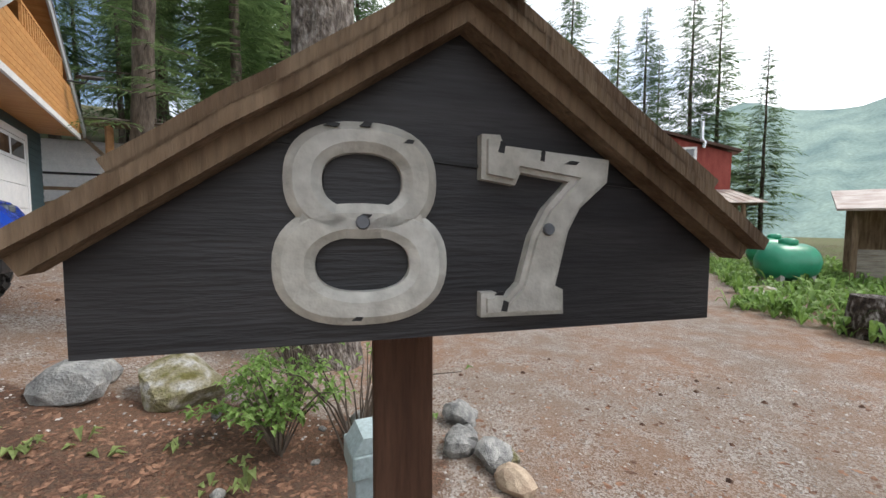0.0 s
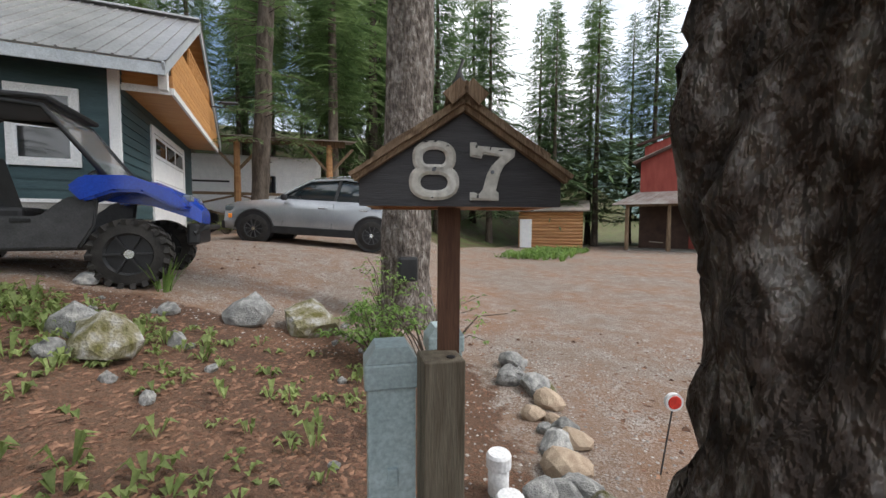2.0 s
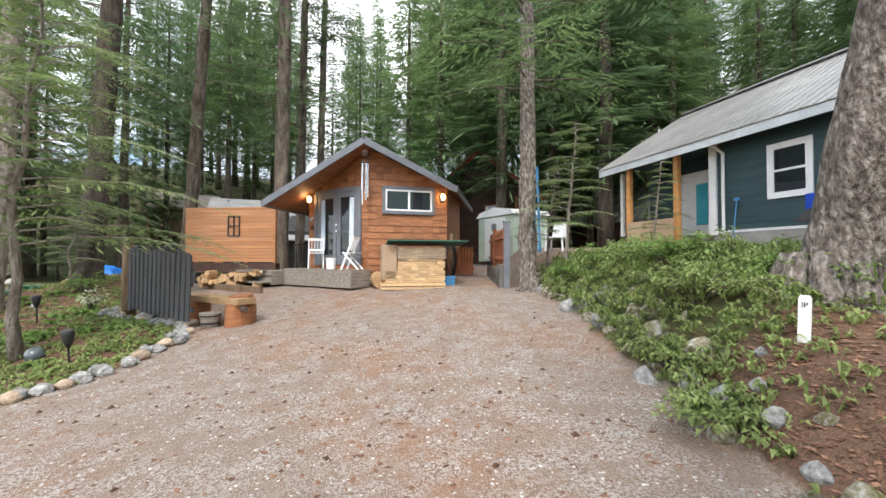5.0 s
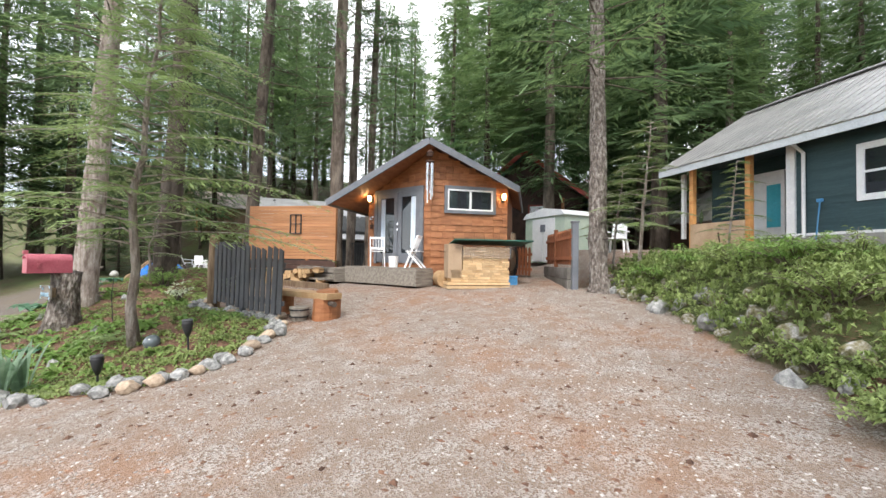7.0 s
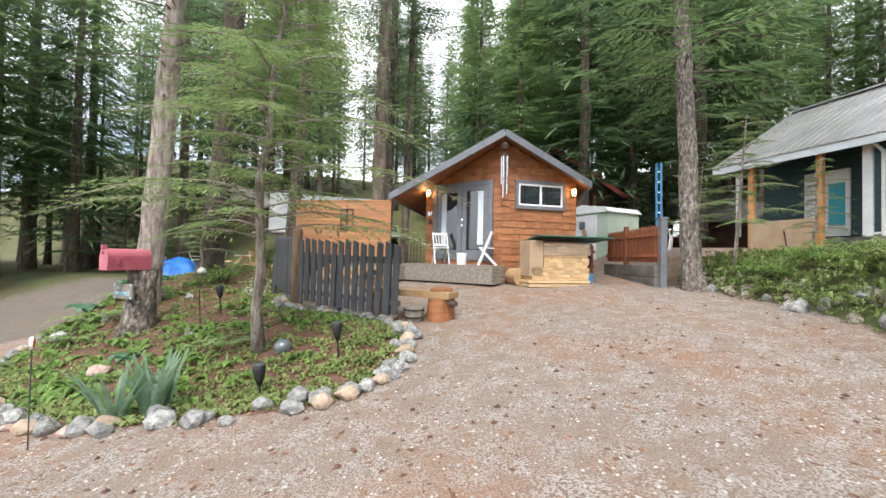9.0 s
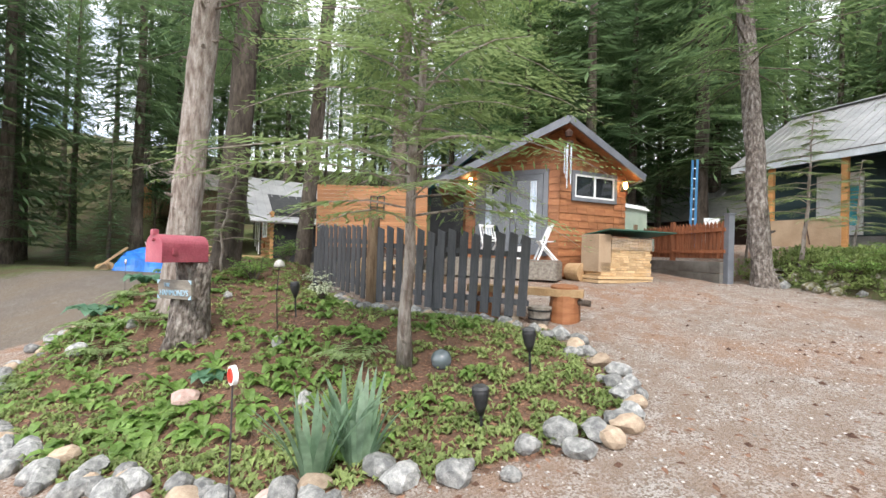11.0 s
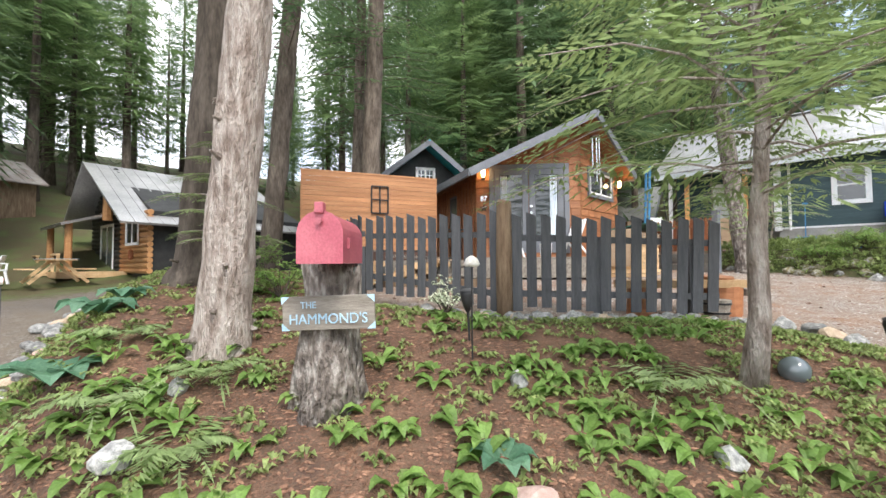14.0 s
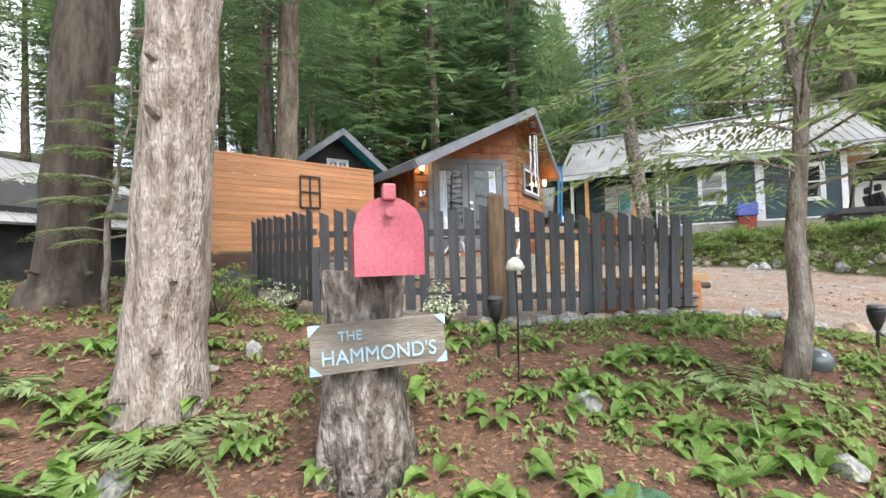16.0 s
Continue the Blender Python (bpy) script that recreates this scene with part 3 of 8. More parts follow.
    part("roof", ribbed_roof(bmesh.new(), (ov, e, ze), (L + 0.35, e, ze), (ov, -D / 2, rz), (L + 0.35, -D / 2, rz)), METALROOF, h, "silver ribbed metal roof slope")
    part("roof", ribbed_roof(bmesh.new(), (L + 0.35, -D - e, ze), (ov, -D - e, ze), (L + 0.35, -D / 2, rz), (ov, -D / 2, rz)), METALROOF, h, "silver ribbed metal roof slope")
    bm = bmesh.new()
    beam(bm, (ov, -D / 2, rz + 0.03), (L + 0.35, -D / 2, rz + 0.03), 0.3, 0.04)
    part("ridge_cap", bm, METALROOF, h)
    bm = box(ov, L + 0.35, e - 0.05, e - 0.015, ze - 0.22, ze - 0.03, 0.004)
    part("fascia", bm, GREYPAINT, h, "pale grey fascia")
    bm = bmesh.new()
    for y0 in (e, -D - e):
        beam(bm, (ov + 0.02, y0, ze - 0.12), (ov + 0.02, -D / 2, rz - 0.12), 0.04, 0.2, (0, 0, 1))
    part("rake_board", bm, GREYPAINT, h, "pale grey rake boards")
    bm = bmesh.new()
    for y0 in (e - 0.06, -D - e + 0.06):
        sheet(bm, ((ov + 0.05, y0, ze - 0.05), (0.0, y0, ze - 0.05), (0.0, -D / 2, rz - 0.06), (ov + 0.05, -D / 2, rz - 0.06)), 0.03)
    sheet(bm, ((0.0, e - 0.06, ze - 0.08), (L + 0.3, e - 0.06, ze - 0.08), (L + 0.3, -0.06, ze + 0.2), (0.0, -0.06, ze + 0.2)), 0.02)
    part("soffit", bm, PINE, h, "pine soffit boards")
    # cedar clad box that juts out of the gable
    for i in range(8):
        a = 3.62 + i * 0.12
        ya = min(-0.12, 0.5 - (a + 0.25 - 3.85) / 0.616)
        part("cladding_board", box(-0.78, -0.75, -D - ya, ya, a, a + 0.115, 0.004), PINE, h)
    part("jetty", box(-0.75, 0.0, -D + 0.14, -0.14, 3.55, 3.85), PINE, h, "cedar clad jetty under the gable")
    part("jetty_back", box(-0.74, -0.7, -D + 1.3, -1.3, 3.85, 4.6), PINE, h)
    bm = box(-0.8, -0.75, -D + 0.1, -0.1, 3.5, 3.62, 0.004)
    slab(bm, -0.74, 0.0, -0.14, -0.1, 3.5, 3.62)
    slab(bm, -0.72, -0.58, -0.12, 0.02, 3.55, 3.95, 0.005)
    part("jetty_trim", bm, WHITE, h)
    bm = box(-0.79, -0.74, -D + 1.75, -1.75, 4.93, 4.98)
    for i in range(20):
        y = -1.8 - i * (D - 3.6) / 19
        slab(bm, -0.785, -0.745, y - 0.025, y + 0.025, 4.58, 4.94)
    part("balustrade", bm, PINE, h, "pine balustrade")
    # overhead door with a row of windows
    door = new("garage_door")
    door.parent = h
    door.matrix_basis = gable
    for i in range(4):
        part("door_section", box(1.45, 4.45, 0.0, 0.05, 1.15 + i * 0.5, 1.64 + i * 0.5, 0.01), WHITE, door)
    for i in range(3):
        part("pane", box(1.6 + i * 0.95, 2.4 + i * 0.95, 0.045, 0.06, 2.72, 3.06), GLASS, door)
    part("door_casing", slab(slab(box(1.3, 1.45, 0, 0.06, 1.0, 3.16), 4.45, 4.6, 0, 0.06, 1.0, 3.16), 1.3, 4.6, 0, 0.06, 3.16, 3.3), WHITE, h).matrix_basis = gable
    lamp = new("flood_light")
    lamp.parent = h
    lamp.matrix_basis = pose(ov - 0.02, -D / 2 - 1.5, 4.55)
    part("bracket", tube(bmesh.new(), ((0, 0, 0), (-0.3, -0.1, 0.02), (-0.38, -0.12, 0.15)), (0.02, 0.02, 0.02), 6), GREYPL, lamp)
    part("solar_panel", beam(bmesh.new(), (-0.6, -0.2, 0.2), (-0.2, 0.0, 0.12), 0.3, 0.04), GREYPL, lamp)
    return h


GREYPAINT = mat("pale grey painted metal", (0.45, 0.48, 0.51), (0.55, 0.58, 0.61), 3, 0.45, 0.04, vary=0.03)
blue_house()


def cabin():
    """A small cedar cabin with a prow front under an overhanging gable."""
    h = thing("cabin", pose(0, 0, 0), "small cedar cabin with prow front, grey roof edge and french doors", "cabin")
    L, C, R = Vector((-7.1, -10.5)), Vector((-7.1, -8.02)), Vector((-8.75, -6.62))
    back = Vector((-0.91, -0.42))
    ridge_dir, side = back, Vector((-0.42, 0.91))
    Lb, Rb = L + back * 4.2, R + back * 3.2
    zb, ze = 0.45, 3.05
    mid = C + back * 0.6
    peak_z, pk = 4.36, Vector((-6.6, -7.75))

    def roof_z(p):
        off = abs((p - pk).dot(side))
        return peak_z - off * 0.5 - 0.14

    bm = bmesh.new()
    ring = [L, C, R, Rb, Lb]
    lo = [bm.verts.new((p.x, p.y, zb)) for p in ring]
    hi = [bm.verts.new((p.x, p.y, roof_z(p))) for p in ring]
    back_mid = (Lb + Rb) / 2
    top = bm.verts.new((back_mid.x, back_mid.y, peak_z - 0.3))
    for i in range(5):
        j = (i + 1) % 5
        bm.faces.new((lo[i], lo[j], hi[j], hi[i]))
    bm.faces.new((hi[3], hi[4], top))
    bm.faces.new(lo[::-1])
    bmesh.ops.recalc_face_normals(bm, faces=bm.faces)
    part("wall", bm, CEDAR, h)
    # shingle courses on the two front faces
    rng = random.Random(4)
    for a, b, holes in ((L, C, ((0.28, 2.2, 1.05, 3.28),)), (C, R, ((0.32, 1.85, 2.4, 3.26),))):
        d = (b - a)
        m = pose(a.x, a.y, 0, 0, 0, math.degrees(math.atan2(d.y, d.x))) @ Matrix.Diagonal((1, -1, 1, 1))
        w, z = d.length, zb + 0.1
        while z < 4.15:
            x = -0.02
            while x < w:
                x1 = min(w + 0.01, x + rng.uniform(0.16, 0.34) * (1.0 if z > 1.2 else 2))
                pa, pb = a + d * (x / w), a + d * (x1 / w)
                free = not any(hx0 < (x + x1) / 2 < hx1 and hz0 < z + 0.08 < hz1 for hx0, hx1, hz0, hz1 in holes)
                if free and z + 0.17 < min(roof_z(pa), roof_z(pb)) + 0.1:
                    me_key, th = bmesh.new(), 0.02 + rng.uniform(0, 0.008)
                    vs = [me_key.verts.new(q) for q in ((x, 0, z), (x1 - 0.006, 0, z), (x1 - 0.006, 0, z + 0.176), (x, 0, z + 0.176), (x, th, z), (x1 - 0.006, th, z), (x1 - 0.006, 0.006, z + 0.176), (x, 0.006, z + 0.176))]
                    for f in ((0, 1, 2, 3), (7, 6, 5, 4), (4, 5, 1, 0), (3, 2, 6, 7), (0, 3, 7, 4), (5, 6, 2, 1)):
                        me_key.faces.new([vs[k] for k in f])
                    ob = part("shingle", me_key, CEDAR, h)
                    ob.matrix_basis = m
                x = x1
            z += 0.178
    # boards and battens on the long side wall
    d = Lb - L
    m = pose(L.x, L.y, 0, 0, 0, math.degrees(math.atan2(d.y, d.x)))
    for i in range(21):
        x = 0.08 + i * 0.2
        part("batten", box(x - 0.025, x + 0.025, 0.0, 0.03, zb, 2.95), CEDAR, h).matrix_basis = m
    win = window(h, m @ pose(1.2, 0.03, 1.75), 0.55, 0.95, GREYTRIM, CEDAR, "", 0.06, PALEGLASS)
    # overhanging roof
    def edge(p, drop=0.0):
        return (p.x, p.y, peak_z - abs((p - pk).dot(side)) * 0.5 - drop)
    er = pk + side * 2.25 - Vector((0.91, 0.42)) * 1.1
    el = pk - side * 3.05 - Vector((0.91, 0.42)) * 0.35
    for e_ in (el, er):
        f, g = e_, e_ + back * 5.0
        q = pk + back * 5.6
        part("roof", sheet(bmesh.new(), (edge(f), edge(g), edge(q), edge(pk)), 0.06), SHINGLE, h, "dark grey shingled slope")
        bm = bmesh.new()
        beam(bm, edge(f, 0.08), edge(pk, 0.08), 0.05, 0.17)
        part("rake_board", bm, GREYTRIM, h, "grey rake board with scalloped drip edge")
        bm = bmesh.new()
        sheet(bm, (edge(f, 0.08), edge(g, 0.08), edge(q, 0.08), edge(pk, 0.08)), 0.02)
        part("soffit", bm, CEDAR, h, "cedar soffit")
        bm = bmesh.new()
        beam(bm, edge(f, 0.07), edge(g, 0.07), 0.05, 0.16)
        part("gutter", bm, GREYTRIM, h)
    # french doors
    dm = pose(-7.1, -10.2, 1.06, 0, 0, 90) @ Matrix.Diagonal((1, -1, 1, 1))
    bm = bmesh.new()
    W, H = 1.88, 2.18
    for x0, x1, z0, z1 in ((-0.02, 0.1, 0, H), (W - 0.1, W + 0.02, 0, H), (0.1, W - 0.1, H - 0.12, H)):
        slab(bm, x0, x1, 0.0, 0.06, z0, z1, 0.005)
    part("door_frame", bm, GREYTRIM, h, "grey door frame").matrix_basis = dm
    for k in (0, 1):
        leaf = new("door")
        leaf.parent, leaf.matrix_basis = h, dm @ pose(0.1 + k * 0.84, 0, 0)
        bm = bmesh.new()
        for x0, x1, z0, z1 in ((0.01, 0.15, 0.02, 2.06), (0.69, 0.83, 0.02, 2.06), (0.15, 0.69, 1.92, 2.06), (0.15, 0.69, 0.02, 0.3)):
            slab(bm, x0, x1, 0.0, 0.045, z0, z1, 0.004)
        part("door_stile", bm, GREYTRIM, leaf)
        part("pane", box(0.15, 0.69, 0.012, 0.02, 0.3, 1.92), GLASS, leaf)
        bm = bmesh.new()
        x0 = 0.17 if k == 0 else 0.52
        for i in range(5):
            tube(bm, ((x0 + i * 0.034, 0.026, 0.45), (x0 + i * 0.034, 0.026, 1.9)), (0.02, 0.014), 6)
        part("curtain", bm, CURTAIN, leaf, "pale blue curtain")
    for z in (0.98, 1.14):
        part("door_handle", tube(bmesh.new(), ((0.99, 0.045, z), (0.99, 0.1, z)), (0.03, 0.035), 10), CHROME, h, "chrome knob").matrix_basis = dm
    # sliding window on the other face
    d = (R - C).normalized()
    wm = pose(C.x, C.y, 0, 0, 0, math.degrees(math.atan2(d.y, d.x))) @ Matrix.Diagonal((1, -1, 1, 1))
    window(h, wm @ pose(0.42, 0.015, 2.56), 1.3, 0.58, WHITE, GREYTRIM, "v", 0.09)
    return h, dm, wm, m


CABIN, DOOR_M, WIN_M, SIDE_M = cabin()


def wall_lamp(m, group="cabin wall lamps"):
    la = thing("wall_lamp", m, "lit glass wall lantern on dark bracket beside the cabin door", "lamp", group)
    part("back_plate", box(-0.05, 0.05, 0, 0.02, -0.14, 0.06, 0.004), BLACK, la)
    part("arm", tube(bmesh.new(), ((0, 0.02, -0.1), (0, 0.09, -0.14), (0, 0.12, -0.09)), (0.012, 0.012, 0.03), 6), BLACK, la)
    part("shade", tube(bmesh.new(), ((0, 0.12, -0.09), (0, 0.12, 0.0), (0, 0.12, 0.08)), (0.035, 0.06, 0.045), 10), LAMPGLOW, la, "glowing glass shade")
    part("cap", tube(bmesh.new(), ((0, 0.12, 0.08), (0, 0.12, 0.12)), (0.07, 0.015), 10), BLACK, la)
    bulb = new("lamp_light", bpy.data.lights.new("lamp_light", "POINT"))
    bulb.data.energy, bulb.data.color, bulb.data.shadow_soft_size = 1.6, (1.0, 0.6, 0.28), 0.06
    bulb.matrix_world = m @ pose(0, 0.28, 0.0)
    return la


wall_lamp(pose(-7.08, -10.36, 3.02, 0, 0, -90))
wall_lamp(WIN_M @ pose(2.02, 0.01, 2.98) @ Matrix.Diagonal((1, 1, 1, 1)))


def plank_screen():
    """A privacy screen of horizontal cedar boards."""
    a, b = Vector((-5.25, -14.18)), Vector((-6.6, -11.47))
    d = b - a
    m = pose(a.x, a.y, 0, 0, 0, math.degrees(math.atan2(d.y, d.x)))
    s = thing("plank_screen", m, "tall privacy screen of horizontal cedar boards on skids", "screen")
    for i in range(16):
        z = 1.14 + i * 0.104
        part("board", box(0, d.length, -0.02, 0.0, z, z + 0.099, 0.003), CEDARH, s)
    bm = bmesh.new()
    for x in (0.03, 1.0, 2.0, d.length - 0.08):
        slab(bm, x, x + 0.08, 0.0, 0.08, 0.75, 2.8)
    slab(bm, 0, d.length, -0.03, 0.09, 2.8, 2.83)
    part("frame", bm, CEDARH, s)
    for x in (0.1, 1.6, d.length - 0.4):
        part("block", box(x, x + 0.3, -0.05, 0.35, 0.45, 0.8, 0.01), GREYPL, s, "grey footing block")
    bm = box(0, d.length, -0.01, 0.25, 0.82, 1.1)
    part("skid", bm, DARKWOOD, s)
    bm = bmesh.new()
    for x in (1.48, 1.85):
        slab(bm, x - 0.015, x + 0.015, -0.06, -0.03, 1.95, 2.55)
    for z in (1.95, 2.25, 2.55):
        slab(bm, 1.48, 1.85, -0.06, -0.03, z - 0.012, z + 0.012)
    slab(bm, 1.65, 1.68, -0.06, -0.03, 1.95, 2.55)
    part("trellis", bm, BLACK, s, "black iron wall ornament")


plank_screen()


def picket_fence():
    """Charcoal pickets on two rails, in three runs, with a rough post."""
    f = thing("picket_fence", pose(0, 0, 0), "charcoal painted picket fence with slanted tops and rough post", "fence")
    rng = random.Random(9)
    runs = (((-4.85, -13.42), (-3.4, -12.3), 1.60, 0.60, 1.60, 0.40), ((-3.36, -12.25), (-2.52, -10.2), 1.56, 0.45, 1.50, 0.22), ((-2.48, -10.1), (-2.5, -7.55), 1.46, 0.24, 1.36, 0.2))
    for a, b, ta, ba, tb, bb in runs:
        a, b = Vector(a), Vector(b)
        d = b - a
        m = pose(a.x, a.y, 0, 0, 0, math.degrees(math.atan2(d.y, d.x)))
        n = max(2, round(d.length / 0.182))
        for i in range(n):
            k = (i + 0.5) / n
            x, t, bo = k * d.length, ta + (tb - ta) * k + rng.uniform(-0.03, 0.03), ba + (bb - ba) * k + rng.uniform(-0.03, 0.03)
            w = 0.062
            lean = rng.uniform(-0.012, 0.012) + (0.05 * k if a.x > -2.49 else 0)
            bm = prism(bmesh.new(), ((x - w, bo), (x + w, bo), (x + w + lean, t - 0.05), (x - w + lean, t)), -0.03, -0.008)
            part("picket", bm, DARKFENCE, f).matrix_basis = m
        for z0, z1 in ((ba + 0.2, bb + 0.2), (ta - 0.3, tb - 0.3)):
            part("rail", beam(bmesh.new(), (0, 0.012, z0), (d.length, 0.012, z1), 0.04, 0.08), DARKFENCE, f).matrix_basis = m
    g = ground(-2.5, -10.18)
    part("post", tube(bmesh.new(), [(-2.5, -10.17, g - 0.2), (-2.49, -10.18, g + 0.7), (-2.48, -10.17, 1.6), (-2.47, -10.16, 1.64)], (0.115, 0.105, 0.1, 0.085), 14, 0.25, 5), OLDWOOD, f, "rough weathered round post", True)
    for x, y in ((-3.38, -12.3), (-2.52, -9.0), (-2.54, -7.85), (-4.8, -13.4)):
        part("stake", box(x - 0.05, x + 0.04, y - 0.04, y + 0.05, ground(x, y) - 0.1, 1.1), DARKFENCE, f)


picket_fence()


# ---- trees ----
def frond(bm, base, out, length, droop, width, twigs, rng, lift=0.0):
    """One flat conifer branch: forked side twigs of needles along a drooping spine."""
    side = out.cross(Vector((0, 0, 1))).normalized()
    def at(k):
        return base + out * (length * k) + Vector((0, 0, lift * length * k - droop * length * k * k))
    for i in range(twigs):
        k = 0.12 + 0.88 * (i + rng.random() * 0.6) / twigs
        p = at(min(1, k))
        reach = width * (1.12 - k) * rng.uniform(0.6, 1.15)
        for s in (-1, 1):
            ahead, fall = rng.uniform(0.35, 0.8), rng.uniform(0.05, 0.45)
            for far, swing, sag in ((1.0, 0.0, 0.0), (0.66, 0.5, 0.12)):
                ln = reach * far
                tip = p + side * (s * ln) + out * (ln * (ahead + swing)) + Vector((0, 0, -ln * (fall + sag)))
                w = out * (ln * 0.075 + 0.009)
                mid = p.lerp(tip, 0.4)
                bm.faces.new([bm.verts.new(q) for q in (p, mid + w, tip, mid - w * 0.7)])
    p0, p1 = at(0.75), at(1.04)
    bm.faces.new([bm.verts.new(q) for q in (p0, p0.lerp(p1, 0.5) + side * width * 0.06, p1, p0.lerp(p1, 0.5) - side * width * 0.06)])


def conifer(name, height, reach, bare, whorls, per, twigs, seed, bark, needles, r0, label, droop=0.35, lean=(0, 0)):
    rng = random.Random(seed)
    t = thing(name, pose(0, 0, -300), label, "tree")
    n = 14
    pts = [Vector((lean[0] * k / n + 0.02 * height / 20 * math.sin(k * 1.7 + seed), lean[1] * k / n, height * k / n - (0.3 if k == 0 else 0))) for k in range(n + 1)]
    rad = [r0 * (1.35 if k == 0 else 1.0) * (1 - 0.93 * (k / n)) + 0.004 for k in range(n + 1)]
    part("trunk", tube(bmesh.new(), pts, rad, 9, 0.12, 4), bark, t, "", True)
    bm = bmesh.new()
    for i in range(whorls):
        k = (i + rng.random() * 0.8) / whorls
        z = height * (bare + (1 - bare) * k)
        kk = z / height * n
        c = pts[int(min(kk, n - 1))].lerp(pts[min(int(kk) + 1, n)], kk - int(kk)) if kk < n else pts[n]
        size = reach * (1 - k) ** 0.75 * (0.55 + 0.45 * min(1, k * 6)) + 0.12 * reach
        a0 = rng.random() * 6.28
        for j in range(per):
            if rng.random() < 0.16:
                continue
            a = a0 + 6.283 * j / per + rng.uniform(-0.35, 0.35)
            out = Vector((math.cos(a), math.sin(a), 0))
            ln = size * rng.uniform(0.55, 1.15)
            frond(bm, c.copy(), out, ln, droop * rng.uniform(0.5, 1.4), ln * rng.uniform(0.3, 0.45), twigs, rng, 0.18 * (1 - k) + 0.25 * k)
    part("crown", bm, needles, t)
    return t


TALL = [conifer("fir_tree", 22, 3.1, b, int(w * 1.15), 6, 10, s, BARKF, nd, 0.24, "tall dark green conifer in the woods", dr) for b, w, s, nd, dr in ((0.22, 50, 1, NEEDLE, 0.4), (0.12, 54, 2, NEEDLED, 0.5), (0.35, 42, 3, NEEDLE, 0.3), (0.05, 56, 4, NEEDLED, 0.45), (0.10, 50, 5, NEEDLE, 0.55))]


def plant(model, x, y, size=1.0, wide=1.0, rz=0.0, label=""):
    m = pose(x, y, ground(x, y) - 0.05, 0, 0, rz) @ Matrix.Diagonal((size * wide, size * wide, size, 1))
    ob = copy_thing(model, m)
    if label:
        ob["label"] = label
    return ob


rng = random.Random(21)
WOODS = []


def clear_of(x, y):
    bh = Vector((x + 8.2, y - 3.84))
    lx, ly = bh.dot(Vector((-0.66, -0.75))), bh.dot(Vector((0.75, -0.66)))
    if -6 < lx < 11 and -9.5 < ly < 12:
        return False
    if -14.5 < x < 8 and -17 < y < 8:
        return False
    if x > -4.5 - 0.35 * y and y > -4:
        return False
    if -27 < x < -13 and -32 < y < -14:
        return False
    if math.hypot(x + 12.5, y + 25.5) < 6 or (-11 < x < -3 and -26 < y < -22):
        return False
    if -30 < x < -16 and 6 < y < 20:
        return False
    if x > -13 and -23 < y < -13:
        return False
    return all((x - a) ** 2 + (y - b) ** 2 > d * d for a, b, d in WOODS)


tries = 0
while len(WOODS) < 165 and tries < 6000:
    tries += 1
    ang, rad = rng.uniform(radians(97), radians(285)), 13 + 42 * rng.random() ** 1.3
    x, y = -3 + rad * math.cos(ang), -3 + rad * math.sin(ang)
    if clear_of(x, y):
        WOODS.append((x, y, 2.3))
        size = rng.uniform(0.75, 1.3)
        plant(TALL[rng.randrange(5)], x, y, size, rng.uniform(0.85, 1.2), rng.uniform(0, 360))
for i in range(110):
    ang, rad = rng.uniform(radians(100), radians(280)), rng.uniform(14, 34)
    x, y = -3 + rad * math.cos(ang), -3 + rad * math.sin(ang)
    if clear_of(x, y):
        WOODS.append((x, y, 1.2))
        plant(TALL[rng.choice((1, 3, 4))], x, y, rng.uniform(0.22, 0.42), 1.25, rng.uniform(0, 360), "small bushy conifer in the woods")
for model in TALL:
    for o in (*model.children_recursive, model):
        bpy.data.objects.remove(o)


# ---- trees that stand by the path ----
def trunk(name, label, path, radii, bark, knots=0, moss=False, seed=1, seg=28, steps=40, rough=0.22):
    """A near trunk with a rough skin, knots and snapped twigs."""
    rng = random.Random(seed)
    base = Vector(path[0])
    t = thing(name, pose(*base), label, "tree")
    pts, rad = [], []
    for i in range(steps + 1):
        k = i / steps * (len(path) - 1)
        j = min(int(k), len(path) - 2)
        pts.append(Vector(path[j]).lerp(Vector(path[j + 1]), k - j) - base)
        rad.append(radii[j] + (radii[j + 1] - radii[j]) * (k - j))
    part("trunk", tube(bmesh.new(), pts, rad, seg, rough, 6.0), bark, t, "", True)
    bm = bmesh.new()
    for _ in range(knots):
        k = rng.randrange(2, steps - 2)
        a = rng.uniform(0, 6.28)
        o = Vector((math.cos(a), math.sin(a), rng.uniform(-0.1, 0.35)))
        p = pts[k] + o * rad[k] * 0.92
        tube(bm, (p, p + o * 0.05, p + o * rng.uniform(0.08, 0.14)), (0.035, 0.025, 0.012), 6, 0.3, 20)
    if knots:
        ob = part("knot_work", bm, bark, t, "snapped branch stubs")
        ob["kind"] = "stuff"
    return t


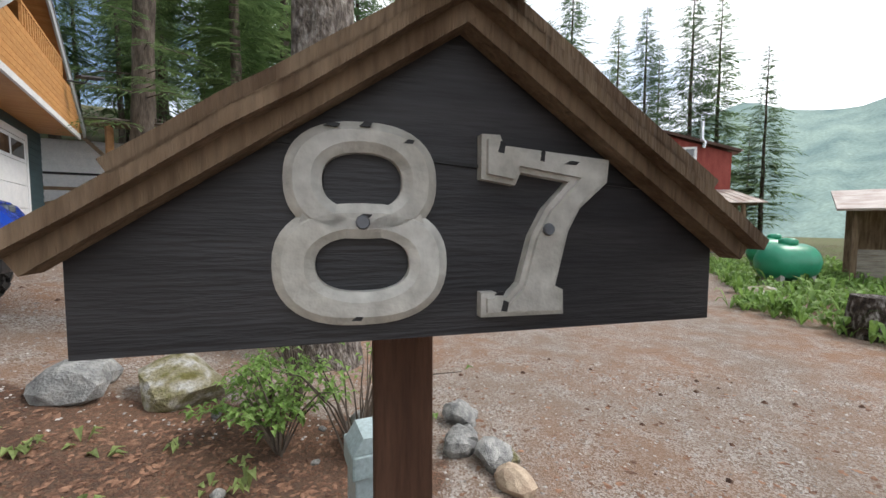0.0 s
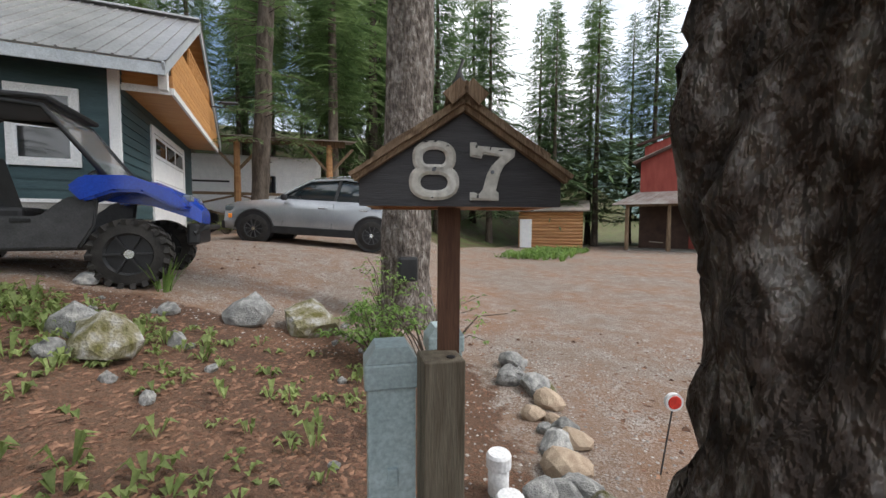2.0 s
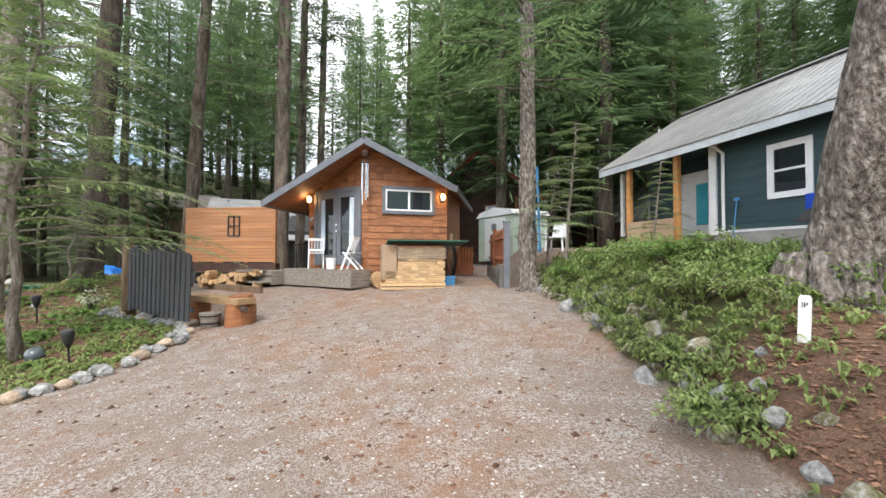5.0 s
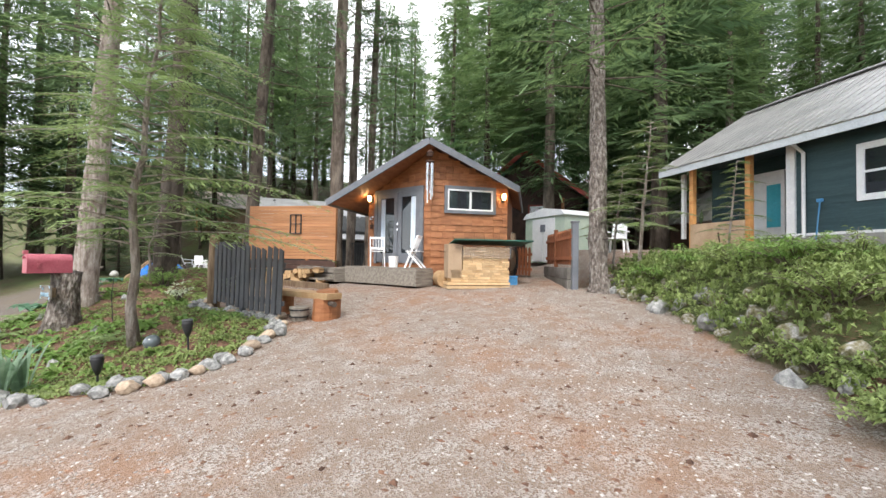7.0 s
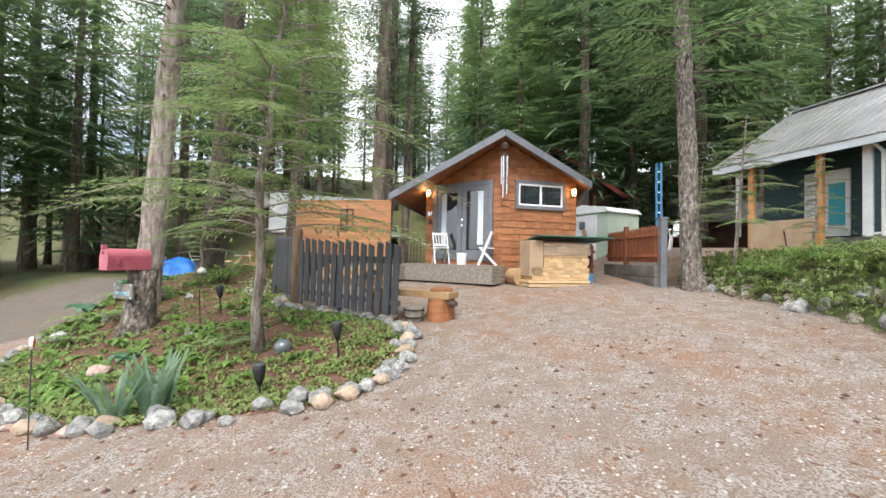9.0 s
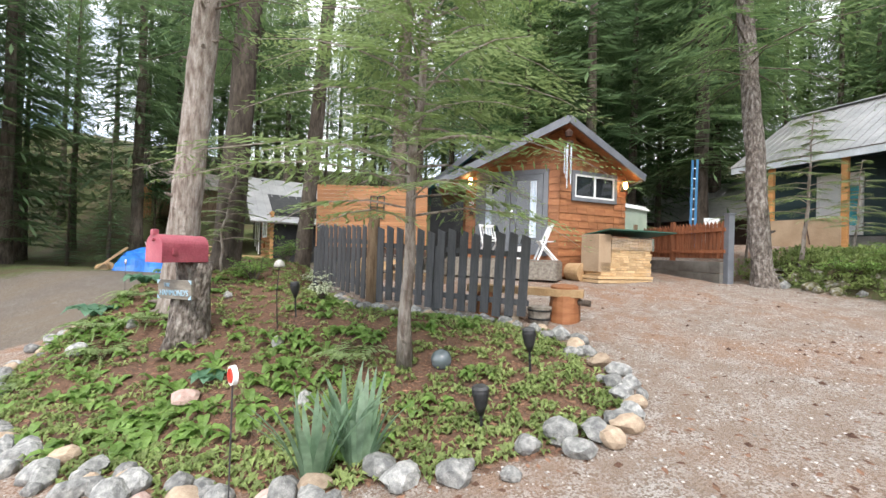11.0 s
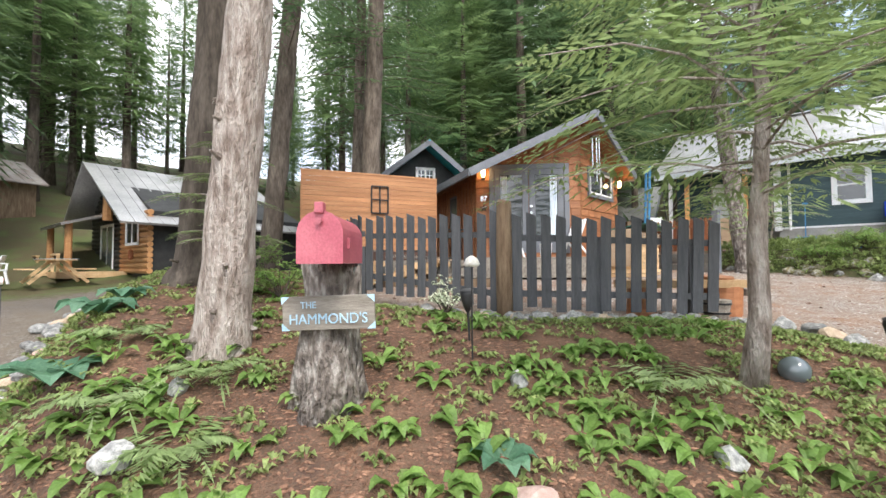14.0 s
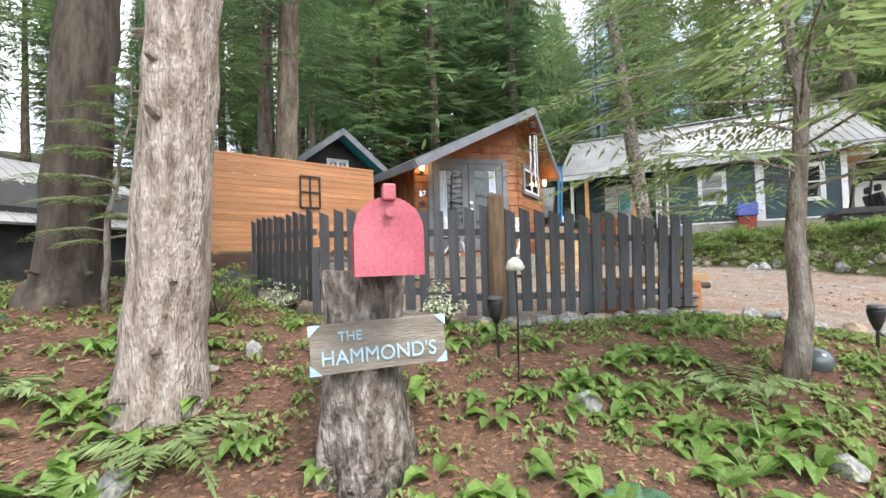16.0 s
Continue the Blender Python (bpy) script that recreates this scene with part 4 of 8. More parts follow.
def branches(t, at, n, reach, z0, z1, seed, needles=None, droop=0.4, twigs=12, radius=0.2):
    """Fronds round a trunk between two heights."""
    rng = random.Random(seed)
    bm = bmesh.new()
    wood = bmesh.new()
    for i in range(n):
        k = rng.random()
        z = z0 + (z1 - z0) * k
        a = rng.uniform(0, 6.283)
        out = Vector((math.cos(a), math.sin(a), 0))
        ln = reach * rng.uniform(0.5, 1.1) * (1.1 - 0.5 * k)
        b = Vector(at(z))
        side = out.cross(Vector((0, 0, 1)))
        for j in range(9):
            q = 0.2 + 0.8 * j / 8
            p = b + out * (ln * q) + Vector((0, 0, (0.15 * q - droop * q * q) * ln))
            tw = ln * 0.4 * (1.15 - q) * rng.uniform(0.7, 1.25) + 0.08
            for sg in (-1, 1):
                frond(bm, p, (side * sg + out * 0.8).normalized(), tw, 0.35, tw * 0.34, 4, rng)
        tube(wood, [b + out * (ln * q) + Vector((0, 0, (0.15 * q - droop * q * q) * ln)) for q in (0, 0.4, 0.8)], (0.022, 0.013, 0.004), 4)
    part("limb_work", wood, BARKF, t)
    part("crown", bm, needles or NEEDLE, t)


def near_tree(name, label, x, y, r, top, height, bark, flare=1.5, **kw):
    g = ground(x, y)
    t = trunk(name, label, [(x, y, g - 0.15), (x + top[0] * 0.06, y + top[1] * 0.06, g + 0.35), (x + top[0] * 0.5, y + top[1] * 0.5, g + height * 0.5), (x + top[0], y + top[1], g + height)], (r * flare, r * (0.72 + 0.24 * flare), r * 0.9, r * 0.55), bark, **kw)
    return t, (lambda z: (top[0] * z / height, top[1] * z / height, z))


near_tree("street_tree", "large dark trunk with deeply furrowed lichen spotted bark", 0.43, 1.12, 0.4, (0.1, 0.2), 9, BARKD, flare=1.75, knots=6, seed=3, steps=240, seg=110, rough=0.34)
t, at = near_tree("leaning_tree", "grey scaly trunk with moss leaning over the bank", -4.1, 0.4, 0.235, (1.0, 1.7), 10, BARKG, knots=10, seed=4, steps=80)
branches(t, at, 30, 2.6, 5.5, 10, 4)
for i in range(9):
    a = i * 0.7 + 2.6
    bm = tube(bmesh.new(), ((0.2 * math.cos(a), 0.2 * math.sin(a), 0.45), (0.36 * math.cos(a), 0.36 * math.sin(a), 0.12), (0.62 * math.cos(a), 0.62 * math.sin(a), -0.12)), (0.12, 0.11, 0.04), 8, 0.3, 9)
    part("root", bm, BARKG, t, "mossy root flare", True)
t, at = near_tree("gate_tree", "slim brown trunk beside the gate post", -7.77, -3.81, 0.18, (-1.6, -0.65), 13, BARKG, knots=16, seed=5)
branches(t, at, 60, 3.2, 4.6, 13, 5)
t, at = near_tree("spruce_tree", "thick spruce trunk behind the number sign", -3.0, 4.75, 0.3, (0.2, 0.3), 15, BARKG, knots=12, seed=6)
branches(t, at, 70, 3.4, 6.5, 15, 6)
t, at = near_tree("cedar_tree", "pale stringy cedar trunk with snapped branch stubs", -0.95, -13.0, 0.225, (-0.35, 0.5), 9, BARKL, flare=1.3, knots=46, seed=7, steps=90, seg=34, rough=0.14)
branches(t, at, 26, 2.4, 5, 9, 7)
for x, y, r, top, s in ((-3.05, -14.85, 0.27, (-0.6, 0.7), 8), (-5.62, -15.15, 0.2, (-0.4, 1.1), 9), (-8.2, -13.6, 0.24, (0.3, 0.6), 10), (-9.6, -14.4, 0.17, (0.1, 0.4), 11), (-10.2, -14.0, 0.15, (-0.1, 0.3), 12)):
    t, at = near_tree("hemlock_tree", "tall dark hemlock trunk with high drooping boughs", x, y, r, top, 15, BARKF, knots=14, seed=s)
    branches(t, at, 60, 3.0, 5.0, 15, s, NEEDLED)
t, at = near_tree("driveway_tree", "tall conifer with tapering trunk behind the parked car", -12.2, 9.6, 0.27, (0.8, 0.4), 16, BARKF, knots=12, seed=31)
branches(t, at, 90, 3.4, 3.2, 16, 31)


def sapling(x, y, height, reach, n, seed, label, lean=(0.1, 0.2)):
    rng = random.Random(seed)
    g = ground(x, y)
    t = thing("hemlock_sapling", pose(x, y, g), label, "tree")
    pts = [Vector((lean[0] * math.sin(k * 0.5) + 0.04 * math.sin(k * 2.1), lean[1] * k / 10, height * k / 10 - (0.1 if k == 0 else 0))) for k in range(11)]
    s = height / 5
    part("trunk", tube(bmesh.new(), pts, [0.062 * s * (1.3 if k == 0 else 1) * (1 - 0.09 * k) + 0.004 for k in range(11)], 12, 0.35, 9), BARKL, t, "", True)
    bm, wood = bmesh.new(), bmesh.new()
    for i in range(n):
        k = 0.26 + 0.74 * ((i + rng.random()) / n) ** 0.9
        kk = k * 10
        b = pts[min(9, int(kk))].lerp(pts[min(10, int(kk) + 1)], kk - int(kk))
        a = i * 2.4 + rng.uniform(-0.4, 0.4)
        out = Vector((math.cos(a), math.sin(a), 0))
        ln = reach * (1.2 - k) * rng.uniform(0.45, 1.3) * (0.7 + 0.5 * abs(math.sin(a * 0.5 + seed))) + 0.12
        spine = [b + out * (ln * q) + Vector((0, 0, (0.3 * q - 0.4 * q * q) * ln)) for q in (0, 0.25, 0.5, 0.75, 1.0)]
        tube(wood, spine, (0.014, 0.011, 0.008, 0.005, 0.002), 4)
        side = out.cross(Vector((0, 0, 1)))
        for j in range(13):
            q = 0.22 + 0.78 * j / 12
            p = spine[min(3, int(q * 4))].lerp(spine[min(4, int(q * 4) + 1)], q * 4 - int(q * 4)) if q < 1 else spine[4]
            tw = ln * 0.42 * (1.12 - q) * rng.uniform(0.7, 1.2) + 0.04
            for sg in (-1, 1):
                frond(bm, p, (side * sg + out * 0.75).normalized(), tw, 0.25, tw * 0.3, 5, rng)
    part("limb_work", wood, BARKL, t)
    part("crown", bm, HEMLOCK, t)


sapling(-0.68, -8.37, 5.6, 2.3, 84, 3, "young hemlock with feathery pale green boughs in the rock bed")
sapling(-8.3, -3.1, 3.3, 1.1, 36, 5, "small hemlock with airy light green boughs on the bank")
sapling(-9.3, -3.9, 2.6, 0.9, 30, 6, "small hemlock with airy light green boughs on the bank")
sapling(-2.6, -14.2, 2.4, 0.9, 30, 9, "small hemlock with airy light green boughs on the bank")
sapling(-10.3, -1.6, 2.5, 0.9, 28, 10, "small hemlock with airy light green boughs on the bank")


# ---- house number sign ----
def extrude_text(body, size, depth, bevel=0.0):
    cu = bpy.data.curves.new("letters", "FONT")
    cu.body, cu.size, cu.extrude, cu.bevel_depth = body, size, depth, bevel
    cu.align_x = "CENTER"
    ob = bpy.data.objects.new("letters", cu)
    scene.collection.objects.link(ob)
    me_ = bpy.data.meshes.new_from_object(ob.evaluated_get(bpy.context.evaluated_depsgraph_get()))
    bpy.data.objects.remove(ob)
    return me_


def number_sign():
    a, b = Vector((-0.910, 1.291)), Vector((-0.341, 1.631))
    d = b - a
    rz = math.degrees(math.atan2(d.y, d.x))
    k = d.length / 0.733
    s = thing("number_sign", pose(a.x, a.y, 1.633, 0, 0, rz) @ Matrix.Diagonal((k, k, k, 1)), "charcoal house number sign with shingled gable on a wooden post", "sign")
    W = 0.733
    # local x along the board, y away from the street
    ax, az, ez = W * 0.51, 0.348, 0.105
    part("board", prism(bmesh.new(), ((0, 0), (W, 0), (W, ez), (ax, az), (0.0, ez)), 0.0, 0.025), SIGNBOARD, s, "charcoal painted board with a crack")
    part("board", prism(bmesh.new(), ((0, 0), (W, 0), (W, ez), (ax, az), (0.0, ez)), 0.34, 0.365), SIGNBOARD, s)
    part("crack", beam(bmesh.new(), (0.17, -0.0015, 0.212), (0.64, -0.0015, 0.172), 0.004, 0.0035), BLACK, s)
    rng2 = random.Random(2)
    for ex in (-0.02, W + 0.02):
        k = (ax - ex)
        zb = 0.085
        part("rafter", beam(bmesh.new(), (ex, -0.02, zb + 0.012), (ax, -0.02, az + 0.005), 0.032, 0.03, (0, 1, 0)), OLDWOOD, s, "weathered barge board")
        for i, (w, lift, over) in enumerate(((0.0, 0.024, 0.0), (0.22, 0.036, 0.0))):
            f = Vector((ex, 0, zb)).lerp(Vector((ax, 0, az)), w)
            e1, e2 = Vector((f.x - 0.01 * (1 if ex < ax else -1), -0.055, f.z + lift)), Vector((ax, -0.055, az + lift))
            bm = bmesh.new()
            sheet(bm, (e1, e1 + Vector((0, 0.47, 0)), e2 + Vector((0, 0.47, 0)), e2), 0.014)
            bmesh.ops.subdivide_edges(bm, edges=bm.edges, cuts=6, use_grid_fill=True)
            for v in bm.verts:
                v.co.z += 0.004 * noise.noise(v.co * 14)
            part("shake", bm, OLDWOOD, s, "mossy cedar shake")
        bm = bmesh.new()
        beam(bm, (ax + (0.005 if ex > ax else -0.005), -0.075, az + 0.062), (ax - k * 0.16, -0.075, az + 0.055 - 0.28 * 0.16), 0.05, 0.014, (0, 1, 0))
        sheet(bm, ((ax, -0.075, az + 0.075), (ax, 0.44, az + 0.075), (ax - k * 0.17, 0.44, az + 0.028), (ax - k * 0.17, -0.075, az + 0.028)), 0.014)
        part("ridge_board", bm, OLDWOOD, s)
    bm = bmesh.new()
    for x0, x1, y0, y1 in ((0.02, W - 0.02, 0.03, 0.07), (0.02, W - 0.02, 0.29, 0.33), (0.02, 0.06, 0.07, 0.29), (W - 0.06, W - 0.02, 0.07, 0.29), (0.36, 0.46, 0.07, 0.29)):
        slab(bm, x0, x1, y0, y1, 0.0, 0.035)
    slab(bm, 0.0, W, 0.025, 0.34, 0.035, 0.045)
    part("underframe", bm, CEDARH, s, "bare wood frame under the board")
    # numerals: closed bands with a chamfered edge
    def band(outer, inner, y0, y1, name, inset=0.010):
        bm = bmesh.new()
        loops = []
        for pts, y, grow in ((outer, y0, 0), (outer, y1 + 0.008, 0), (outer, y1, -inset), (inner, y1, inset), (inner, y1 + 0.008, 0), (inner, y0, 0)):
            cx, cz = sum(p[0] for p in pts) / len(pts), sum(p[1] for p in pts) / len(pts)
            loop = []
            for x, z in pts:
                v = Vector((x - cx, z - cz))
                v *= 1 + grow / max(0.01, v.length)
                loop.append(bm.verts.new((cx + v.x, y, cz + v.y)))
            loops.append(loop)
        n = len(outer)
        for l0, l1 in zip(loops, loops[1:]):
            for i in range(n):
                bm.faces.new((l0[i], l0[(i + 1) % n], l1[(i + 1) % n], l1[i]))
        bmesh.ops.recalc_face_normals(bm, faces=bm.faces)
        return part(name, bm, NUMERAL, s, "flaking off white numeral")
    def oval(cx, cz, rx, rz, n=40):
        return [(cx + rx * math.copysign(abs(math.cos(t)) ** 0.8, math.cos(t)), cz + rz * math.copysign(abs(math.sin(t)) ** 0.85, math.sin(t))) for t in (2 * math.pi * i / n for i in range(n))]
    eight = new("numeral_eight")
    eight.parent, eight.matrix_basis = s, pose(0.033, 0, 0)
    for cz, rx, rz, ix, iz in ((0.172, 0.078, 0.06, 0.041, 0.029), (0.085, 0.09, 0.064, 0.049, 0.029)):
        ob = band(oval(0.235, cz, rx, rz), oval(0.235, cz, ix, iz), 0.0, -0.02, "ring")
        ob.parent = eight
    bm = prism(bmesh.new(), ((0.172, 0.129), (0.176, 0.12), (0.294, 0.12), (0.298, 0.129), (0.294, 0.139), (0.176, 0.139)), -0.0185, 0.0)
    part("waist", bm, NUMERAL, eight)
    seven = [(0.488, 0.196), (0.488, 0.243), (0.507, 0.243), (0.512, 0.232), (0.632, 0.222), (0.630, 0.196), (0.598, 0.166), (0.585, 0.14), (0.571, 0.078), (0.58, 0.073), (0.581, 0.045), (0.489, 0.046), (0.489, 0.073), (0.505, 0.073), (0.516, 0.066), (0.53, 0.082), (0.543, 0.135), (0.558, 0.165), (0.585, 0.196), (0.53, 0.204), (0.524, 0.190)]
    bm = prism(bmesh.new(), [((x - 0.56) * 1.13 + 0.478, (z - 0.144) * 1.04 + 0.124) for x, z in seven], -0.02, 0.0)
    bmesh.ops.bevel(bm, geom=[e for e in bm.edges if all(v.co.y < -0.019 for v in e.verts)], offset=0.006, segments=2, affect="EDGES")
    part("numeral_seven", bm, NUMERAL, s, "flaking off white numeral")
    for x, z in ((0.267, 0.129), (0.476, 0.122)):
        part("screw", tube(bmesh.new(), ((x, -0.022, z), (x, -0.026, z)), (0.0075, 0.006), 10), GREYTRIM, s, "grey screw head")
    # bare patches where the paint has flaked off
    for x, z, w, h in ((0.238, 0.226, 0.016, 0.004), (0.271, 0.228, 0.013, 0.005), (0.315, 0.213, 0.012, 0.004), (0.269, 0.136, 0.016, 0.004), (0.261, 0.03, 0.012, 0.004), (0.418, 0.213, 0.009, 0.012), (0.468, 0.206, 0.006, 0.012), (0.505, 0.199, 0.02, 0.004), (0.424, 0.036, 0.009, 0.012), (0.418, 0.05, 0.012, 0.004)):
        part("paint_chip", prism(bmesh.new(), ((x - w / 2, z - h / 2), (x + w * 0.3, z - h * 0.6), (x + w / 2, z + h * 0.3), (x - w * 0.1, z + h / 2)), -0.0213, -0.0188), BLACK, s, "bare dark patch in flaking paint")
    # finial
    bm = tube(bmesh.new(), ((ax, 0.17, az + 0.05), (ax, 0.17, az + 0.09), (ax, 0.17, az + 0.1), (ax, 0.17, az + 0.15), (ax, 0.17, az + 0.2), (ax + 0.015, 0.17, az + 0.24), (ax, 0.17, az + 0.245)), (0.022, 0.012, 0.016, 0.03, 0.006, 0.008, 0.003), 8)
    part("finial", bm, GREYPL, s, "dark metal finial", True)
    c = Vector((0.335, 0.17))
    part("post", box(c.x - 0.045, c.x + 0.045, c.y - 0.02, c.y + 0.02, -1.35, 0.03, 0.003), OLDPOST, s, "reddish brown post")
    return s


OLDPOST = mat("brown stained post", (0.075, 0.034, 0.02), (0.13, 0.065, 0.04), 5, 0.75, 0.35, fine=30, stretch=(6, 6, 0.5))
OLDPOSTG = mat("greyed brown post", (0.075, 0.06, 0.042), (0.14, 0.12, 0.09), 5, 0.85, 0.4, fine=30, stretch=(6, 6, 0.5))
number_sign()


def meter_post():
    x, y = -0.72, 1.5
    p = thing("timber_post", pose(x, y, ground(x, y) - 0.1, 0, 0, 42), "thick greyed timber post with hole in its top", "post")
    part("post", box(-0.072, 0.072, -0.072, 0.072, 0, 1.11 - ground(x, y) + 0.1, 0.006), OLDPOSTG, p)
    part("hole", tube(bmesh.new(), ((0.03, -0.03, 1.205 - ground(x, y)), (0.03, -0.03, 1.214 - ground(x, y))), (0.016, 0.016), 10), BLACK, p)


meter_post()


def pedestal_box(x, y, w, h, rz, label):
    g = ground(x, y)
    b = thing("utility_box", pose(x, y, g - 0.05, 0, 0, rz), label, "utility box", "utility boxes")
    part("body", box(-w / 2, w / 2, -w / 2.4, w / 2.4, 0, h - 0.1, 0.008), BOXGREY, b)
    bm = box(-w / 2 - 0.012, w / 2 + 0.012, -w / 2.4 - 0.012, w / 2.4 + 0.012, h - 0.16, h - 0.06, 0.01)
    prism(bm, ((-w / 2 - 0.01, h - 0.06), (w / 2 + 0.01, h - 0.06), (w / 2 - 0.03, h), (-w / 2 + 0.03, h)), -w / 2.4 - 0.01, w / 2.4 - 0.02)
    part("lid", bm, BOXGREY, b)
    part("latch", box(-0.02, 0.02, -w / 2.4 - 0.02, -w / 2.4, h * 0.45, h * 0.52, 0.004), BOXGREY, b)
    return b


b = pedestal_box(-0.95, 1.52, 0.18, 0.95, 40, "tall grey green utility pedestal standing beside the timber post")
part("cable_cover", tube(bmesh.new(), ((0.09, -0.09, 0), (0.09, -0.09, 0.22)), (0.025, 0.03), 8), WHITE, b)
pedestal_box(-1.2, 2.45, 0.2, 0.8, 40, "grey green utility pedestal with domed lid behind the sign")


def pipe_cap(x, y, h):
    g = ground(x, y)
    c = thing("pipe_cap", pose(x, y, g - 0.05), "white plastic pipe stub with round cap", "pipe", "pipe caps")
    part("pipe", tube(bmesh.new(), ((0, 0, 0), (0, 0, h + 0.02)), (0.055, 0.055), 18), WHITE, c, "", True)
    part("cap", tube(bmesh.new(), ((0, 0, h), (0, 0, h + 0.06), (0, 0, h + 0.075)), (0.066, 0.066, 0.056), 18), WHITE, c)


pipe_cap(-0.58, 1.9, 0.2)
pipe_cap(-0.74, 2.2, 0.2)


def reflector(x, y, h, rz, lean=0.0):
    g = ground(x, y)
    r = thing("reflector_stake", pose(x, y, g - 0.05, 0, lean, rz), "round red and white driveway reflector on a thin rod", "reflector", "driveway reflectors")
    part("rod", tube(bmesh.new(), ((0, 0, 0), (0, 0, h)), (0.005, 0.005), 6), GREYPL, r)
    part("rim", tube(bmesh.new(), ((0, -0.012, h + 0.04), (0, 0.012, h + 0.04)), (0.052, 0.052), 20), WHITE, r, "white rim")
    for s_ in (-1, 1):
        part("lens", tube(bmesh.new(), ((0, s_ * 0.0125, h + 0.04), (0, s_ * 0.017, h + 0.04)), (0.04, 0.037), 20), REDREFL, r, "red lens")


reflector(0.02, 2.85, 0.45, 30, 8)
reflector(1.5, -8.11, 0.9, 72)
reflector(-1.9, -16.6, 0.7, 60)


def marker_stake():
    x, y = -3.06, 0.09
    g = ground(x, y)
    s = thing("marker_stake", pose(x, y, g - 0.05, 0, 2, 62), "white survey marker stake with black letters", "stake")
    part("stake", prism(bmesh.new(), ((-0.036, 0), (0.036, 0), (0.036, 0.36), (0.026, 0.385), (-0.026, 0.385), (-0.036, 0.36)), 0, 0.015), WHITE, s)
    me_ = extrude_text("IP", 0.05, 0.001)
    me_.materials.append(BLACK)
    piece("letters", me_, s, pose(0.0, -0.002, 0.3, 90, 0, 0))


marker_stake()


# ---- rocks ----
ROCKS = [rock_mesh("rock", s, m, f) for s, m, f in ((1, ROCK, 0.7), (2, ROCK, 0.55), (3, ROCKM, 0.7), (4, ROCK, 0.8), (5, ROCKT, 0.6), (6, ROCKP, 0.45), (7, ROCKM, 0.6), (8, ROCK, 0.65))]


def lay_rock(kind, x, y, size, rz, sink=0.15, parent=None, group="", label="", tall=1.0, z=None):
    g = ground(x, y) if z is None else z
    ob = new("rock", ROCKS[kind])
    ob.matrix_world = pose(x, y, g + size * (0.32 - sink) * tall, 0, 0, rz) @ Matrix.Diagonal((size, size * 0.8, size * tall, 1))
    names = {0: "angular grey rock", 1: "flat grey rock", 2: "grey rock with moss", 3: "rounded grey rock", 4: "tan rock", 5: "flat pinkish rock", 6: "moss covered rock", 7: "pale grey rock"}
    return tagged(ob, label or names[kind] + " lying on the ground", "rock", group)


rng = random.Random(77)
for k, x, y, s_, rz in ((0, -3.6, 2.8, 0.5, 20), (2, -3.15, 3.25, 0.66, 60), (3, -3.75, 3.05, 0.42, 10), (7, -1.75, 3.5, 0.5, 120), (6, -3.3, 1.55, 0.6, 10), (3, -3.7, 1.55, 0.4, 50), (7, -3.4, 1.3, 0.22, 0), (3, -3.3, 2.0, 0.2, 0), (0, -5.0, 2.1, 0.25, 30), (7, -3.95, 2.3, 0.22, 80), (1, -4.7, 1.2, 0.3, 8)):
    lay_rock(k, x, y, s_, rz, label="")
for i in range(26):
    k = i / 25
    x, y = -1.3 + 1.1 * k + rng.uniform(-0.16, 0.16), 4.3 - 2.35 * k + rng.uniform(-0.16, 0.16)
    lay_rock(rng.choice((0, 1, 3, 4, 7, 2)), x, y, rng.uniform(0.14, 0.34), rng.uniform(0, 360), group="driveway edge rocks", label="grey rock in a row along the driveway edge")
for i in range(30):
    x, y = rng.uniform(-4.8, -0.6), rng.uniform(0.2, 4.2)
    u, s_ = bank_at(x, y)
    if 4.5 < u < 9 and s_ > 0.2:
        lay_rock(rng.choice((0, 3, 7, 1)), x, y, rng.uniform(0.06, 0.14), rng.uniform(0, 360), label="small grey stone on the mulch")
# dry stone foot of the bank
for i in range(64):
    u = -1.0 + 9.2 * (i + rng.random()) / 64
    s_ = rng.uniform(0.05, 0.6)
    p = BANK + ALONG * u + UPHILL * s_
    lay_rock(rng.choice((0, 2, 3, 6, 6, 2)), p.x, p.y, (rng.uniform(0.2, 0.42) if s_ < 0.5 else rng.uniform(0.15, 0.3)) * (0.62 if u > 5.2 else 1.0), rng.uniform(0, 360), 0.28, group="bank rocks", label="mossy rock set in the foot of the bank", tall=1.1)
# stone border of the bed
border = BED[14:] + BED[:11]
lengths = [(b - a).length for a, b in zip(border, border[1:])]
total = sum(lengths)
d = 0.0
while d < total:
    q, i = d, 0
    while q > lengths[i]:
        q -= lengths[i]
        i += 1
    p = border[i].lerp(border[i + 1], q / lengths[i])
    for row in range(2 if rng.random() < 0.75 else 1):
        x, y = p.x + rng.uniform(-0.14, 0.14), p.y + rng.uniform(-0.14, 0.14)
        kind = rng.choice((0, 1, 3, 7, 1, 4, 0, 1, 4)) if rng.random() < 0.95 else 5
        lay_rock(kind, x, y, rng.uniform(0.13, 0.31), rng.uniform(0, 360), 0.12, group="bed border rocks", label="rock in the stone border of the garden bed")
    d += rng.uniform(0.15, 0.24)
for i in range(60):
    k = rng.random()
    x, y = -2.35 - 0.1 * math.sin(k * 6) + rng.uniform(-0.1, 0.25), -7.7 - 3.6 * k
    if k > 0.75:
        x -= (k - 0.75) * 3
    lay_rock(rng.choice((0, 1, 3, 7, 0, 4)), x, y, rng.uniform(0.1, 0.26), rng.uniform(0, 360), 0.1, group="fence foot rocks", label="grey rock piled along the foot of the fence")
lay_rock(5, 0.48, -10.19, 0.34, 30, 0.1, label="flat pinkish rock on the mulch")
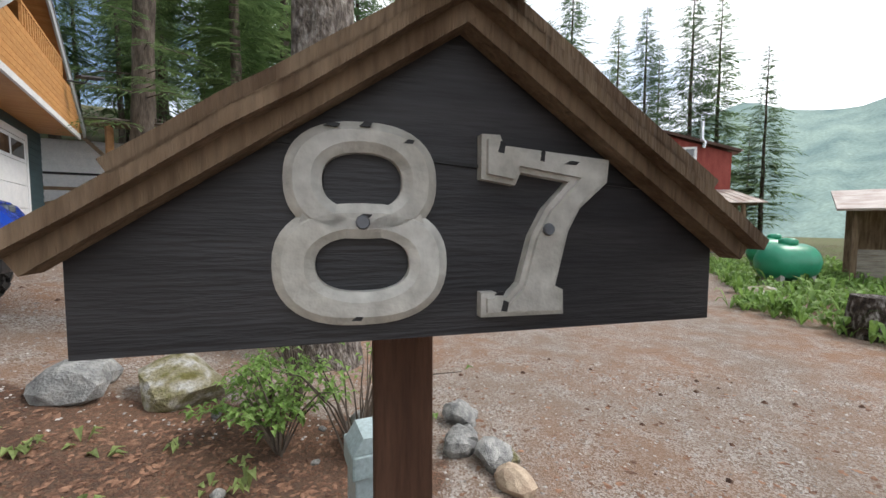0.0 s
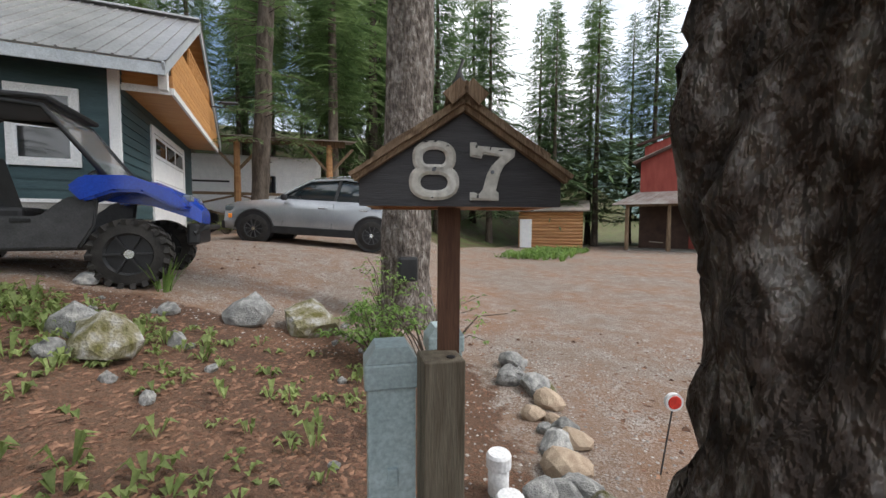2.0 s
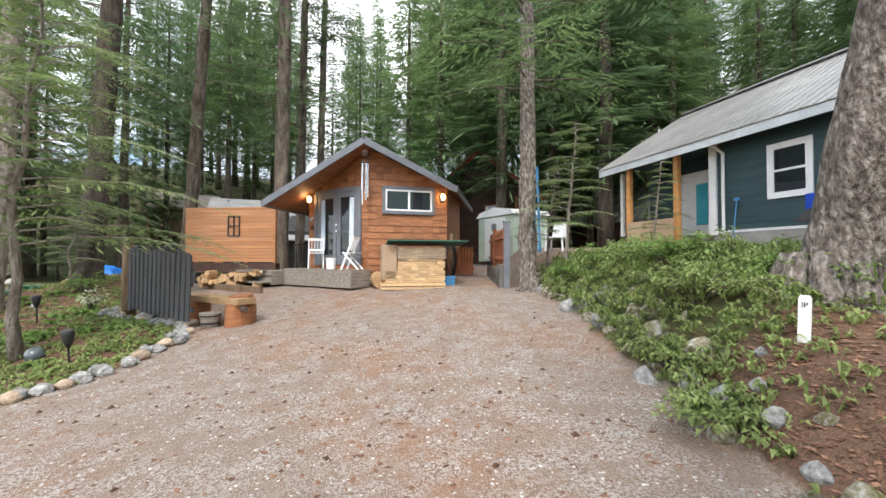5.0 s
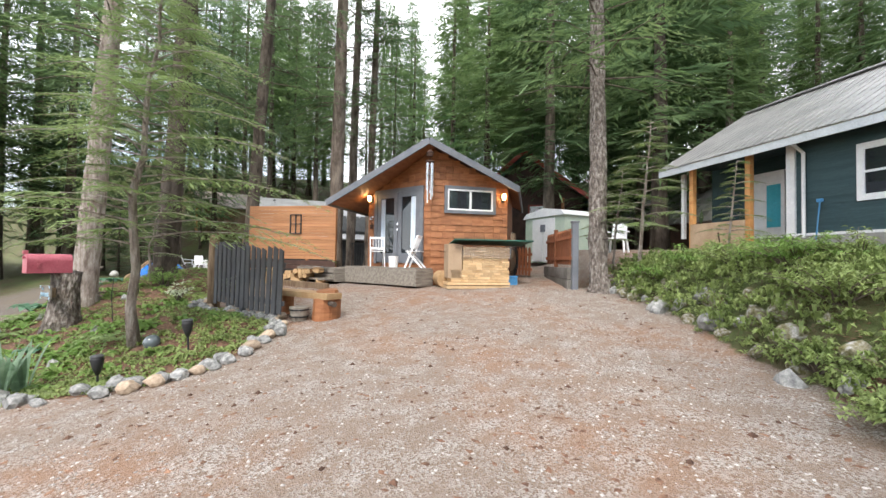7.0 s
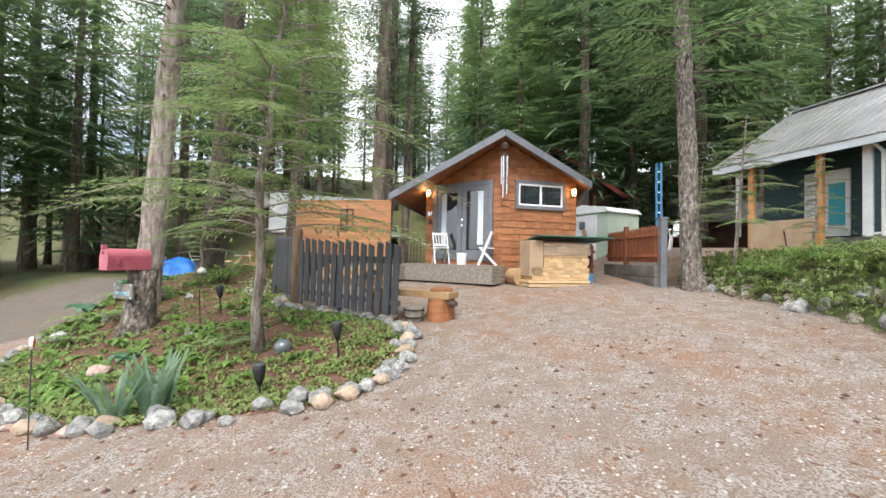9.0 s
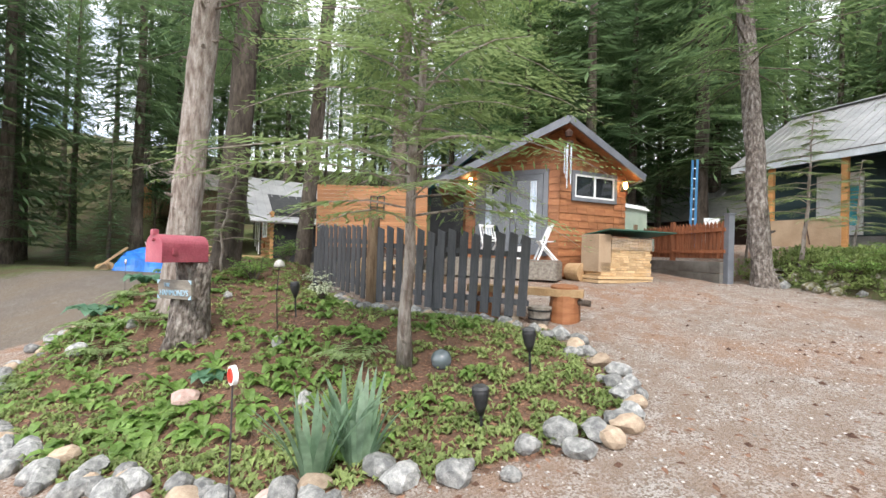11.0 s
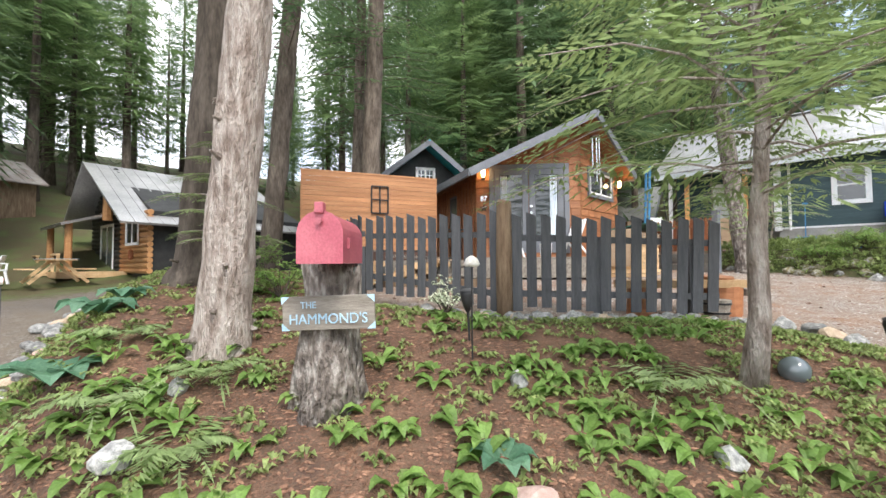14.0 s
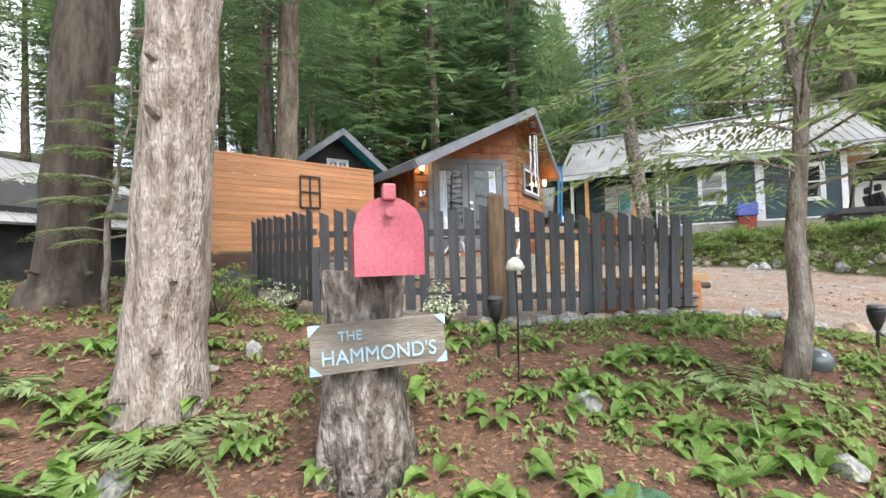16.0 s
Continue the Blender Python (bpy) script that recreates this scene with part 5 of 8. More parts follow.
lay_rock(7, 0.37, -12.8, 0.3, 80, 0.1, label="speckled white and brown rock on the mulch")
for x, y in ((-1.6, -12.6), (-0.3, -12.9), (0.1, -9.0), (-0.6, -10.2)):
    lay_rock(3, x, y, 0.2, 40)


# ---- leaves and ground plants ----
def leaf(bm, p, out, length, width, rise, bend):
    """One pointed leaf, folded along its middle."""
    side = out.cross(Vector((0, 0, 1))).normalized() * width / 2
    if width > 0.05:
        rows = []
        for k, w in ((0.0, 0.12), (0.22, 0.75), (0.48, 1.0), (0.76, 0.68)):
            q = p + out * (length * k) + Vector((0, 0, length * (rise * math.sin(k * 2.0) - bend * k * k)))
            up = Vector((0, 0, width * 0.16 * w))
            rows.append((bm.verts.new(q + side * w + up), bm.verts.new(q), bm.verts.new(q - side * w + up)))
        for r0, r1 in zip(rows, rows[1:]):
            bm.faces.new((r0[0], r0[1], r1[1], r1[0]))
            bm.faces.new((r0[1], r0[2], r1[2], r1[1]))
        tip = bm.verts.new(p + out * length + Vector((0, 0, length * (rise * 0.9 - bend))))
        bm.faces.new((rows[-1][0], rows[-1][1], tip))
        bm.faces.new((rows[-1][1], rows[-1][2], tip))
        return
    a, b, c = p, p + out * (length * 0.45) + Vector((0, 0, rise * length)), p + out * length + Vector((0, 0, (rise - bend) * length))
    lift = Vector((0, 0, width * 0.18))
    va, vb, vc = bm.verts.new(a), bm.verts.new(b - lift), bm.verts.new(c)
    l1, r1 = bm.verts.new(b + side + lift * 0.3), bm.verts.new(b - side + lift * 0.3)
    bm.faces.new((va, l1, vb))
    bm.faces.new((vb, l1, vc))
    bm.faces.new((va, vb, r1))
    bm.faces.new((vb, vc, r1))


def rosette(bm, x, y, n, length, width, rise, bend, rng, z=None):
    g = (ground(x, y) if z is None else z)
    for i in range(n):
        a = rng.uniform(0, 6.283)
        out = Vector((math.cos(a), math.sin(a), 0))
        k = rng.uniform(0.6, 1.1)
        leaf(bm, Vector((x, y, g)) + out * 0.02, out, length * k, width * k, rise * rng.uniform(0.6, 1.4), bend * rng.uniform(0.5, 1.5))


def spot(rng, test):
    while True:
        x, y = rng.uniform(-9, 2), rng.uniform(-17, 5)
        if test(x, y):
            return x, y


rng = random.Random(5)
LILY = []
for cx, cy, n, r in ((-0.2, -9.6, 12, 0.7), (-0.9, -9.7, 10, 0.5), (0.4, -10.3, 9, 0.5), (0.3, -8.4, 10, 0.6), (-0.3, -11.0, 7, 0.6), (0.9, -11.4, 9, 0.6), (-0.9, -12.7, 9, 0.7), (0.5, -12.9, 10, 0.6), (-1.9, -10.6, 7, 0.4), (0.9, -9.9, 8, 0.5), (-1.6, -8.4, 6, 0.5), (-0.3, -13.7, 8, 0.6), (-2.0, -13.6, 8, 0.7)):
    for _ in range(int(n * 1.6)):
        x, y = cx + rng.gauss(0, r * 0.75), cy + rng.gauss(0, r * 0.75)
        if inside(BED, x, y):
            ob = bmesh.new()
            rosette(ob, 0, 0, rng.randrange(6, 10), 0.2, 0.1, 0.5, 0.35, rng, 0.0)
            me_ = mesh_of(ob, "leafy_plant", LEAF)
            o = new("leafy_plant", me_)
            o.matrix_world = pose(x, y, ground(x, y) - 0.01)
            tagged(o, "low plant with broad pointed green leaves in mulch", "plant", "bed plants")
bm = bmesh.new()
for _ in range(5200):
    x, y = spot(rng, lambda x, y: inside(BED, x, y))
    dense = smooth01(-9.0, -6.8, y) + 0.6 * smooth01(1.3, 0.2, edge_distance(BED, x, y)) + 0.26
    if rng.random() < dense:
        rosette(bm, x, y, rng.randrange(5, 10), 0.075, 0.045, 0.6, 0.3, rng)
solo("ground_cover", bm, LEAFD, "low green ground cover leaves spread over the garden bed", "plants", kind="stuff")
bm = bmesh.new()
for _ in range(5200):
    u, s_ = rng.uniform(-1.6, 8.0), rng.uniform(0.1, 2.9)
    p = BANK + ALONG * u + UPHILL * s_
    wild = smooth01(6.6, 4.6, u + 0.8 * noise.noise((p.x, p.y, 1))) + 0.12
    if rng.random() < wild:
        rosette(bm, p.x, p.y, rng.randrange(4, 9), rng.uniform(0.045, 0.1), 0.045, rng.uniform(0.4, 1.3), 0.35, rng, ground(p.x, p.y) + rng.uniform(0, 0.26) * smooth01(6, 4, u))
solo("bank_undergrowth", bm, LEAFD, "tangle of low green leaves covering the mossy bank", "plants", kind="stuff")


def shrub(x, y, r, h, seed, material=None, label="leafy green shrub with thin stems", bare=0.0, density=26):
    rng = random.Random(seed)
    s = thing("shrub", pose(x, y, ground(x, y) - 0.03), label, "shrub")
    wood, leaves = bmesh.new(), bmesh.new()
    for i in range(int(14 + r * 16)):
        a, k = rng.uniform(0, 6.283), rng.uniform(0.35, 1.0)
        tip = Vector((math.cos(a) * r * k, math.sin(a) * r * k, h * rng.uniform(0.5, 1.1) * (1.15 - 0.5 * k)))
        pts = [Vector((0, 0, 0)).lerp(tip, q) + Vector((0, 0, 0.22 * h * math.sin(q * 3.1))) + Vector((rng.uniform(-1, 1), rng.uniform(-1, 1), 0)) * 0.05 * r for q in (0, 0.33, 0.66, 1)]
        tube(wood, pts, (0.009, 0.007, 0.004, 0.002), 4)
        for j in range(density):
            q = rng.uniform(0.3 + 0.5 * bare, 1.0) * 3
            b0 = pts[min(2, int(q))].lerp(pts[min(3, int(q) + 1)], q - int(q)) if q < 3 else pts[3]
            aa = rng.uniform(0, 6.283)
            o = Vector((math.cos(aa), math.sin(aa), rng.uniform(-0.3, 0.4)))
            leaf(leaves, b0 + o * rng.uniform(0, 0.07), o.normalized(), rng.uniform(0.045, 0.085), 0.035, 0.2, 0.4)
    part("stem_work", wood, BARKF, s)
    part("leaves", leaves, material or LEAF, s)
    return s


for i, (x, y, r, h) in enumerate(((-6.9, -1.9, 0.8, 0.7), (-5.8, -1.3, 0.9, 0.75), (-4.9, -0.8, 0.8, 0.75), (-4.0, -0.55, 0.75, 0.6), (-6.4, -0.9, 0.8, 0.75), (-5.2, -0.2, 0.8, 0.8), (-7.2, -2.6, 0.7, 0.6), (-3.5, -0.75, 0.55, 0.45), (-4.2, 0.25, 0.6, 0.5), (-7.6, -1.6, 0.8, 0.8), (-5.9, 0.1, 0.7, 0.6), (-2.6, -0.35, 0.5, 0.35))):
    shrub(x, y, r, h * 0.68, 100 + i, LEAFD if i % 2 else LEAF, "leafy green shrub spilling over the mossy bank", density=34)
shrub(-2.2, 3.1, 0.5, 0.7, 130, None, "bright green leafy shrub beside the rocks", density=36)
shrub(-1.75, 3.3, 0.7, 0.95, 131, None, "thin twiggy shrub with sparse young leaves", 0.6, 5)
shrub(-2.5, 3.7, 0.45, 1.1, 132, None, "thin twiggy shrub with sparse young leaves", 0.5, 8)
shrub(-3.9, -12.7, 0.5, 0.5, 133, PALELEAF, "shrub with cream edged leaves by the fence", density=20)
shrub(-2.1, -10.9, 0.3, 0.5, 134, PALELEAF, "shrub with cream edged leaves by the fence", density=14)
shrub(-2.6, -13.2, 0.6, 0.6, 135, None, "leafy green shrub behind the cedar trunk")
shrub(-4.6, -14.6, 0.8, 0.9, 136, None, "leafy green shrub behind the cedar trunk")


def blade_plant(x, y, n, length, width, seed, material, label, name="iris_plant"):
    rng = random.Random(seed)
    bm = bmesh.new()
    for i in range(n):
        a = rng.uniform(0, 6.283)
        out = Vector((math.cos(a), math.sin(a), 0))
        side = Vector((-out.y, out.x, 0)) * width / 2
        ln, lean = length * rng.uniform(0.6, 1.1), rng.uniform(0.1, 0.65)
        prev = None
        for j in range(7):
            k = j / 6
            p = out * (0.06 + ln * lean * k * (0.5 + 0.5 * k)) + Vector((0, 0, ln * k * (1 - 0.35 * lean * k)))
            w = side * (1 - k ** 3) * (0.8 + 0.4 * k)
            cur = (bm.verts.new(p + w), bm.verts.new(p - w))
            if prev:
                bm.faces.new((prev[0], prev[1], cur[1], cur[0]))
            prev = cur
    return solo(name, bm, material, label, "plant", pose(x, y, ground(x, y) - 0.02))


for i, (x, y, n) in enumerate(((0.72, -7.85, 22), (0.5, -8.15, 14), (0.95, -8.05, 18))):
    blade_plant(x, y, n, 0.68, 0.06, i, IRISG, "clump of tall blue green iris blades")
for i, (x, y) in enumerate(((-3.6, 1.0), (-4.6, 2.6), (-3.95, 0.7))):
    blade_plant(x, y, 26, 0.45, 0.02, 20 + i, LEAF, "tuft of arching bright green grass leaves", "grass_tuft")


def hosta(x, y, n, size, seed):
    rng = random.Random(seed)
    bm = bmesh.new()
    for i in range(n):
        a = 6.283 * i / n + rng.uniform(-0.3, 0.3)
        out = Vector((math.cos(a), math.sin(a), 0))
        leaf(bm, out * 0.03, out, size * rng.uniform(0.8, 1.1), size * 0.75, 0.55, 0.35)
    return solo("hosta_plant", bm, HOSTA, "hosta with broad ribbed blue green leaves", "plant", pose(x, y, ground(x, y)))


for i, (x, y, n, s_) in enumerate(((0.15, -10.36, 8, 0.2), (-0.3, -14.0, 9, 0.36), (-1.3, -14.6, 9, 0.36), (-1.9, -14.9, 8, 0.3))):
    hosta(x, y, n, s_, i)


def fern(x, y, n, size, seed):
    rng = random.Random(seed)
    bm = bmesh.new()
    for i in range(n):
        a = 6.283 * i / n + rng.uniform(-0.3, 0.3)
        frond(bm, Vector((0, 0, 0.02)), Vector((math.cos(a), math.sin(a), 0)), size * rng.uniform(0.7, 1.1), 0.9, size * 0.28, 14, rng, 0.75)
    return solo("fern", bm, HEMLOCK, "fern with feathery light green fronds", "plant", pose(x, y, ground(x, y)))


for i, (x, y) in enumerate(((-0.55, -12.8), (-0.1, -13.3), (0.2, -12.5), (-0.9, -13.9), (0.9, -13.2), (-0.6, -9.0))):
    fern(x, y, 11, 0.62, i)


# ---- loose litter ----
def litter(name, n, place, size, material, label, seed, flat=0.5, long=1.0):
    rng = random.Random(seed)
    vs, fs = [], []
    for _ in range(n):
        x, y = place(rng)
        g, s, a = ground(x, y), size * rng.uniform(0.4, 1.3), rng.uniform(0, 6.283)
        ca, sa = math.cos(a) * s * long, math.sin(a) * s * long
        i = len(vs)
        t = rng.uniform(-0.3, 0.3) * s
        vs += [(x + ca, y + sa, g + t), (x - sa / long, y + ca / long, g), (x - ca, y - sa, g - t), (x + sa / long, y - ca / long, g), (x, y, g + s * flat), (x, y, g - s * 0.3)]
        fs += [(i, i + 1, i + 4), (i + 1, i + 2, i + 4), (i + 2, i + 3, i + 4), (i + 3, i, i + 4)]
    me_ = bpy.data.meshes.new(name)
    me_.from_pydata(vs, [], fs)
    me_.materials.append(material)
    return tagged(new(name, me_), label, "litter", kind="stuff")


def on_drive(rng):
    while True:
        x, y = rng.uniform(-8, 4), rng.uniform(-12, 6)
        u, s = bank_at(x, y)
        if not inside(BED, x, y) and not (0 < s < 3 and u < 8.5) and not (x < -5.9 and y < -6.5):
            return x, y


def on_bed(rng):
    return spot(rng, lambda x, y: inside(BED, x, y) or (bank_at(x, y)[0] > 4.8 and 0.2 < bank_at(x, y)[1] < 3.2 and bank_at(x, y)[0] < 8.6))


PEBBLE = mat("pebbles", (0.24, 0.21, 0.19), (0.5, 0.47, 0.44), 40, 0.9, 0.2, vary=0.35, island=True)
CHIP = mat("bark chips", (0.11, 0.055, 0.035), (0.27, 0.15, 0.095), 20, 0.9, 0.3, vary=0.4, island=True)
CONE = mat("fallen cones and twigs", (0.06, 0.03, 0.02), (0.13, 0.07, 0.045), 20, 0.9, 0.3, vary=0.3, island=True)
litter("pebbles", 26000, on_drive, 0.013, PEBBLE, "loose pale pebbles scattered on the gravel", 1)
litter("fallen_needles", 5000, on_drive, 0.02, CHIP, "rusty fallen needles and leaf bits on the gravel", 4, 0.15, 2.0)
litter("fallen_cones", 420, on_drive, 0.03, CONE, "dark fallen cones and bark bits on the gravel", 2, 0.7)
litter("bark_chips", 30000, on_bed, 0.017, CHIP, "reddish brown bark chips covering the beds", 3, 0.3, 2.2)


# ---- vehicles ----
def wheel(parent, m, r, w, rim_mat, knobs=False, spokes=6):
    wh = new("wheel")
    wh.parent, wh.matrix_basis = parent, m
    bm = tube(bmesh.new(), [(0, y, 0) for y in (-w / 2, -w / 2 + 0.02, -w * 0.3, w * 0.3, w / 2 - 0.02, w / 2)], (r * 0.62, r * 0.9, r * 0.97, r * 0.97, r * 0.9, r * 0.62), 36, cap=False)
    if knobs:
        for i in range(20):
            a = 2 * math.pi * i / 20
            for s, da in ((-1, 0), (1, 0.16)):
                c, d = Vector((math.cos(a + da), 0, math.sin(a + da))), Vector((-math.sin(a + da), 0, math.cos(a + da)))
                beam(bm, c * r * 0.97 + Vector((0, s * 0.01, 0)) - d * 0.02, c * r * 0.94 + Vector((0, s * w * 0.5, 0)) + d * 0.03, 0.05, 0.055, c)
    part("tyre", bm, RUBBER, wh, "", True if not knobs else False)
    bm = tube(bmesh.new(), [(0, y, 0) for y in (-w * 0.42, -w * 0.36, w * 0.36, w * 0.42)], (r * 0.64, r * 0.57, r * 0.57, r * 0.64), 28, cap=False)
    for i in range(spokes):
        a = 2 * math.pi * i / spokes
        for s in (-1, 1):
            beam(bm, (0.06 * math.cos(a), s * w * 0.36, 0.06 * math.sin(a)), (r * 0.6 * math.cos(a), s * w * 0.38, r * 0.6 * math.sin(a)), 0.02, 0.07, (0, 1, 0))
    tube(bm, ((0, -w * 0.32, 0), (0, w * 0.32, 0)), (r * 0.58, r * 0.58), 20)
    part("rim", bm, rim_mat, wh)
    part("hub", tube(bmesh.new(), ((0, -w * 0.45, 0), (0, w * 0.45, 0)), (0.045, 0.045), 12), CHROME, wh, "metal hub cap")
    return wh


def body_loft(sections, smooth=True):
    """A skin through cross sections; each is x and a half outline of y and z, mirrored."""
    bm = bmesh.new()
    rings = []
    for x, half in sections:
        pts = [(y, z) for y, z in half] + [(-y, z) for y, z in reversed(half)]
        rings.append([bm.verts.new((x, y, z)) for y, z in pts])
    n = len(rings[0])
    for a, b in zip(rings, rings[1:]):
        for i in range(n):
            bm.faces.new((a[i], a[(i + 1) % n], b[(i + 1) % n], b[i]))
    bm.faces.new(rings[0][::-1])
    bm.faces.new(rings[-1])
    bmesh.ops.recalc_face_normals(bm, faces=bm.faces)
    return bm


def side_by_side():
    """A blue two seat off-road buggy; local x forward."""
    fx, fy = -4.8, 2.42
    yaw = 50.0
    R, TR = 0.345, 0.62
    m0 = pose(0, 0, 0, 0, 0, yaw)
    off = m0 @ Vector((0.98, -TR, 0))
    cx, cy = fx - off.x, fy - off.y
    u = thing("utility_buggy", pose(cx, cy, ground(fx, fy), 0, 0, yaw), "blue and black off-road side by side buggy with knobbly tyres", "off-road buggy")
    for x in (0.98, -0.98):
        for s in (-1, 1):
            wheel(u, pose(x, s * TR, R), R, 0.25, BLACK, True)
    bm = box(-1.3, 0.75, -0.55, 0.55, 0.38, 0.52, 0.03)
    slab(bm, -1.35, -0.45, -0.6, 0.6, 0.52, 0.95, 0.05)
    part("chassis", bm, GREYPL, u, "black chassis")
    for s in (-1, 1):
        bm = prism(bmesh.new(), ((-0.45, 0.4), (0.55, 0.4), (0.68, 0.62), (0.72, 0.98), (0.45, 0.9), (0.25, 0.72), (-0.2, 0.72), (-0.45, 0.8)), 0.57 * s, 0.63 * s)
        bmesh.ops.bevel(bm, geom=list(bm.edges), offset=0.02, segments=2, affect="EDGES")
        part("door", bm, GREYPL, u, "dark grey half door")
        part("door_latch", box(0.05, 0.2, 0.63 * s - 0.01, 0.63 * s + 0.015, 0.66, 0.7, 0.005), BLACK, u)
        part("side_light", tube(bmesh.new(), ((0.7, s * 0.6, 1.02), (0.72, s * 0.645, 1.02)), (0.06, 0.055), 14), ORANGE, u, "orange side lamp")
        bm = prism(bmesh.new(), ((0.5, 1.0), (0.62, 1.12), (1.0, 1.14), (1.38, 1.0), (1.5, 0.82), (1.42, 0.8), (1.26, 0.88), (1.1, 0.97), (0.88, 0.97), (0.72, 0.9), (0.62, 0.86)), s * 0.36, s * 0.73)
        bmesh.ops.bevel(bm, geom=list(bm.edges), offset=0.025, segments=2, affect="EDGES")
        part("front_fender", bm, BLUEPAINT, u, "glossy blue fender")
        part("rear_fender", prism(bmesh.new(), ((-1.45, 0.85), (-1.3, 1.0), (-0.5, 1.0), (-0.5, 0.85)), s * 0.4, s * 0.72), GREYPL, u)
        part("headlight", box(1.38, 1.47, s * 0.28 - 0.1, s * 0.28 + 0.1, 0.9, 0.98, 0.02), PALEGLASS, u, "headlight")
        seat = new("seat")
        seat.parent, seat.matrix_basis = u, pose(-0.15, s * 0.3, 0.68)
        part("cushion", box(-0.25, 0.25, -0.22, 0.22, 0, 0.13, 0.04), BLACK, seat)
        bm = box(-0.05, 0.06, -0.22, 0.22, 0.0, 0.62, 0.045)
        ob = part("backrest", bm, BLACK, seat)
        ob.matrix_basis = pose(-0.24, 0, 0.1, 0, -14, 0)
        part("headrest", box(-0.42, -0.33, -0.12, 0.12, 0.74, 0.92, 0.035), BLACK, seat)
    for s in (-1, 1):
        pts = ((0.82, s * 0.55, 1.05), (0.3, s * 0.56, 1.78), (-0.5, s * 0.56, 1.84), (-0.72, s * 0.58, 1.7), (-0.82, s * 0.6, 0.9))
        part("roll_bar", tube(bmesh.new(), pts, (0.027,) * 5, 8), BLACK, u, "black roll cage tube", True)
    bm = bmesh.new()
    for x, z in ((0.3, 1.78), (-0.5, 1.84)):
        tube(bm, ((x, -0.56, z), (x, 0.56, z)), (0.025, 0.025), 8)
    part("cross_bar", bm, BLACK, u)
    part("roof", box(-0.62, 0.36, -0.6, 0.6, 1.83, 1.89, 0.025), BLACK, u, "black roof panel")
    bm = sheet(bmesh.new(), ((0.8, -0.53, 1.07), (0.8, 0.53, 1.07), (0.33, 0.53, 1.76), (0.33, -0.53, 1.76)), 0.008)
    part("windshield", bm, CLEAR, u, "clear tilted windshield")
    bm = body_loft(((0.62, ((0.36, 0.9), (0.36, 1.12), (0.1, 1.16))), (1.1, ((0.36, 0.85), (0.36, 1.1), (0.1, 1.13))), (1.45, ((0.34, 0.72), (0.34, 0.92), (0.1, 0.96))), (1.56, ((0.3, 0.66), (0.3, 0.8), (0.1, 0.84)))))
    part("hood", bm, BLUEPAINT, u, "glossy blue hood")
    bm = tube(bmesh.new(), ((1.5, -0.42, 0.55), (1.62, -0.36, 0.62), (1.64, 0.36, 0.62), (1.5, 0.42, 0.55)), (0.03,) * 4, 8)
    slab(bm, 1.42, 1.55, -0.4, 0.4, 0.42, 0.66, 0.03)
    part("bumper", bm, BLACK, u, "black front bumper")
    part("steering_wheel", tube(bmesh.new(), [(0.36 + 0.05 * math.cos(a), 0.3 + 0.17 * math.sin(a), 1.12 + 0.15 * math.cos(a)) for a in (i * 0.524 for i in range(13))], (0.016,) * 13, 6), BLACK, u)
    bm = bmesh.new()
    for x in (0.98, -0.98):
        for z in (0.36, 0.5):
            tube(bm, ((x, -0.5, z), (x, 0.5, z)), (0.025, 0.025), 6)
    part("suspension", bm, BLACK, u)


CLEAR = bpy.data.materials.new("clear plastic")
CLEAR.use_nodes = True
CLEAR.node_tree.nodes["Principled BSDF"].inputs["Transmission Weight"].default_value = 0.9
CLEAR.node_tree.nodes["Principled BSDF"].inputs["Roughness"].default_value = 0.05
CLEAR.node_tree.nodes["Principled BSDF"].inputs["IOR"].default_value = 1.1
side_by_side()


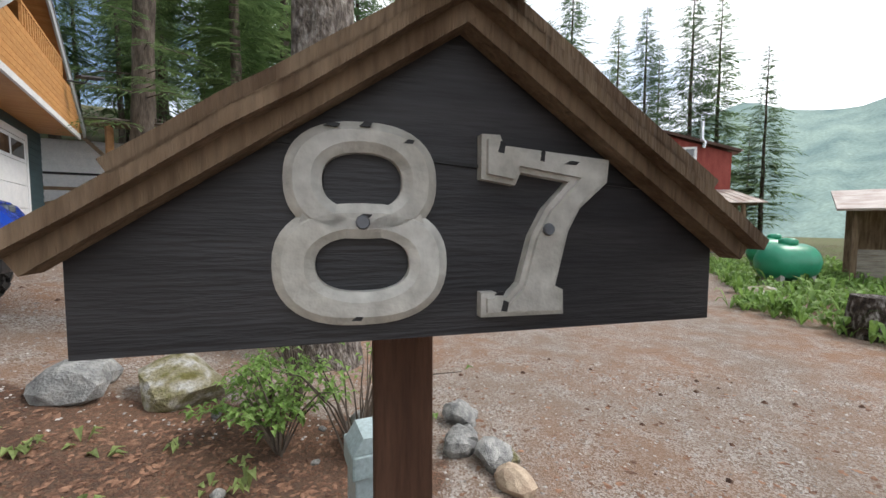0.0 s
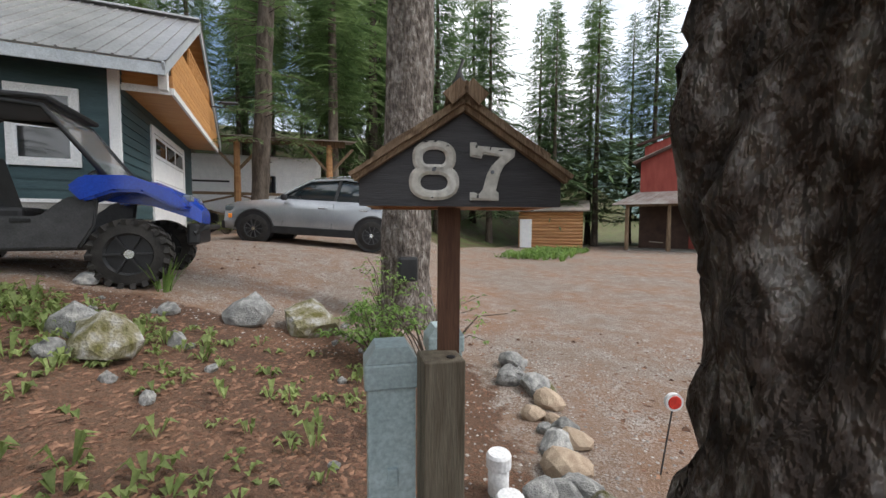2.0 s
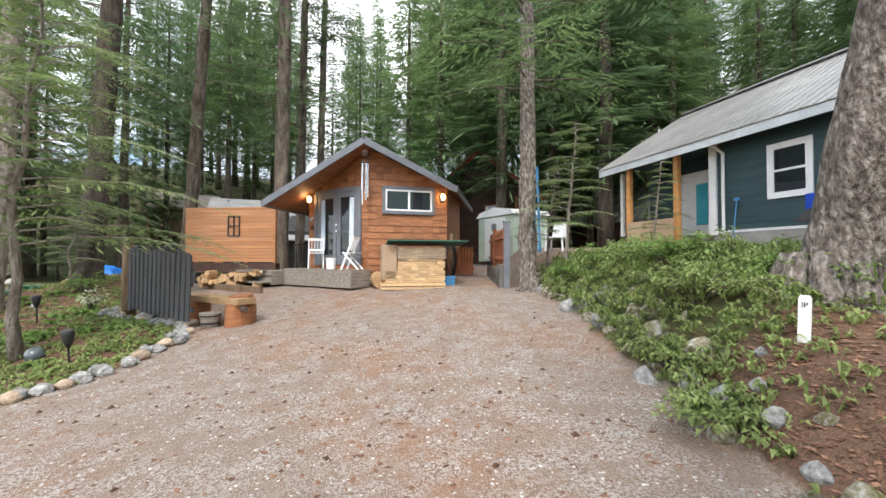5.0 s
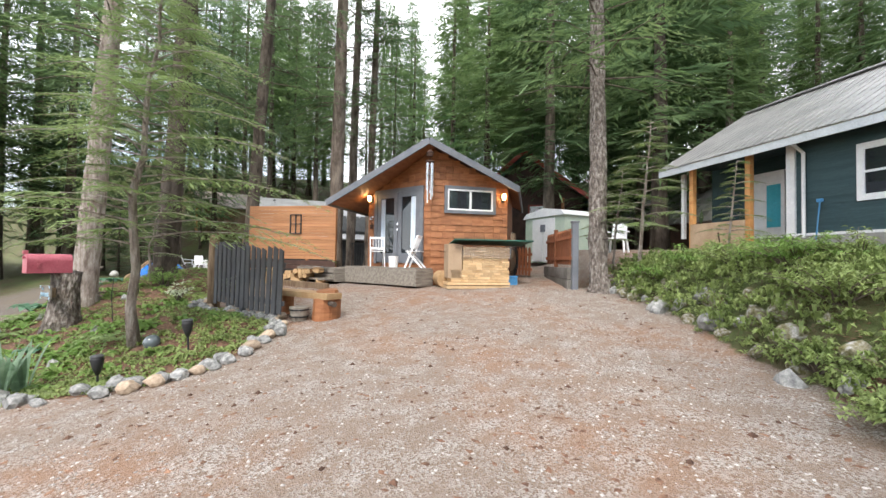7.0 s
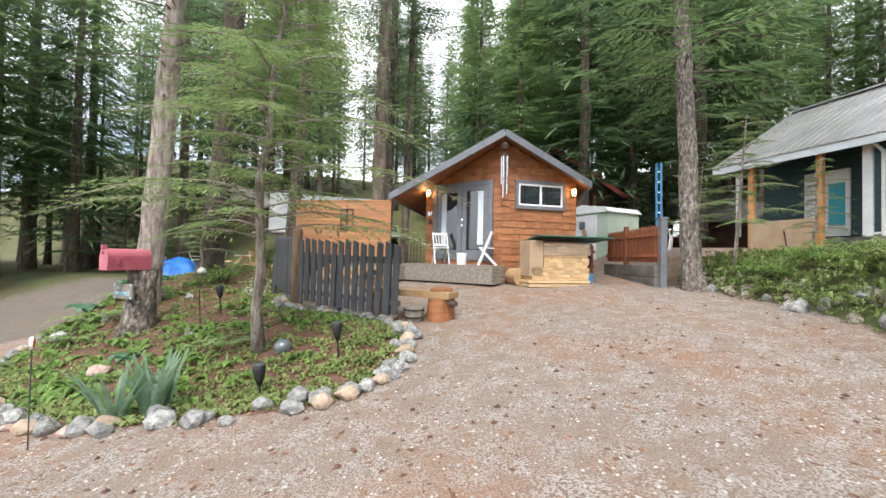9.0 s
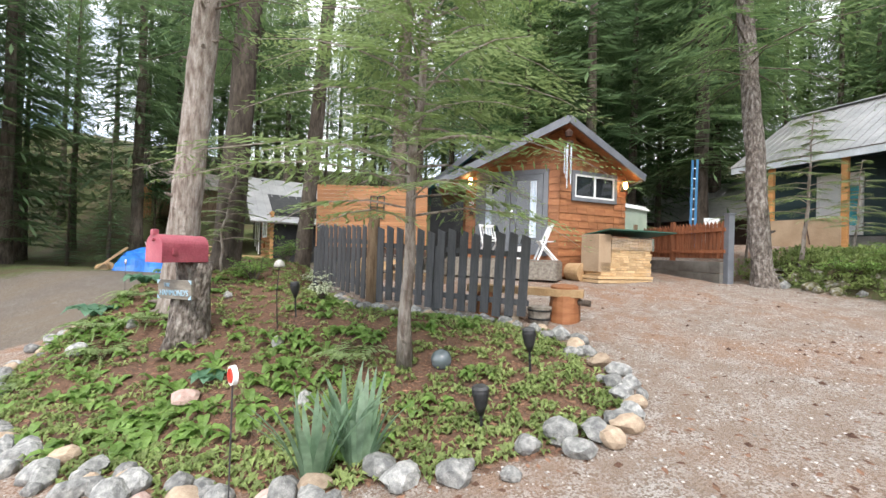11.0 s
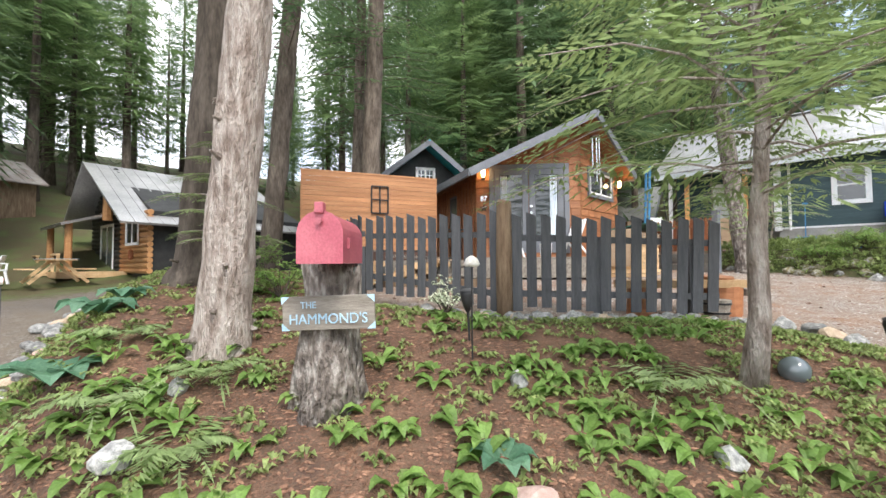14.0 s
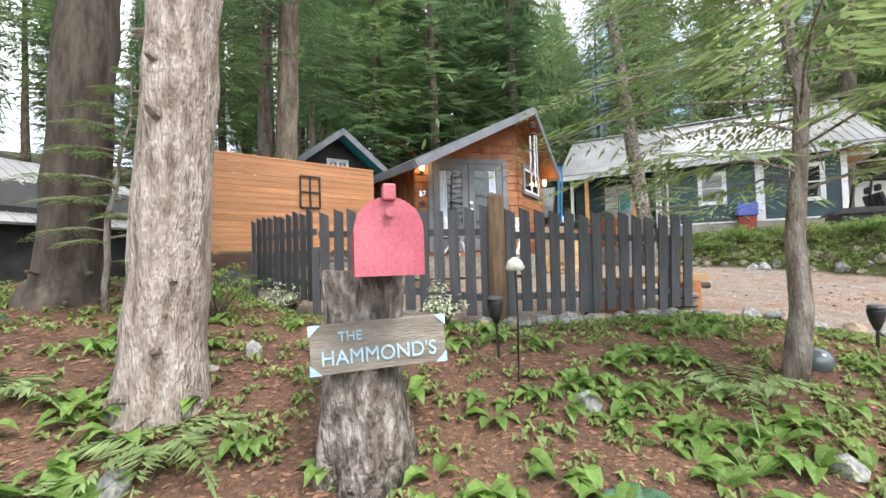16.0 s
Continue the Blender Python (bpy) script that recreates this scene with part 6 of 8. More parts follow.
def suv():
    """A silver crossover; local x forward."""
    f, r = Vector((-8.35, 6.55)), Vector((-5.9, 7.85))
    d = (f - r).normalized()
    yaw = math.degrees(math.atan2(d.y, d.x))
    mid = (f + r) / 2
    # near wheels lie on the local +y side
    c = mid - Vector((-d.y, d.x)) * 0.78
    zf, zr = ground(f.x, f.y), ground(r.x, r.y)
    v = thing("silver_car", pose(c.x, c.y, (zf + zr) / 2, 0, -0.6 * math.degrees(math.atan2(zf - zr, 2.74)), yaw), "silver crossover car with dark steel winter wheels", "car")
    WB = 2.74
    for x in (WB / 2, -WB / 2):
        for s in (-1, 1):
            wheel(v, pose(x, s * 0.85, 0.345), 0.345, 0.22, GREYPL, False, 10)
    def half(w, z0, z1, w1):
        return ((w * 0.94, z0), (w, z0 + 0.18), (w, z1 - 0.22), (w1, z1), (w1 * 0.5, z1 + 0.015))
    secs = [(2.22, half(0.6, 0.42, 0.72, 0.55)), (2.12, half(0.8, 0.32, 0.84, 0.72)), (1.85, half(0.9, 0.28, 0.95, 0.78)), (1.2, half(0.92, 0.28, 1.04, 0.8)), (0.8, half(0.92, 0.28, 1.08, 0.84)), (-0.5, half(0.92, 0.28, 1.09, 0.86)), (-1.9, half(0.91, 0.3, 1.1, 0.84)), (-2.25, half(0.86, 0.38, 1.06, 0.78)), (-2.32, half(0.74, 0.5, 0.98, 0.66))]
    bm = body_loft(secs)
    part("body", bm, SILVER, v, "silver painted body", True)
    cab = [(0.92, ((0.82, 1.02), (0.80, 1.06), (0.3, 1.08))), (0.1, ((0.83, 1.02), (0.66, 1.56), (0.3, 1.62))), (-0.7, ((0.83, 1.02), (0.66, 1.62), (0.3, 1.68))), (-1.7, ((0.83, 1.02), (0.65, 1.55), (0.3, 1.62))), (-2.2, ((0.78, 1.02), (0.66, 1.2), (0.3, 1.24)))]
    part("cabin_glass", body_loft(cab), CARGLASS, v, "dark tinted windows", True)
    bm = body_loft([(0.25, ((0.66, 1.5), (0.62, 1.56), (0.3, 1.6))), (-0.6, ((0.68, 1.62), (0.62, 1.665), (0.3, 1.7))), (-1.7, ((0.68, 1.54), (0.62, 1.6), (0.3, 1.66))), (-2.0, ((0.66, 1.4), (0.62, 1.45), (0.3, 1.5)))])
    part("roof", bm, SILVER, v, "silver roof", True)
    for s in (-1, 1):
        bm = bmesh.new()
        tube(bm, ((0.95, s * 0.81, 1.06), (0.18, s * 0.68, 1.54), (-0.65, s * 0.675, 1.63), (-1.75, s * 0.665, 1.54), (-2.15, s * 0.69, 1.2)), (0.025, 0.03, 0.03, 0.03, 0.04), 6)
        part("window_frame", bm, SILVER, v)
        for x in (-0.45, -1.4):
            part("door_pillar", beam(bmesh.new(), (x, s * 0.835, 1.05), (x - 0.1, s * 0.685, 1.6), 0.07, 0.02, (0, s, 0)), BLACK, v)
        part("sill", box(-1.0, 1.0, s * 0.9 - 0.04, s * 0.9 + 0.04, 0.26, 0.44, 0.02), BLACK, v, "black plastic sill")
        for x in (WB / 2, -WB / 2):
            pts = [(x + 0.43 * math.cos(a), s * 0.9, 0.345 + 0.43 * math.sin(a)) for a in (math.pi * i / 12 for i in range(13))]
            part("wheel_arch", tube(bmesh.new(), pts, (0.045,) * 13, 6), BLACK, v, "black wheel arch trim", True)
            part("wheel_well", tube(bmesh.new(), ((x, s * 0.7, 0.37), (x, s * 0.926, 0.37)), (0.41, 0.41), 24), BLACK, v)
        part("mirror", box(0.62, 0.74, s * 0.98 - 0.1, s * 0.98 + 0.08, 1.04, 1.18, 0.04), BLACK, v, "black door mirror")
        for x in (-0.2, -1.15):
            part("door_handle", box(x - 0.1, x + 0.1, s * 0.925 - 0.012, s * 0.925 + 0.012, 0.9, 0.93, 0.008), CHROME, v)
        part("headlight", box(1.86, 2.1, s * 0.72 - 0.12, s * 0.72 + 0.12, 0.72, 0.84, 0.03), PALEGLASS, v, "clear headlight")
        part("side_marker", box(1.9, 1.98, s * 0.9 - 0.02, s * 0.9 + 0.01, 0.56, 0.66, 0.01), ORANGE, v, "orange marker")
        part("roof_rail", tube(bmesh.new(), ((0.1, s * 0.6, 1.6), (-0.7, s * 0.6, 1.72), (-1.7, s * 0.6, 1.64)), (0.016,) * 3, 6), CHROME, v)
        for x in (0.72, -0.42, -1.42):
            part("door_seam", beam(bmesh.new(), (x, s * 0.921, 0.46), (x - 0.03, s * 0.9, 1.02), 0.008, 0.006, (0, s, 0)), BLACK, v)
    part("bumper", box(2.05, 2.26, -0.7, 0.7, 0.3, 0.5, 0.05), BLACK, v)


CARGLASS = glass("tinted car glass", (0.02, 0.03, 0.035), 0.02)
suv()


# ---- red house, tanks and the far end of the drive ----
def red_house():
    """Local x to the right along the porch front, y away from the street."""
    cx, cy = 4.1, 27.8
    z = ground(cx, cy)
    h = thing("red_house", pose(cx, cy, z, 0, 0, -3) @ Matrix.Diagonal((1.2, 1, 1.03, 1)), "red two storey house with porch under a rusty metal skirt roof", "house")
    W, D = 9.3, 9.0
    part("lower_wall", box(-W / 2 + 0.5, W / 2 - 0.9, 2.2, D, 0, 3.1), DARKWOOD, h, "dark brown lower wall")
    bm = prism(bmesh.new(), ((-W / 2 + 0.6, 3.0), (W / 2 - 0.7, 3.0), (W / 2 - 0.7, 5.6), (-0.2, 7.35), (-W / 2 + 0.6, 5.4)), 0.6, D)
    part("upper_wall", bm, REDSIDE, h, "red painted upper storey")
    bm = prism(bmesh.new(), ((-W / 2 + 0.6, 5.0), (1.0, 5.0), (1.0, 7.3), (-1.3, 7.9), (-W / 2 + 0.6, 6.8)), 3.5, D)
    part("dormer", bm, REDSIDE, h, "red rear gable")
    bm = bmesh.new()
    beam(bm, (-W / 2 + 0.3, 0.45, 5.3), (-0.2, 0.45, 7.45), 0.35, 0.14, (0, 0, 1))
    beam(bm, (-0.2, 0.45, 7.45), (W / 2 - 0.4, 0.45, 5.65), 0.35, 0.14, (0, 0, 1))
    beam(bm, (-W / 2 + 0.2, 3.3, 6.9), (-1.3, 3.3, 8.05), 0.35, 0.14, (0, 0, 1))
    beam(bm, (-1.3, 3.3, 8.05), (1.2, 3.3, 7.4), 0.35, 0.14, (0, 0, 1))
    part("rake_board", bm, DARKWOOD, h)
    bm = sheet(bmesh.new(), ((-0.2, 0.3, 7.52), (W / 2 - 0.3, 0.3, 5.7), (W / 2 - 0.3, D, 5.7), (-0.2, D, 7.52)), 0.1)
    sheet(bm, ((-0.2, 0.3, 7.52), (-W / 2 + 0.2, 0.3, 5.4), (-W / 2 + 0.2, D, 5.4), (-0.2, D, 7.52)), 0.1)
    part("roof", bm, OLDROOF, h)
    part("porch_roof", ribbed_roof(bmesh.new(), (-W / 2 - 0.6, -0.9, 2.75), (W / 2 + 0.4, -0.9, 2.75), (-W / 2 + 0.6, 0.6, 3.55), (W / 2 - 0.7, 0.6, 3.55), 0.35), OLDROOF, h, "rusty ribbed metal porch roof")
    part("porch_roof", ribbed_roof(bmesh.new(), (W / 2 + 0.4, -0.9, 2.75), (W / 2 + 0.4, D, 2.75), (W / 2 - 0.7, 0.6, 3.55), (W / 2 - 0.7, D, 3.55), 0.35), OLDROOF, h, "rusty ribbed metal porch roof")
    part("porch_beam", beam(bmesh.new(), (-W / 2, -0.5, 2.7), (W / 2 + 0.1, -0.5, 2.7), 0.12, 0.16), OLDWOOD, h)
    for x in (-W / 2 + 0.1, -2.65, -0.65, 1.9, W / 2 - 0.4):
        part("porch_post", tube(bmesh.new(), ((x, -0.5, -0.1), (x, -0.5, 2.7)), (0.12, 0.09), 8, 0.15, 3), OLDWOOD, h, "rough log post")
    for y in (2, 4.5, 7):
        part("porch_post", tube(bmesh.new(), ((W / 2 - 0.1, y, -0.1), (W / 2 - 0.1, y, 2.7)), (0.12, 0.1), 8, 0.15, 3), OLDWOOD, h, "rough log post")
    window(h, pose(0.05, 0.58, 4.75) @ Matrix.Diagonal((1, -1, 1, 1)) @ pose(-1.65, 0, 0), 1.5, 0.98, WHITE, WHITE, "grid", 0.06)
    window(h, pose(0.05, 0.58, 4.95) @ Matrix.Diagonal((1, -1, 1, 1)) @ pose(0.62, 0, 0), 1.75, 1.02, WHITE, WHITE, "grid", 0.06)
    window(h, pose(2.3, 2.18, 1.35) @ Matrix.Diagonal((1, -1, 1, 1)), 1.4, 0.9, DARKWOOD, DARKWOOD, "", 0.05, PALEGLASS)
    part("door", box(-1.75, -0.85, 2.12, 2.2, 0.05, 2.1, 0.01), REDSIDE, h, "dark red porch door")
    part("flue", tube(bmesh.new(), ((2.7, 0.3, 5.9), (2.75, 0.3, 6.2), (2.6, 0.3, 6.4), (2.6, 0.3, 7.4)), (0.11, 0.11, 0.1, 0.1), 10), CHROME, h, "metal stove pipe")
    part("porch_floor", box(-W / 2, W / 2, -0.6, 2.2, -0.2, 0.05), OLDCONC, h)
    rng = random.Random(3)
    def stack(x0, x1, y, z1, name, lab):
        st = thing(name, h.matrix_world @ pose(0, 0, 0), lab, "firewood", "porch firewood")
        zz = 0.12
        while zz < z1:
            x = x0 + rng.uniform(0, 0.08)
            while x < x1 - 0.05 and not (zz > z1 * 0.75 and x < x0 + (x1 - x0) * 0.2):
                r = rng.uniform(0.07, 0.1)
                part("log", tube(bmesh.new(), ((x, y - 0.2, zz), (x, y + 0.2, zz)), (r, r * 0.9), 5), CUTWOOD, st)
                x += r * 2.05
            zz += 0.165
        return st
    stack(0.95, 3.9, 0.6, 1.45, "firewood_stack", "stacked split firewood under the porch roof")
    stack(3.2, 4.3, -0.1, 2.3, "firewood_stack", "tall stack of split firewood at the porch end")
    stack(-0.45, 0.25, -0.1, 1.0, "firewood_stack", "small stack of split firewood by a porch post")
    part("plank", box(0.2, 2.6, -0.6, -0.55, -0.05, 0.6, 0.01), PLYWOOD, h, "low plywood board")
    part("chair", sheet(bmesh.new(), ((-3.5, -0.3, 0.55), (-2.9, -0.3, 0.5), (-2.9, 0.2, 0.5), (-3.5, 0.2, 0.55)), 0.04), GREYWOOD, h)


red_house()


def propane_tank(x, y, r, ln, rz, z, label):
    t = thing("propane_tank", pose(x, y, z, 0, 0, rz), label, "tank", "propane tanks")
    k = [(-1, 0.02), (-0.96, 0.35), (-0.86, 0.68), (-0.7, 0.9), (-0.5, 1.0), (0.5, 1.0), (0.7, 0.9), (0.86, 0.68), (0.96, 0.35), (1, 0.02)]
    part("shell", tube(bmesh.new(), [(a * ln / 2, 0, r + 0.18) for a, _ in k], [b * r for _, b in k], 28), GREENTANK, t, "", True)
    part("dome", tube(bmesh.new(), ((0, 0, r * 2 + 0.12), (0, 0, r * 2 + 0.26), (0, 0, r * 2 + 0.32)), (0.2, 0.2, 0.12), 16), GREENTANK, t, "", True)
    for s in (-1, 1):
        part("foot", box(s * ln * 0.28 - 0.06, s * ln * 0.28 + 0.06, -r * 0.7, r * 0.7, 0, 0.4, 0.01), CONCRETE, t)


propane_tank(5.1, 13.4, 0.48, 1.5, 20, ground(5.1, 13.4), "green propane tank lying in tall grass")
propane_tank(6.6, 17.6, 0.5, 1.7, 20, ground(6.6, 17.6), "second green propane tank behind the first")
lay_rock(6, 3.7, 11.2, 1.0, 10, 0.2, label="large mossy boulder in the grass", tall=0.7)
bm = bmesh.new()
tube(bm, ((0, 0, -0.1), (0, 0, 0.25), (0.01, 0, 0.6)), (0.31, 0.28, 0.27), 22, 0.25, 6)
solo("cut_stump", bm, BARKD, "sawn tree stump standing in green weeds", "stump", pose(3.85, 8.3, ground(3.85, 8.3)))
rng = random.Random(8)
bm = bmesh.new()
for _ in range(1500):
    x, y = rng.uniform(2.6, 10), rng.uniform(6.8, 20)
    if x > 2.4 + 0.75 * abs(y - 10) ** 0.5:
        rosette(bm, x, y, rng.randrange(5, 9), rng.uniform(0.16, 0.34), 0.08, 1.2, 0.5, rng)
for _ in range(300):
    x, y = rng.uniform(-6.2, -3.2), rng.uniform(17, 25)
    rosette(bm, x, y, rng.randrange(5, 9), rng.uniform(0.14, 0.28), 0.08, 1.2, 0.5, rng)
solo("weeds", bm, LEAF, "lush green weeds and grass beside the driveway", "plants", kind="stuff")


def open_shed(x, y, rz, label):
    z = ground(x, y)
    s = thing("open_shed", pose(x, y, z, 0, 0, rz), label, "shed")
    for px, py in ((-1.4, -1), (1.4, -1), (-1.4, 1), (1.4, 1)):
        part("post", box(px - 0.06, px + 0.06, py - 0.06, py + 0.06, 0, 2.1), OLDWOOD, s)
    part("roof", sheet(bmesh.new(), ((-1.8, -1.5, 2.05), (1.8, -1.5, 2.05), (1.8, 1.5, 2.7), (-1.8, 1.5, 2.7)), 0.06), OLDROOF, s)
    for i in range(6):
        part("board", box(-1.4, 1.4, -1.03, -0.99, 0.1 + i * 0.15, 0.24 + i * 0.15), GREYWOOD, s)
    part("back_wall", box(-1.4, 1.4, 0.98, 1.02, 0, 2.1), OLDWOOD, s)


open_shed(8.6, 14.5, -25, "small open wooden shed with grey metal roof")


def mountain():
    """A far wooded ridge beyond the valley, with air haze painted into its colour."""
    bm = bmesh.new()
    cols = []
    for i in range(60):
        a = radians(20 + 80 * i / 59)
        row = []
        for j in range(14):
            r = 500 + 45 * j
            zz = -40 + (285 + 80 * noise.noise((i * 0.12, 0, 5))) * (j / 13) + 14 * noise.noise((i * 0.4, j * 0.5, 2)) - 60 * smooth01(50, 100, math.degrees(a))
            row.append(bm.verts.new((r * math.cos(a), r * math.sin(a), zz)))
        cols.append(row)
    for c0, c1 in zip(cols, cols[1:]):
        for j in range(13):
            bm.faces.new((c0[j], c1[j], c1[j + 1], c0[j + 1]))
    solo("backdrop", bm, MOUNTAIN, "wooded mountain slope beyond the valley, haze painted into its colour", "mountain", kind="structure", smooth=True)


mountain()


# ---- trailer under a roof, far sheds ----
def rv_carport():
    c = Vector((-16.3, 10.2))
    z = ground(c.x, c.y) + 0.25
    m = pose(c.x, c.y, z, 0, 0, 43)
    s = thing("pole_carport", m, "log framed shelter with weathered metal roof and railing", "carport")
    for x in (-5, -1.7, 1.7, 5):
        part("post", tube(bmesh.new(), ((x, -1.9, -0.4), (x, -1.9, 3.0)), (0.13, 0.11), 8, 0.15, 3), LOG, s, "peeled log post")
        for d in (-0.9, 0.9):
            part("brace", beam(bmesh.new(), (x, -1.9, 1.9), (x + d, -1.9, 2.9), 0.1, 0.1), OLDWOOD, s)
    part("beam", beam(bmesh.new(), (-5.6, -1.9, 3.05), (5.6, -1.9, 3.05), 0.16, 0.22), OLDWOOD, s)
    part("roof", ribbed_roof(bmesh.new(), (-6, -2.5, 3.1), (6, -2.5, 3.1), (-6, 2.2, 3.9), (6, 2.2, 3.9), 0.4), OLDROOF, s, "weathered ribbed metal roof")
    part("rail", beam(bmesh.new(), (-5, -1.9, 1.05), (5, -1.9, 1.05), 0.08, 0.1), OLDWOOD, s)
    for x0, x1 in ((-5, -1.7), (-1.7, 1.7), (1.7, 5)):
        for a, b in ((0.15, 1.0), (1.0, 0.15)):
            part("cross_brace", beam(bmesh.new(), (x0, -1.9, a), (x1, -1.9, b), 0.05, 0.07), OLDWOOD, s)
    v = thing("travel_trailer", m @ pose(0, 0.1, -0.2), "white travel trailer with dark windows under the shelter", "trailer")
    part("body", box(-4.6, 4.6, -1.0, 1.2, 0.55, 2.85, 0.12), WHITE, v)
    for i in range(8):
        part("siding_rib", box(-4.6, 4.6, -1.02, -0.99, 0.85 + i * 0.24, 0.87 + i * 0.24), WHITE, v)
    for x, z0, w, h in ((-3.6, 1.85, 0.9, 0.5), (-3.6, 1.2, 0.9, 0.45), (2.2, 1.3, 0.7, 0.75), (-0.9, 2.0, 0.25, 0.25)):
        part("pane", box(x, x + w, -1.04, -1.0, z0, z0 + h, 0.03), GLASS, v)
    part("stripe", box(-2.4, 1.2, -1.03, -1.0, 1.75, 1.82), BLACK, v, "dark graphic stripe")
    for x in (-0.5, 0.4):
        part("wheel", tube(bmesh.new(), ((x, -1.0, 0.35), (x, -0.8, 0.35)), (0.35, 0.35), 18), RUBBER, v)


rv_carport()
for i, (x, y) in enumerate(((-13.4, 6.6), (-12.6, 7.4), (-12.0, 8.3), (-11.0, 9.4), (-9.8, 10.3))):
    shrub(x, y, 0.7, 0.5, 160 + i, LEAFD, "low green brush at the edge of the drive")


def log_shed():
    m = pose(-6.2, 27.5, ground(-6.2, 27.5), 0, 0, 8)
    s = thing("log_shed", m, "brown log shed with white door beside the drive", "shed")
    for i in range(11):
        part("log", tube(bmesh.new(), ((-2.0, 0, 0.12 + i * 0.22), (2.2, 0, 0.12 + i * 0.22)), (0.12, 0.12), 8), LOG, s)
    part("core", box(-2.0, 2.2, 0.05, 3, 0, 2.6), DARKWOOD, s)
    part("door", box(-1.9, -1.1, -0.16, -0.1, 0, 1.95, 0.01), WHITE, s)
    part("roof", sheet(bmesh.new(), ((-2.5, -0.6, 2.55), (2.6, -0.6, 2.55), (2.6, 3.3, 3.4), (-2.5, 3.3, 3.4)), 0.1), OLDROOF, s)


log_shed()
rng = random.Random(61)
for i, (x, y, hgt) in enumerate(((-7, 32, 20), (-3.2, 35, 22), (2.5, 37, 19), (-11.5, 33, 19), (-8, 36, 21), (-5, 39, 20), (-2, 41, 18), (-9.5, 29.5, 17), (-13.5, 27, 20), (0.8, 40, 20), (4.5, 42, 18), (6.3, 39, 22), (8.6, 40, 21), (10.8, 37, 15), (-15, 22, 20), (-16.5, 31, 22), (-12, 40, 24), (14, 48, 12), (12.5, 24, 6))):
    t = conifer("fir_tree", hgt, hgt * (0.19 if hgt > 10 else 0.3), 0.1, 52, 8, 11, 200 + i, BARKF, NEEDLED if i % 3 else NEEDLE, hgt * 0.012, "tall conifer standing beyond the red house", 0.4)
    t.matrix_world = pose(x + 3.2, y, ground(x + 3.2, y) - 0.1)


# ---- cabin yard ----
def deck():
    d = thing("deck", pose(0, 0, 0), "low grey weathered plank deck with step at the cabin door", "deck")
    for i in range(7):
        x = -7.06 + i * 0.1
        part("plank", box(x, x + 0.094, -10.7, -7.95, 0.93, 0.965, 0.003), GREYWOOD, d)
    part("face_board", box(-6.4, -6.36, -10.7, -7.95, 0.5, 0.925, 0.005), GREYWOOD, d)
    part("side_board", box(-7.06, -6.36, -7.95, -7.91, 0.5, 0.925, 0.005), GREYWOOD, d)
    for k in range(2):
        part("step", box(-6.6, -6.0 + 0.28 * k, -11.9, -10.75, 0.72 - 0.17 * k, 0.77 - 0.17 * k, 0.005), GREYWOOD, d)
    part("low_deck", box(-8.6, -6.0, -12.6, -10.72, 0.5, 0.9, 0.005), GREYWOOD, d, "grey side deck")
    part("kerb_board", box(-5.3, -5.2, -12.6, -10.0, 0.25, 0.52, 0.01), OLDWOOD, d, "timber edging")


deck()


def folding_chair(m):
    c = thing("folding_chair", m, "white painted folding wooden chair on the deck", "chair", "deck chairs")
    for s in (-1, 1):
        part("leg", beam(bmesh.new(), (0.22, s * 0.2, 0), (-0.12, s * 0.2, 0.86), 0.025, 0.045, (1, 0, 0)), WHITE, c)
        part("leg", beam(bmesh.new(), (-0.24, s * 0.17, 0), (0.18, s * 0.17, 0.45), 0.025, 0.045, (1, 0, 0)), WHITE, c)
    for i in range(6):
        part("seat_slat", box(-0.18 + i * 0.065, -0.125 + i * 0.065, -0.2, 0.2, 0.43, 0.45), WHITE, c)
    for i in range(4):
        part("back_slat", beam(bmesh.new(), (0.03 - 0.0 * i, -0.12 + i * 0.08, 0.5), (-0.11, -0.12 + i * 0.08, 0.84), 0.012, 0.05, (1, 0, 0)), WHITE, c)
    for x, z in ((-0.115, 0.83), (0.02, 0.52)):
        part("back_rail", box(x - 0.012, x + 0.012, -0.2, 0.2, z - 0.03, z + 0.03), WHITE, c)
    return c


folding_chair(pose(-6.72, -9.72, 0.965, 0, 0, 50))
folding_chair(pose(-6.7, -8.25, 0.965, 0, 0, -65))
bm = tube(bmesh.new(), ((0, 0, 0), (0, 0, 0.3), (0, 0, 0.31)), (0.12, 0.14, 0.145), 20)
solo("bucket", bm, WHITE, "white plastic bucket on the deck", "bucket", pose(-6.6, -8.95, 0.965), smooth=False)


